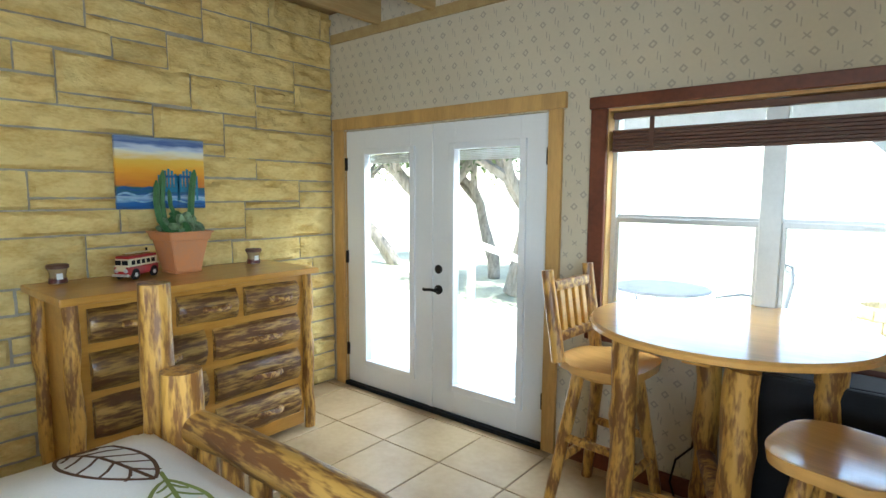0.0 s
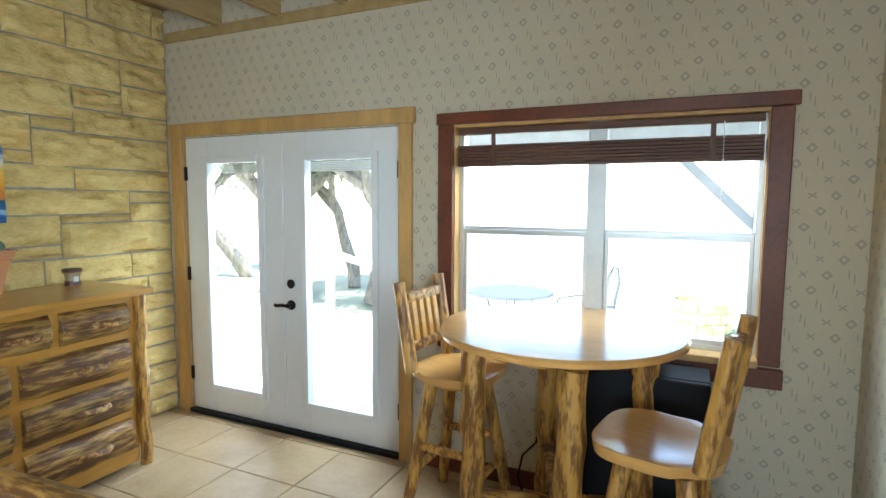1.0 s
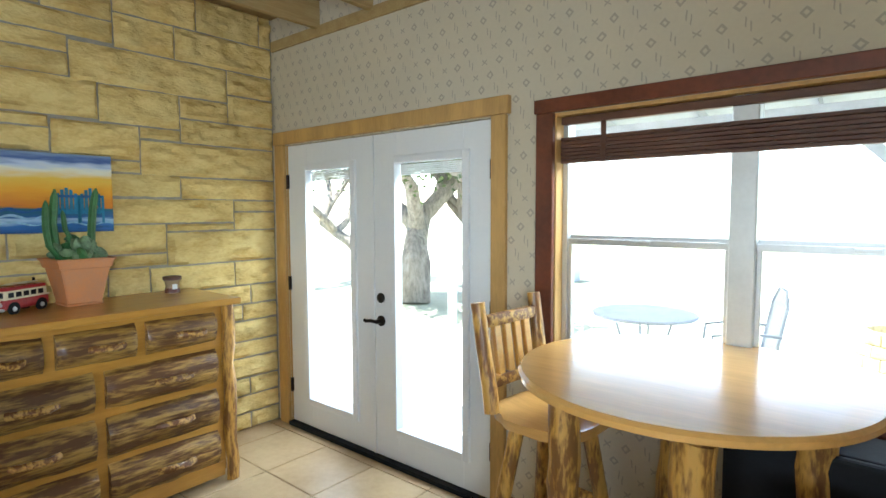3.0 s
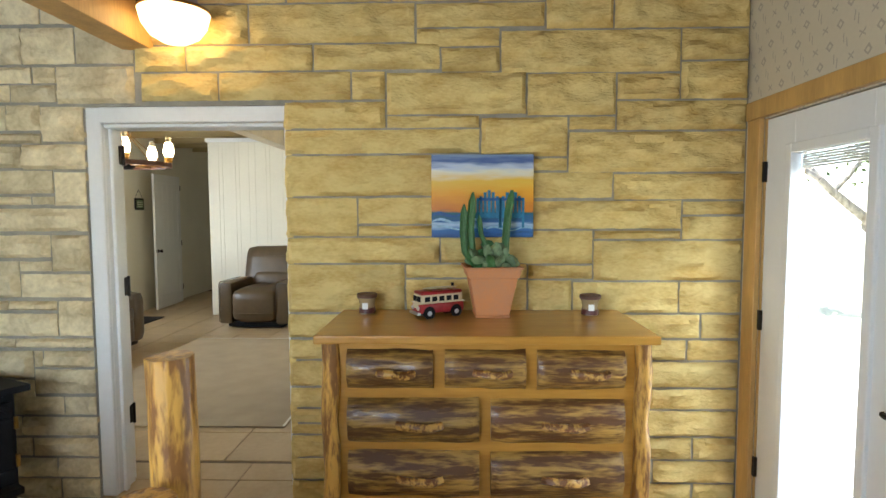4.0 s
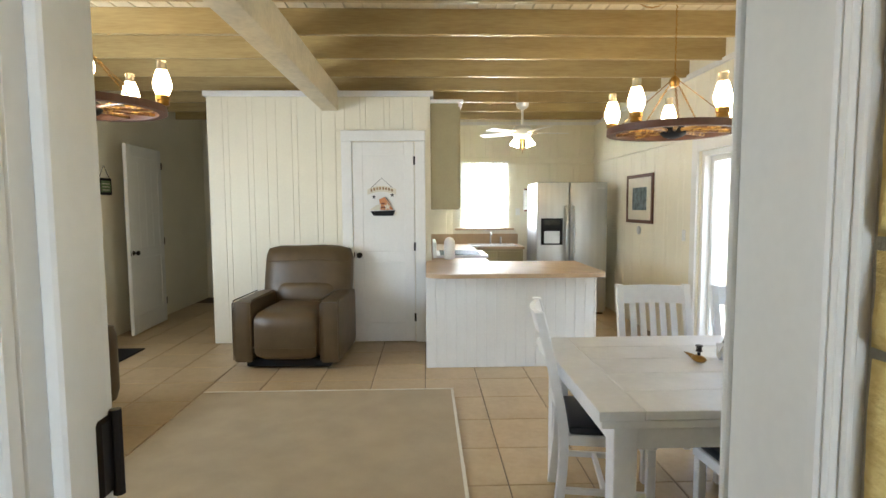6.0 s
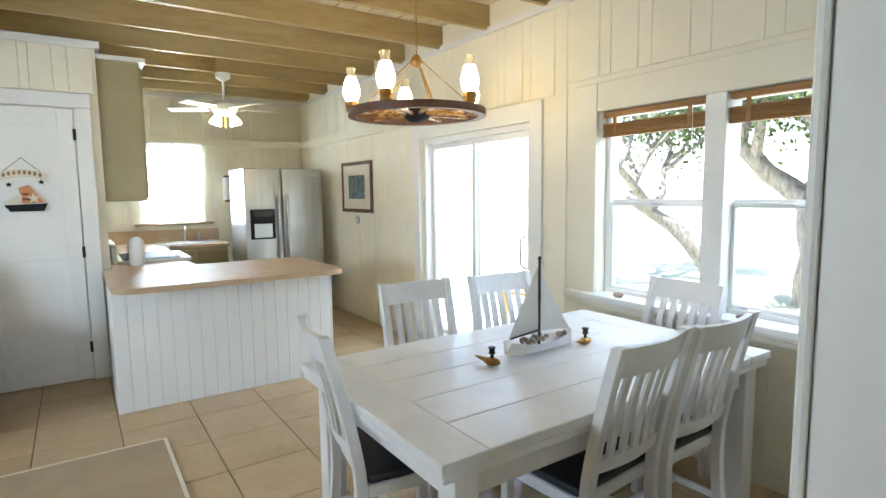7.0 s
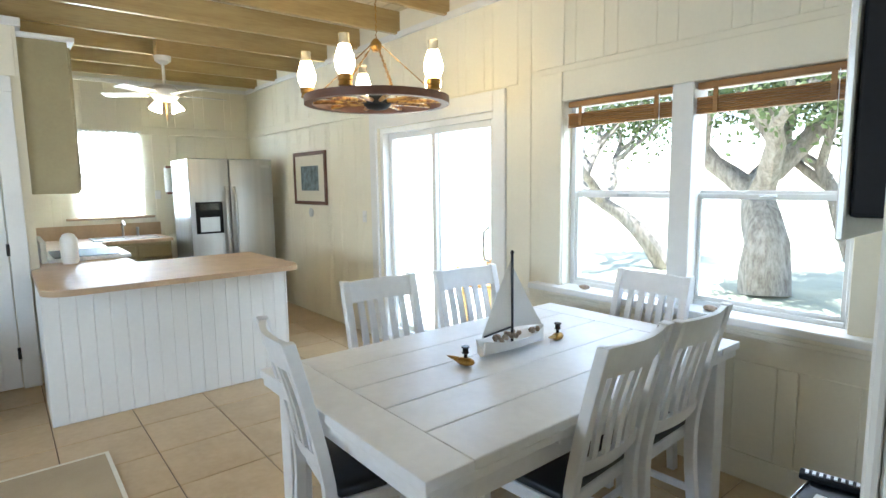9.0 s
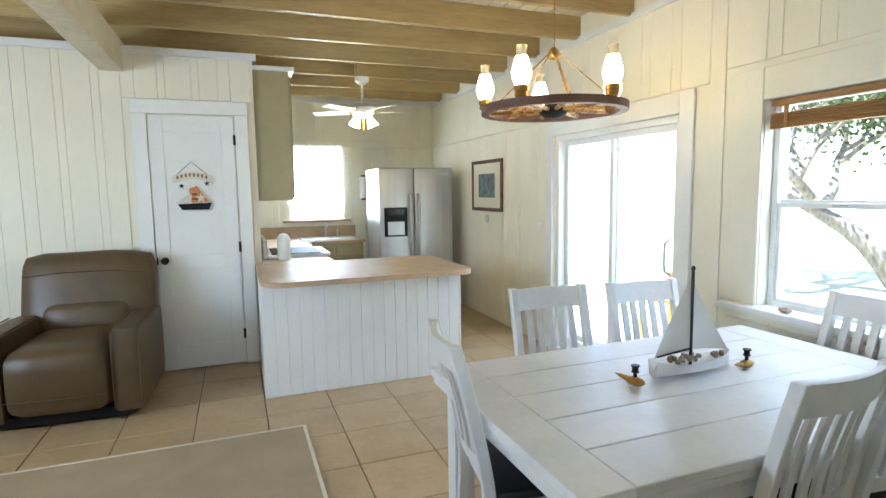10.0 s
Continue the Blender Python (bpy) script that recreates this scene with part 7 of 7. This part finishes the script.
part("bracket", boxes((-0.0495, -0.003, 0.35, 0.65, 0.2, 0.4)), M_BLACK, tv)
ts = thing("media_stand", pose(-4.27, 1.15, 0), "dark low media stand below the television", "stand")
part("top", soft(boxes((-0.19, 0.17, -0.40, 0.50, 0.535, 0.56)), 0.006, 1), M_NAVY, ts)
part("side", boxes((-0.18, 0.17, -0.39, -0.36, 0, 0.535)), M_NAVY, ts)
part("side", boxes((-0.18, 0.17, 0.46, 0.49, 0, 0.535)), M_NAVY, ts)
part("shelf", boxes((-0.18, 0.17, -0.36, 0.46, 0.25, 0.27)), M_NAVY, ts)
bx2 = thing("media_player", pose(-4.27, 1.18, 0.56), "dark grey media player box with silver rim on the stand", "player")
part("case", soft(boxes((-0.18, 0.16, -0.24, 0.36, 0.001, 0.045)), 0.006, 1), M_NAVY, bx2)
part("rim", boxes((-0.184, -0.1805, -0.24, 0.36, 0.002, 0.044)), M_ALU, bx2, "pale silver front rim")
part("sticker", boxes((-0.14, -0.08, 0.16, 0.26, 0.0455, 0.0465)), M_PLASTICW, bx2)
for y, r in ((1.53, 12), (1.61, 4)):
    rc = thing("remote_control", pose(-4.39, y, 0.607 if y < 1.55 else 0.562, 0, 0, r), "black remote control with pale buttons", "remote control", "remotes on the stand")
    part("case", soft(boxes((-0.09, 0.09, -0.022, 0.022, 0.0, 0.02)), 0.006, 2), M_BLACK, rc)
    for k in range(8):
        part("button", boxes((-0.075 + 0.018 * k, -0.066 + 0.018 * k, -0.012, 0.012, 0.0202, 0.023)), M_ALU, rc)
for x in (-5.98, -5.2):
    s2 = thing("seashell_ornament", pose(x, Y2 - 0.03, 0.8455), "small brown seashell resting on the window sill", "shell")
    bm = bmesh.new()
    bmesh.ops.create_icosphere(bm, subdivisions=2, radius=0.03)
    bm.transform(Matrix.Translation((0, 0, 0.016)) @ Matrix.Diagonal((1.3, 0.8, 0.55, 1)))
    part("shell", bm, M_SHELL, s2, smooth=True)

# ---------- outside ----------
structure("ground", boxes((-160, 160, 2.70, 300, -0.5, -0.12)), M_GRASS, "sun-bleached lawn reaching to the horizon", "ground")
structure("ground_kitchen_side", boxes((-160, -12.5, -100, 2.70, -0.5, -0.12)), M_GRASS, "sun-bleached lawn beyond the kitchen", "ground")
structure("patio", soft(boxes((-11.0, 6.0, 3.05, 6.4, -0.119, -0.03)), 0.01, 1), M_PATIO, "pale concrete patio slab outside the doors", "patio")


def oak(x, y, s, lean, seed, trunk_r):
    random.seed(seed)
    t = thing("oak_tree", pose(x, y, -0.12), "old live oak with grey bark and sparse leaves", "tree", "oaks on the lawn")
    limbs, tips = [], []

    def grow(p, d, r, ln, depth):
        pts, q, dd = [p], p, d
        for k in range(5):
            dd = (dd + Vector((random.uniform(-0.28, 0.28), random.uniform(-0.28, 0.28), random.uniform(-0.08, 0.2)))).normalized()
            q = q + dd * ln / 5
            pts.append(q)
        limbs.append(tube(pts, r, 9 if depth < 2 else 6, rough=0.35 if depth < 1 else 0.15, r2=r * 0.62))
        if depth == 2:
            tips.extend(pts[3:])
        if depth >= 3:
            tips.extend(pts[2:])
            return
        for k in range(3 if depth else 4):
            a = random.uniform(0, 6.28)
            side = Vector((math.cos(a), math.sin(a), random.uniform(0.1, 0.6)))
            grow(pts[-1 - (k % 2)], (dd * 0.55 + side * 0.8).normalized(), r * 0.55, ln * random.uniform(0.6, 0.85), depth + 1)
    grow(Vector((0, 0, 0)), Vector((lean[0], lean[1], 1)).normalized(), trunk_r, 1.9 * s, 0)
    part("trunk", merge(*limbs), M_BARKT, t, "twisting grey trunk and limbs", True)
    vs, fs = [], []
    for p in tips:
        for k in range(34):
            c = p + Vector((random.gauss(0, 0.30), random.gauss(0, 0.30), random.gauss(-0.05, 0.24)))
            u = Vector((random.gauss(0, 1), random.gauss(0, 1), random.gauss(0, 1))).normalized() * 0.055
            w = u.cross(Vector((random.gauss(0, 1), random.gauss(0, 1), random.gauss(0, 1)))).normalized() * 0.03
            i = len(vs)
            vs += [c - u, c + w, c + u, c - w]
            fs.append((i, i + 1, i + 2, i + 3))
    me = bpy.data.meshes.new("crown")
    me.from_pydata([tuple(v) for v in vs], [], fs)
    me.materials.append(M_LEAF)
    ob = new("crown", me)
    ob.parent = t


oak(-6.95, 7.9, 0.95, (0.05, 0.1), 3, 0.33)
oak(-9.05, 9.1, 1.15, (-0.45, -0.1), 7, 0.17)
oak(-4.85, 7.6, 0.95, (0.1, 0.05), 23, 0.19)
oak(-6.1, 8.9, 1.0, (-0.1, 0.1), 12, 0.13)


# Grey of the patio furniture; on the white post it paints in the porch shade.
M_GREYP = material("shaded_grey_paint", (0.48, 0.49, 0.52), 0.7, vary=0.08)


def porch():
    t = thing("porch_post", pose(0.55, 5.9, -0.03), "white porch post with diagonal brace", "post")
    part("post", soft(boxes((-0.07, 0.07, -0.07, 0.07, 0, 2.22)), 0.006, 1), M_GREYP, t)
    bm = soft(boxes((-0.045, 0.045, -0.04, 0.04, 0, 1.1)), 0.004, 1)
    bm.transform(pose(-0.04, 0, 1.40, 0, -45, 0))
    part("brace", bm, M_GREYP, t)
    r = thing("porch_roof", pose(-0.8, Y1 + 0.21, 2.95, -10.5), "grey sloping porch roof over the patio", "porch roof")
    part("header", soft(boxes((-2.6, 4.5, 2.85, 2.98, -0.20, 0.0)), 0.006, 1), M_GREYP, r)
    part("roof_deck", boxes((-2.6, 4.5, 0.0, 3.2, 0.102, 0.14)), M_GREYP, r)
    for k in range(8):
        part("rafter", boxes((-2.5 + k * 0.9, -2.45 + k * 0.9, 0.02, 3.15, 0.0, 0.1)), M_GREYP, r)


porch()
pt2 = thing("patio_table", pose(-1.70, 5.25, -0.03) @ Matrix.Diagonal((0.72, 0.72, 1, 1)), "round metal mesh patio table", "table")
part("tabletop", lathe([(0.0, 0.70), (0.60, 0.70), (0.61, 0.71), (0.60, 0.725), (0.0, 0.727)], 36), M_GREYP, pt2)
for k in range(4):
    a = k * math.pi / 2 + 0.5
    part("leg", tube([(0.5 * math.cos(a), 0.5 * math.sin(a), 0), (0.2 * math.cos(a), 0.2 * math.sin(a), 0.35), (0.35 * math.cos(a), 0.35 * math.sin(a), 0.70)], 0.014, 6), M_GREYP, pt2, smooth=True)


def patio_chair(x, y, rz):
    t = thing("patio_chair", pose(x, y, -0.03, 0, 0, rz), "grey wire mesh patio armchair", "chair", "chairs on the patio")
    part("seat", soft(boxes((-0.24, 0.24, -0.24, 0.24, 0.40, 0.42)), 0.008, 1), M_GREYP, t)
    part("back_frame", tube([(-0.22, -0.24, 0.41), (-0.30, -0.24, 0.85), (-0.32, -0.1, 0.97), (-0.32, 0.1, 0.97), (-0.30, 0.24, 0.85), (-0.22, 0.24, 0.41)], 0.013, 6), M_GREYP, t, smooth=True)
    part("back_mesh", merge(*[tube(steps((-0.23, -0.2 + 0.04 * k, 0.43), (-0.32, -0.2 + 0.04 * k, 0.93), 1), 0.004, 4) for k in range(11)]), M_GREYP, t)
    for s in (-1, 1):
        part("arm", tube([(-0.27, s * 0.25, 0.62), (0.0, s * 0.27, 0.64), (0.22, s * 0.26, 0.60), (0.24, s * 0.25, 0.41)], 0.012, 6), M_GREYP, t, smooth=True)
        for q in (-1, 1):
            part("leg", tube(steps((q * 0.2, s * 0.22, 0.40), (q * 0.25, s * 0.24, 0), 1), 0.012, 6), M_GREYP, t)


patio_chair(-1.02, 5.55, 200)
fp = thing("fire_pit", pose(0.07, 8.1, -0.12) @ Matrix.Diagonal((0.6, 0.6, 0.9, 1)), "low ring of stone blocks round a fire pit", "fire pit")
for r in range(3):
    for k in range(14):
        a = 2 * math.pi * (k + 0.5 * (r % 2)) / 14
        bm = soft(boxes((-0.085, 0.085, -0.15, 0.15, r * 0.15 + 0.002, r * 0.15 + 0.148)), 0.012, 1)
        bm.transform(pose(0.62 * math.cos(a), 0.62 * math.sin(a), 0, 0, 0, math.degrees(a)))
        part("block", bm, M_STONE_G, fp)
fn = thing("rail_fence", pose(-4.4, 6.6, -0.12), "short white hand rail beside a garden step", "hand rail")
for x in (-0.55, 0.35):
    part("post", soft(boxes((x - 0.05, x + 0.05, -0.05, 0.05, 0, 0.95)), 0.006, 1), M_WHITE, fn)
bm = soft(boxes((-0.6, 0.6, -0.03, 0.03, 0, 0.09)), 0.004, 1)
bm.transform(pose(-0.1, 0, 0.80, 0, 14, 0))
part("rail", bm, M_WHITE, fn)
bench = thing("picnic_bench", pose(-6.6, 12.5, -0.12), "far weathered grey picnic table on the lawn", "bench")
part("top", boxes((-0.8, 0.8, -0.35, 0.35, 0.70, 0.75)), M_PATIO, bench)
for x in (-0.6, 0.6):
    part("leg", boxes((x - 0.05, x + 0.05, -0.3, 0.3, 0, 0.70)), M_PATIO, bench)
rk = thing("porch_rocker", pose(-8.3, 4.0, -0.03, 0, 0, 200), "wooden slatted porch chair outside the patio door", "chair")
part("seat", soft(boxes((-0.28, 0.25, -0.28, 0.28, 0.38, 0.42)), 0.008, 1), M_PINE, rk)
for k in range(5):
    bm = soft(boxes((-0.012, 0.012, -0.05, 0.05, 0, 0.75)), 0.006, 1)
    bm.transform(pose(-0.26, -0.22 + 0.11 * k, 0.40, 0, -20, 0))
    part("back_slat", bm, M_PINE, rk)
for s in (-1, 1):
    part("arm", soft(boxes((-0.3, 0.32, s * 0.33 - 0.05, s * 0.33 + 0.05, 0.60, 0.63)), 0.006, 1), M_PINE, rk)
    for x in (-0.25, 0.25):
        part("leg", boxes((x - 0.03, x + 0.03, s * 0.31 - 0.02, s * 0.31 + 0.02, 0.0, 0.60)), M_PINE, rk)

tiles(floor1, X2, XE, -3.9, Y1, -2.47, 2.29)
tiles(floor2, XB, X2 - 0.004, YL, Y2, -7.29, 0.258)
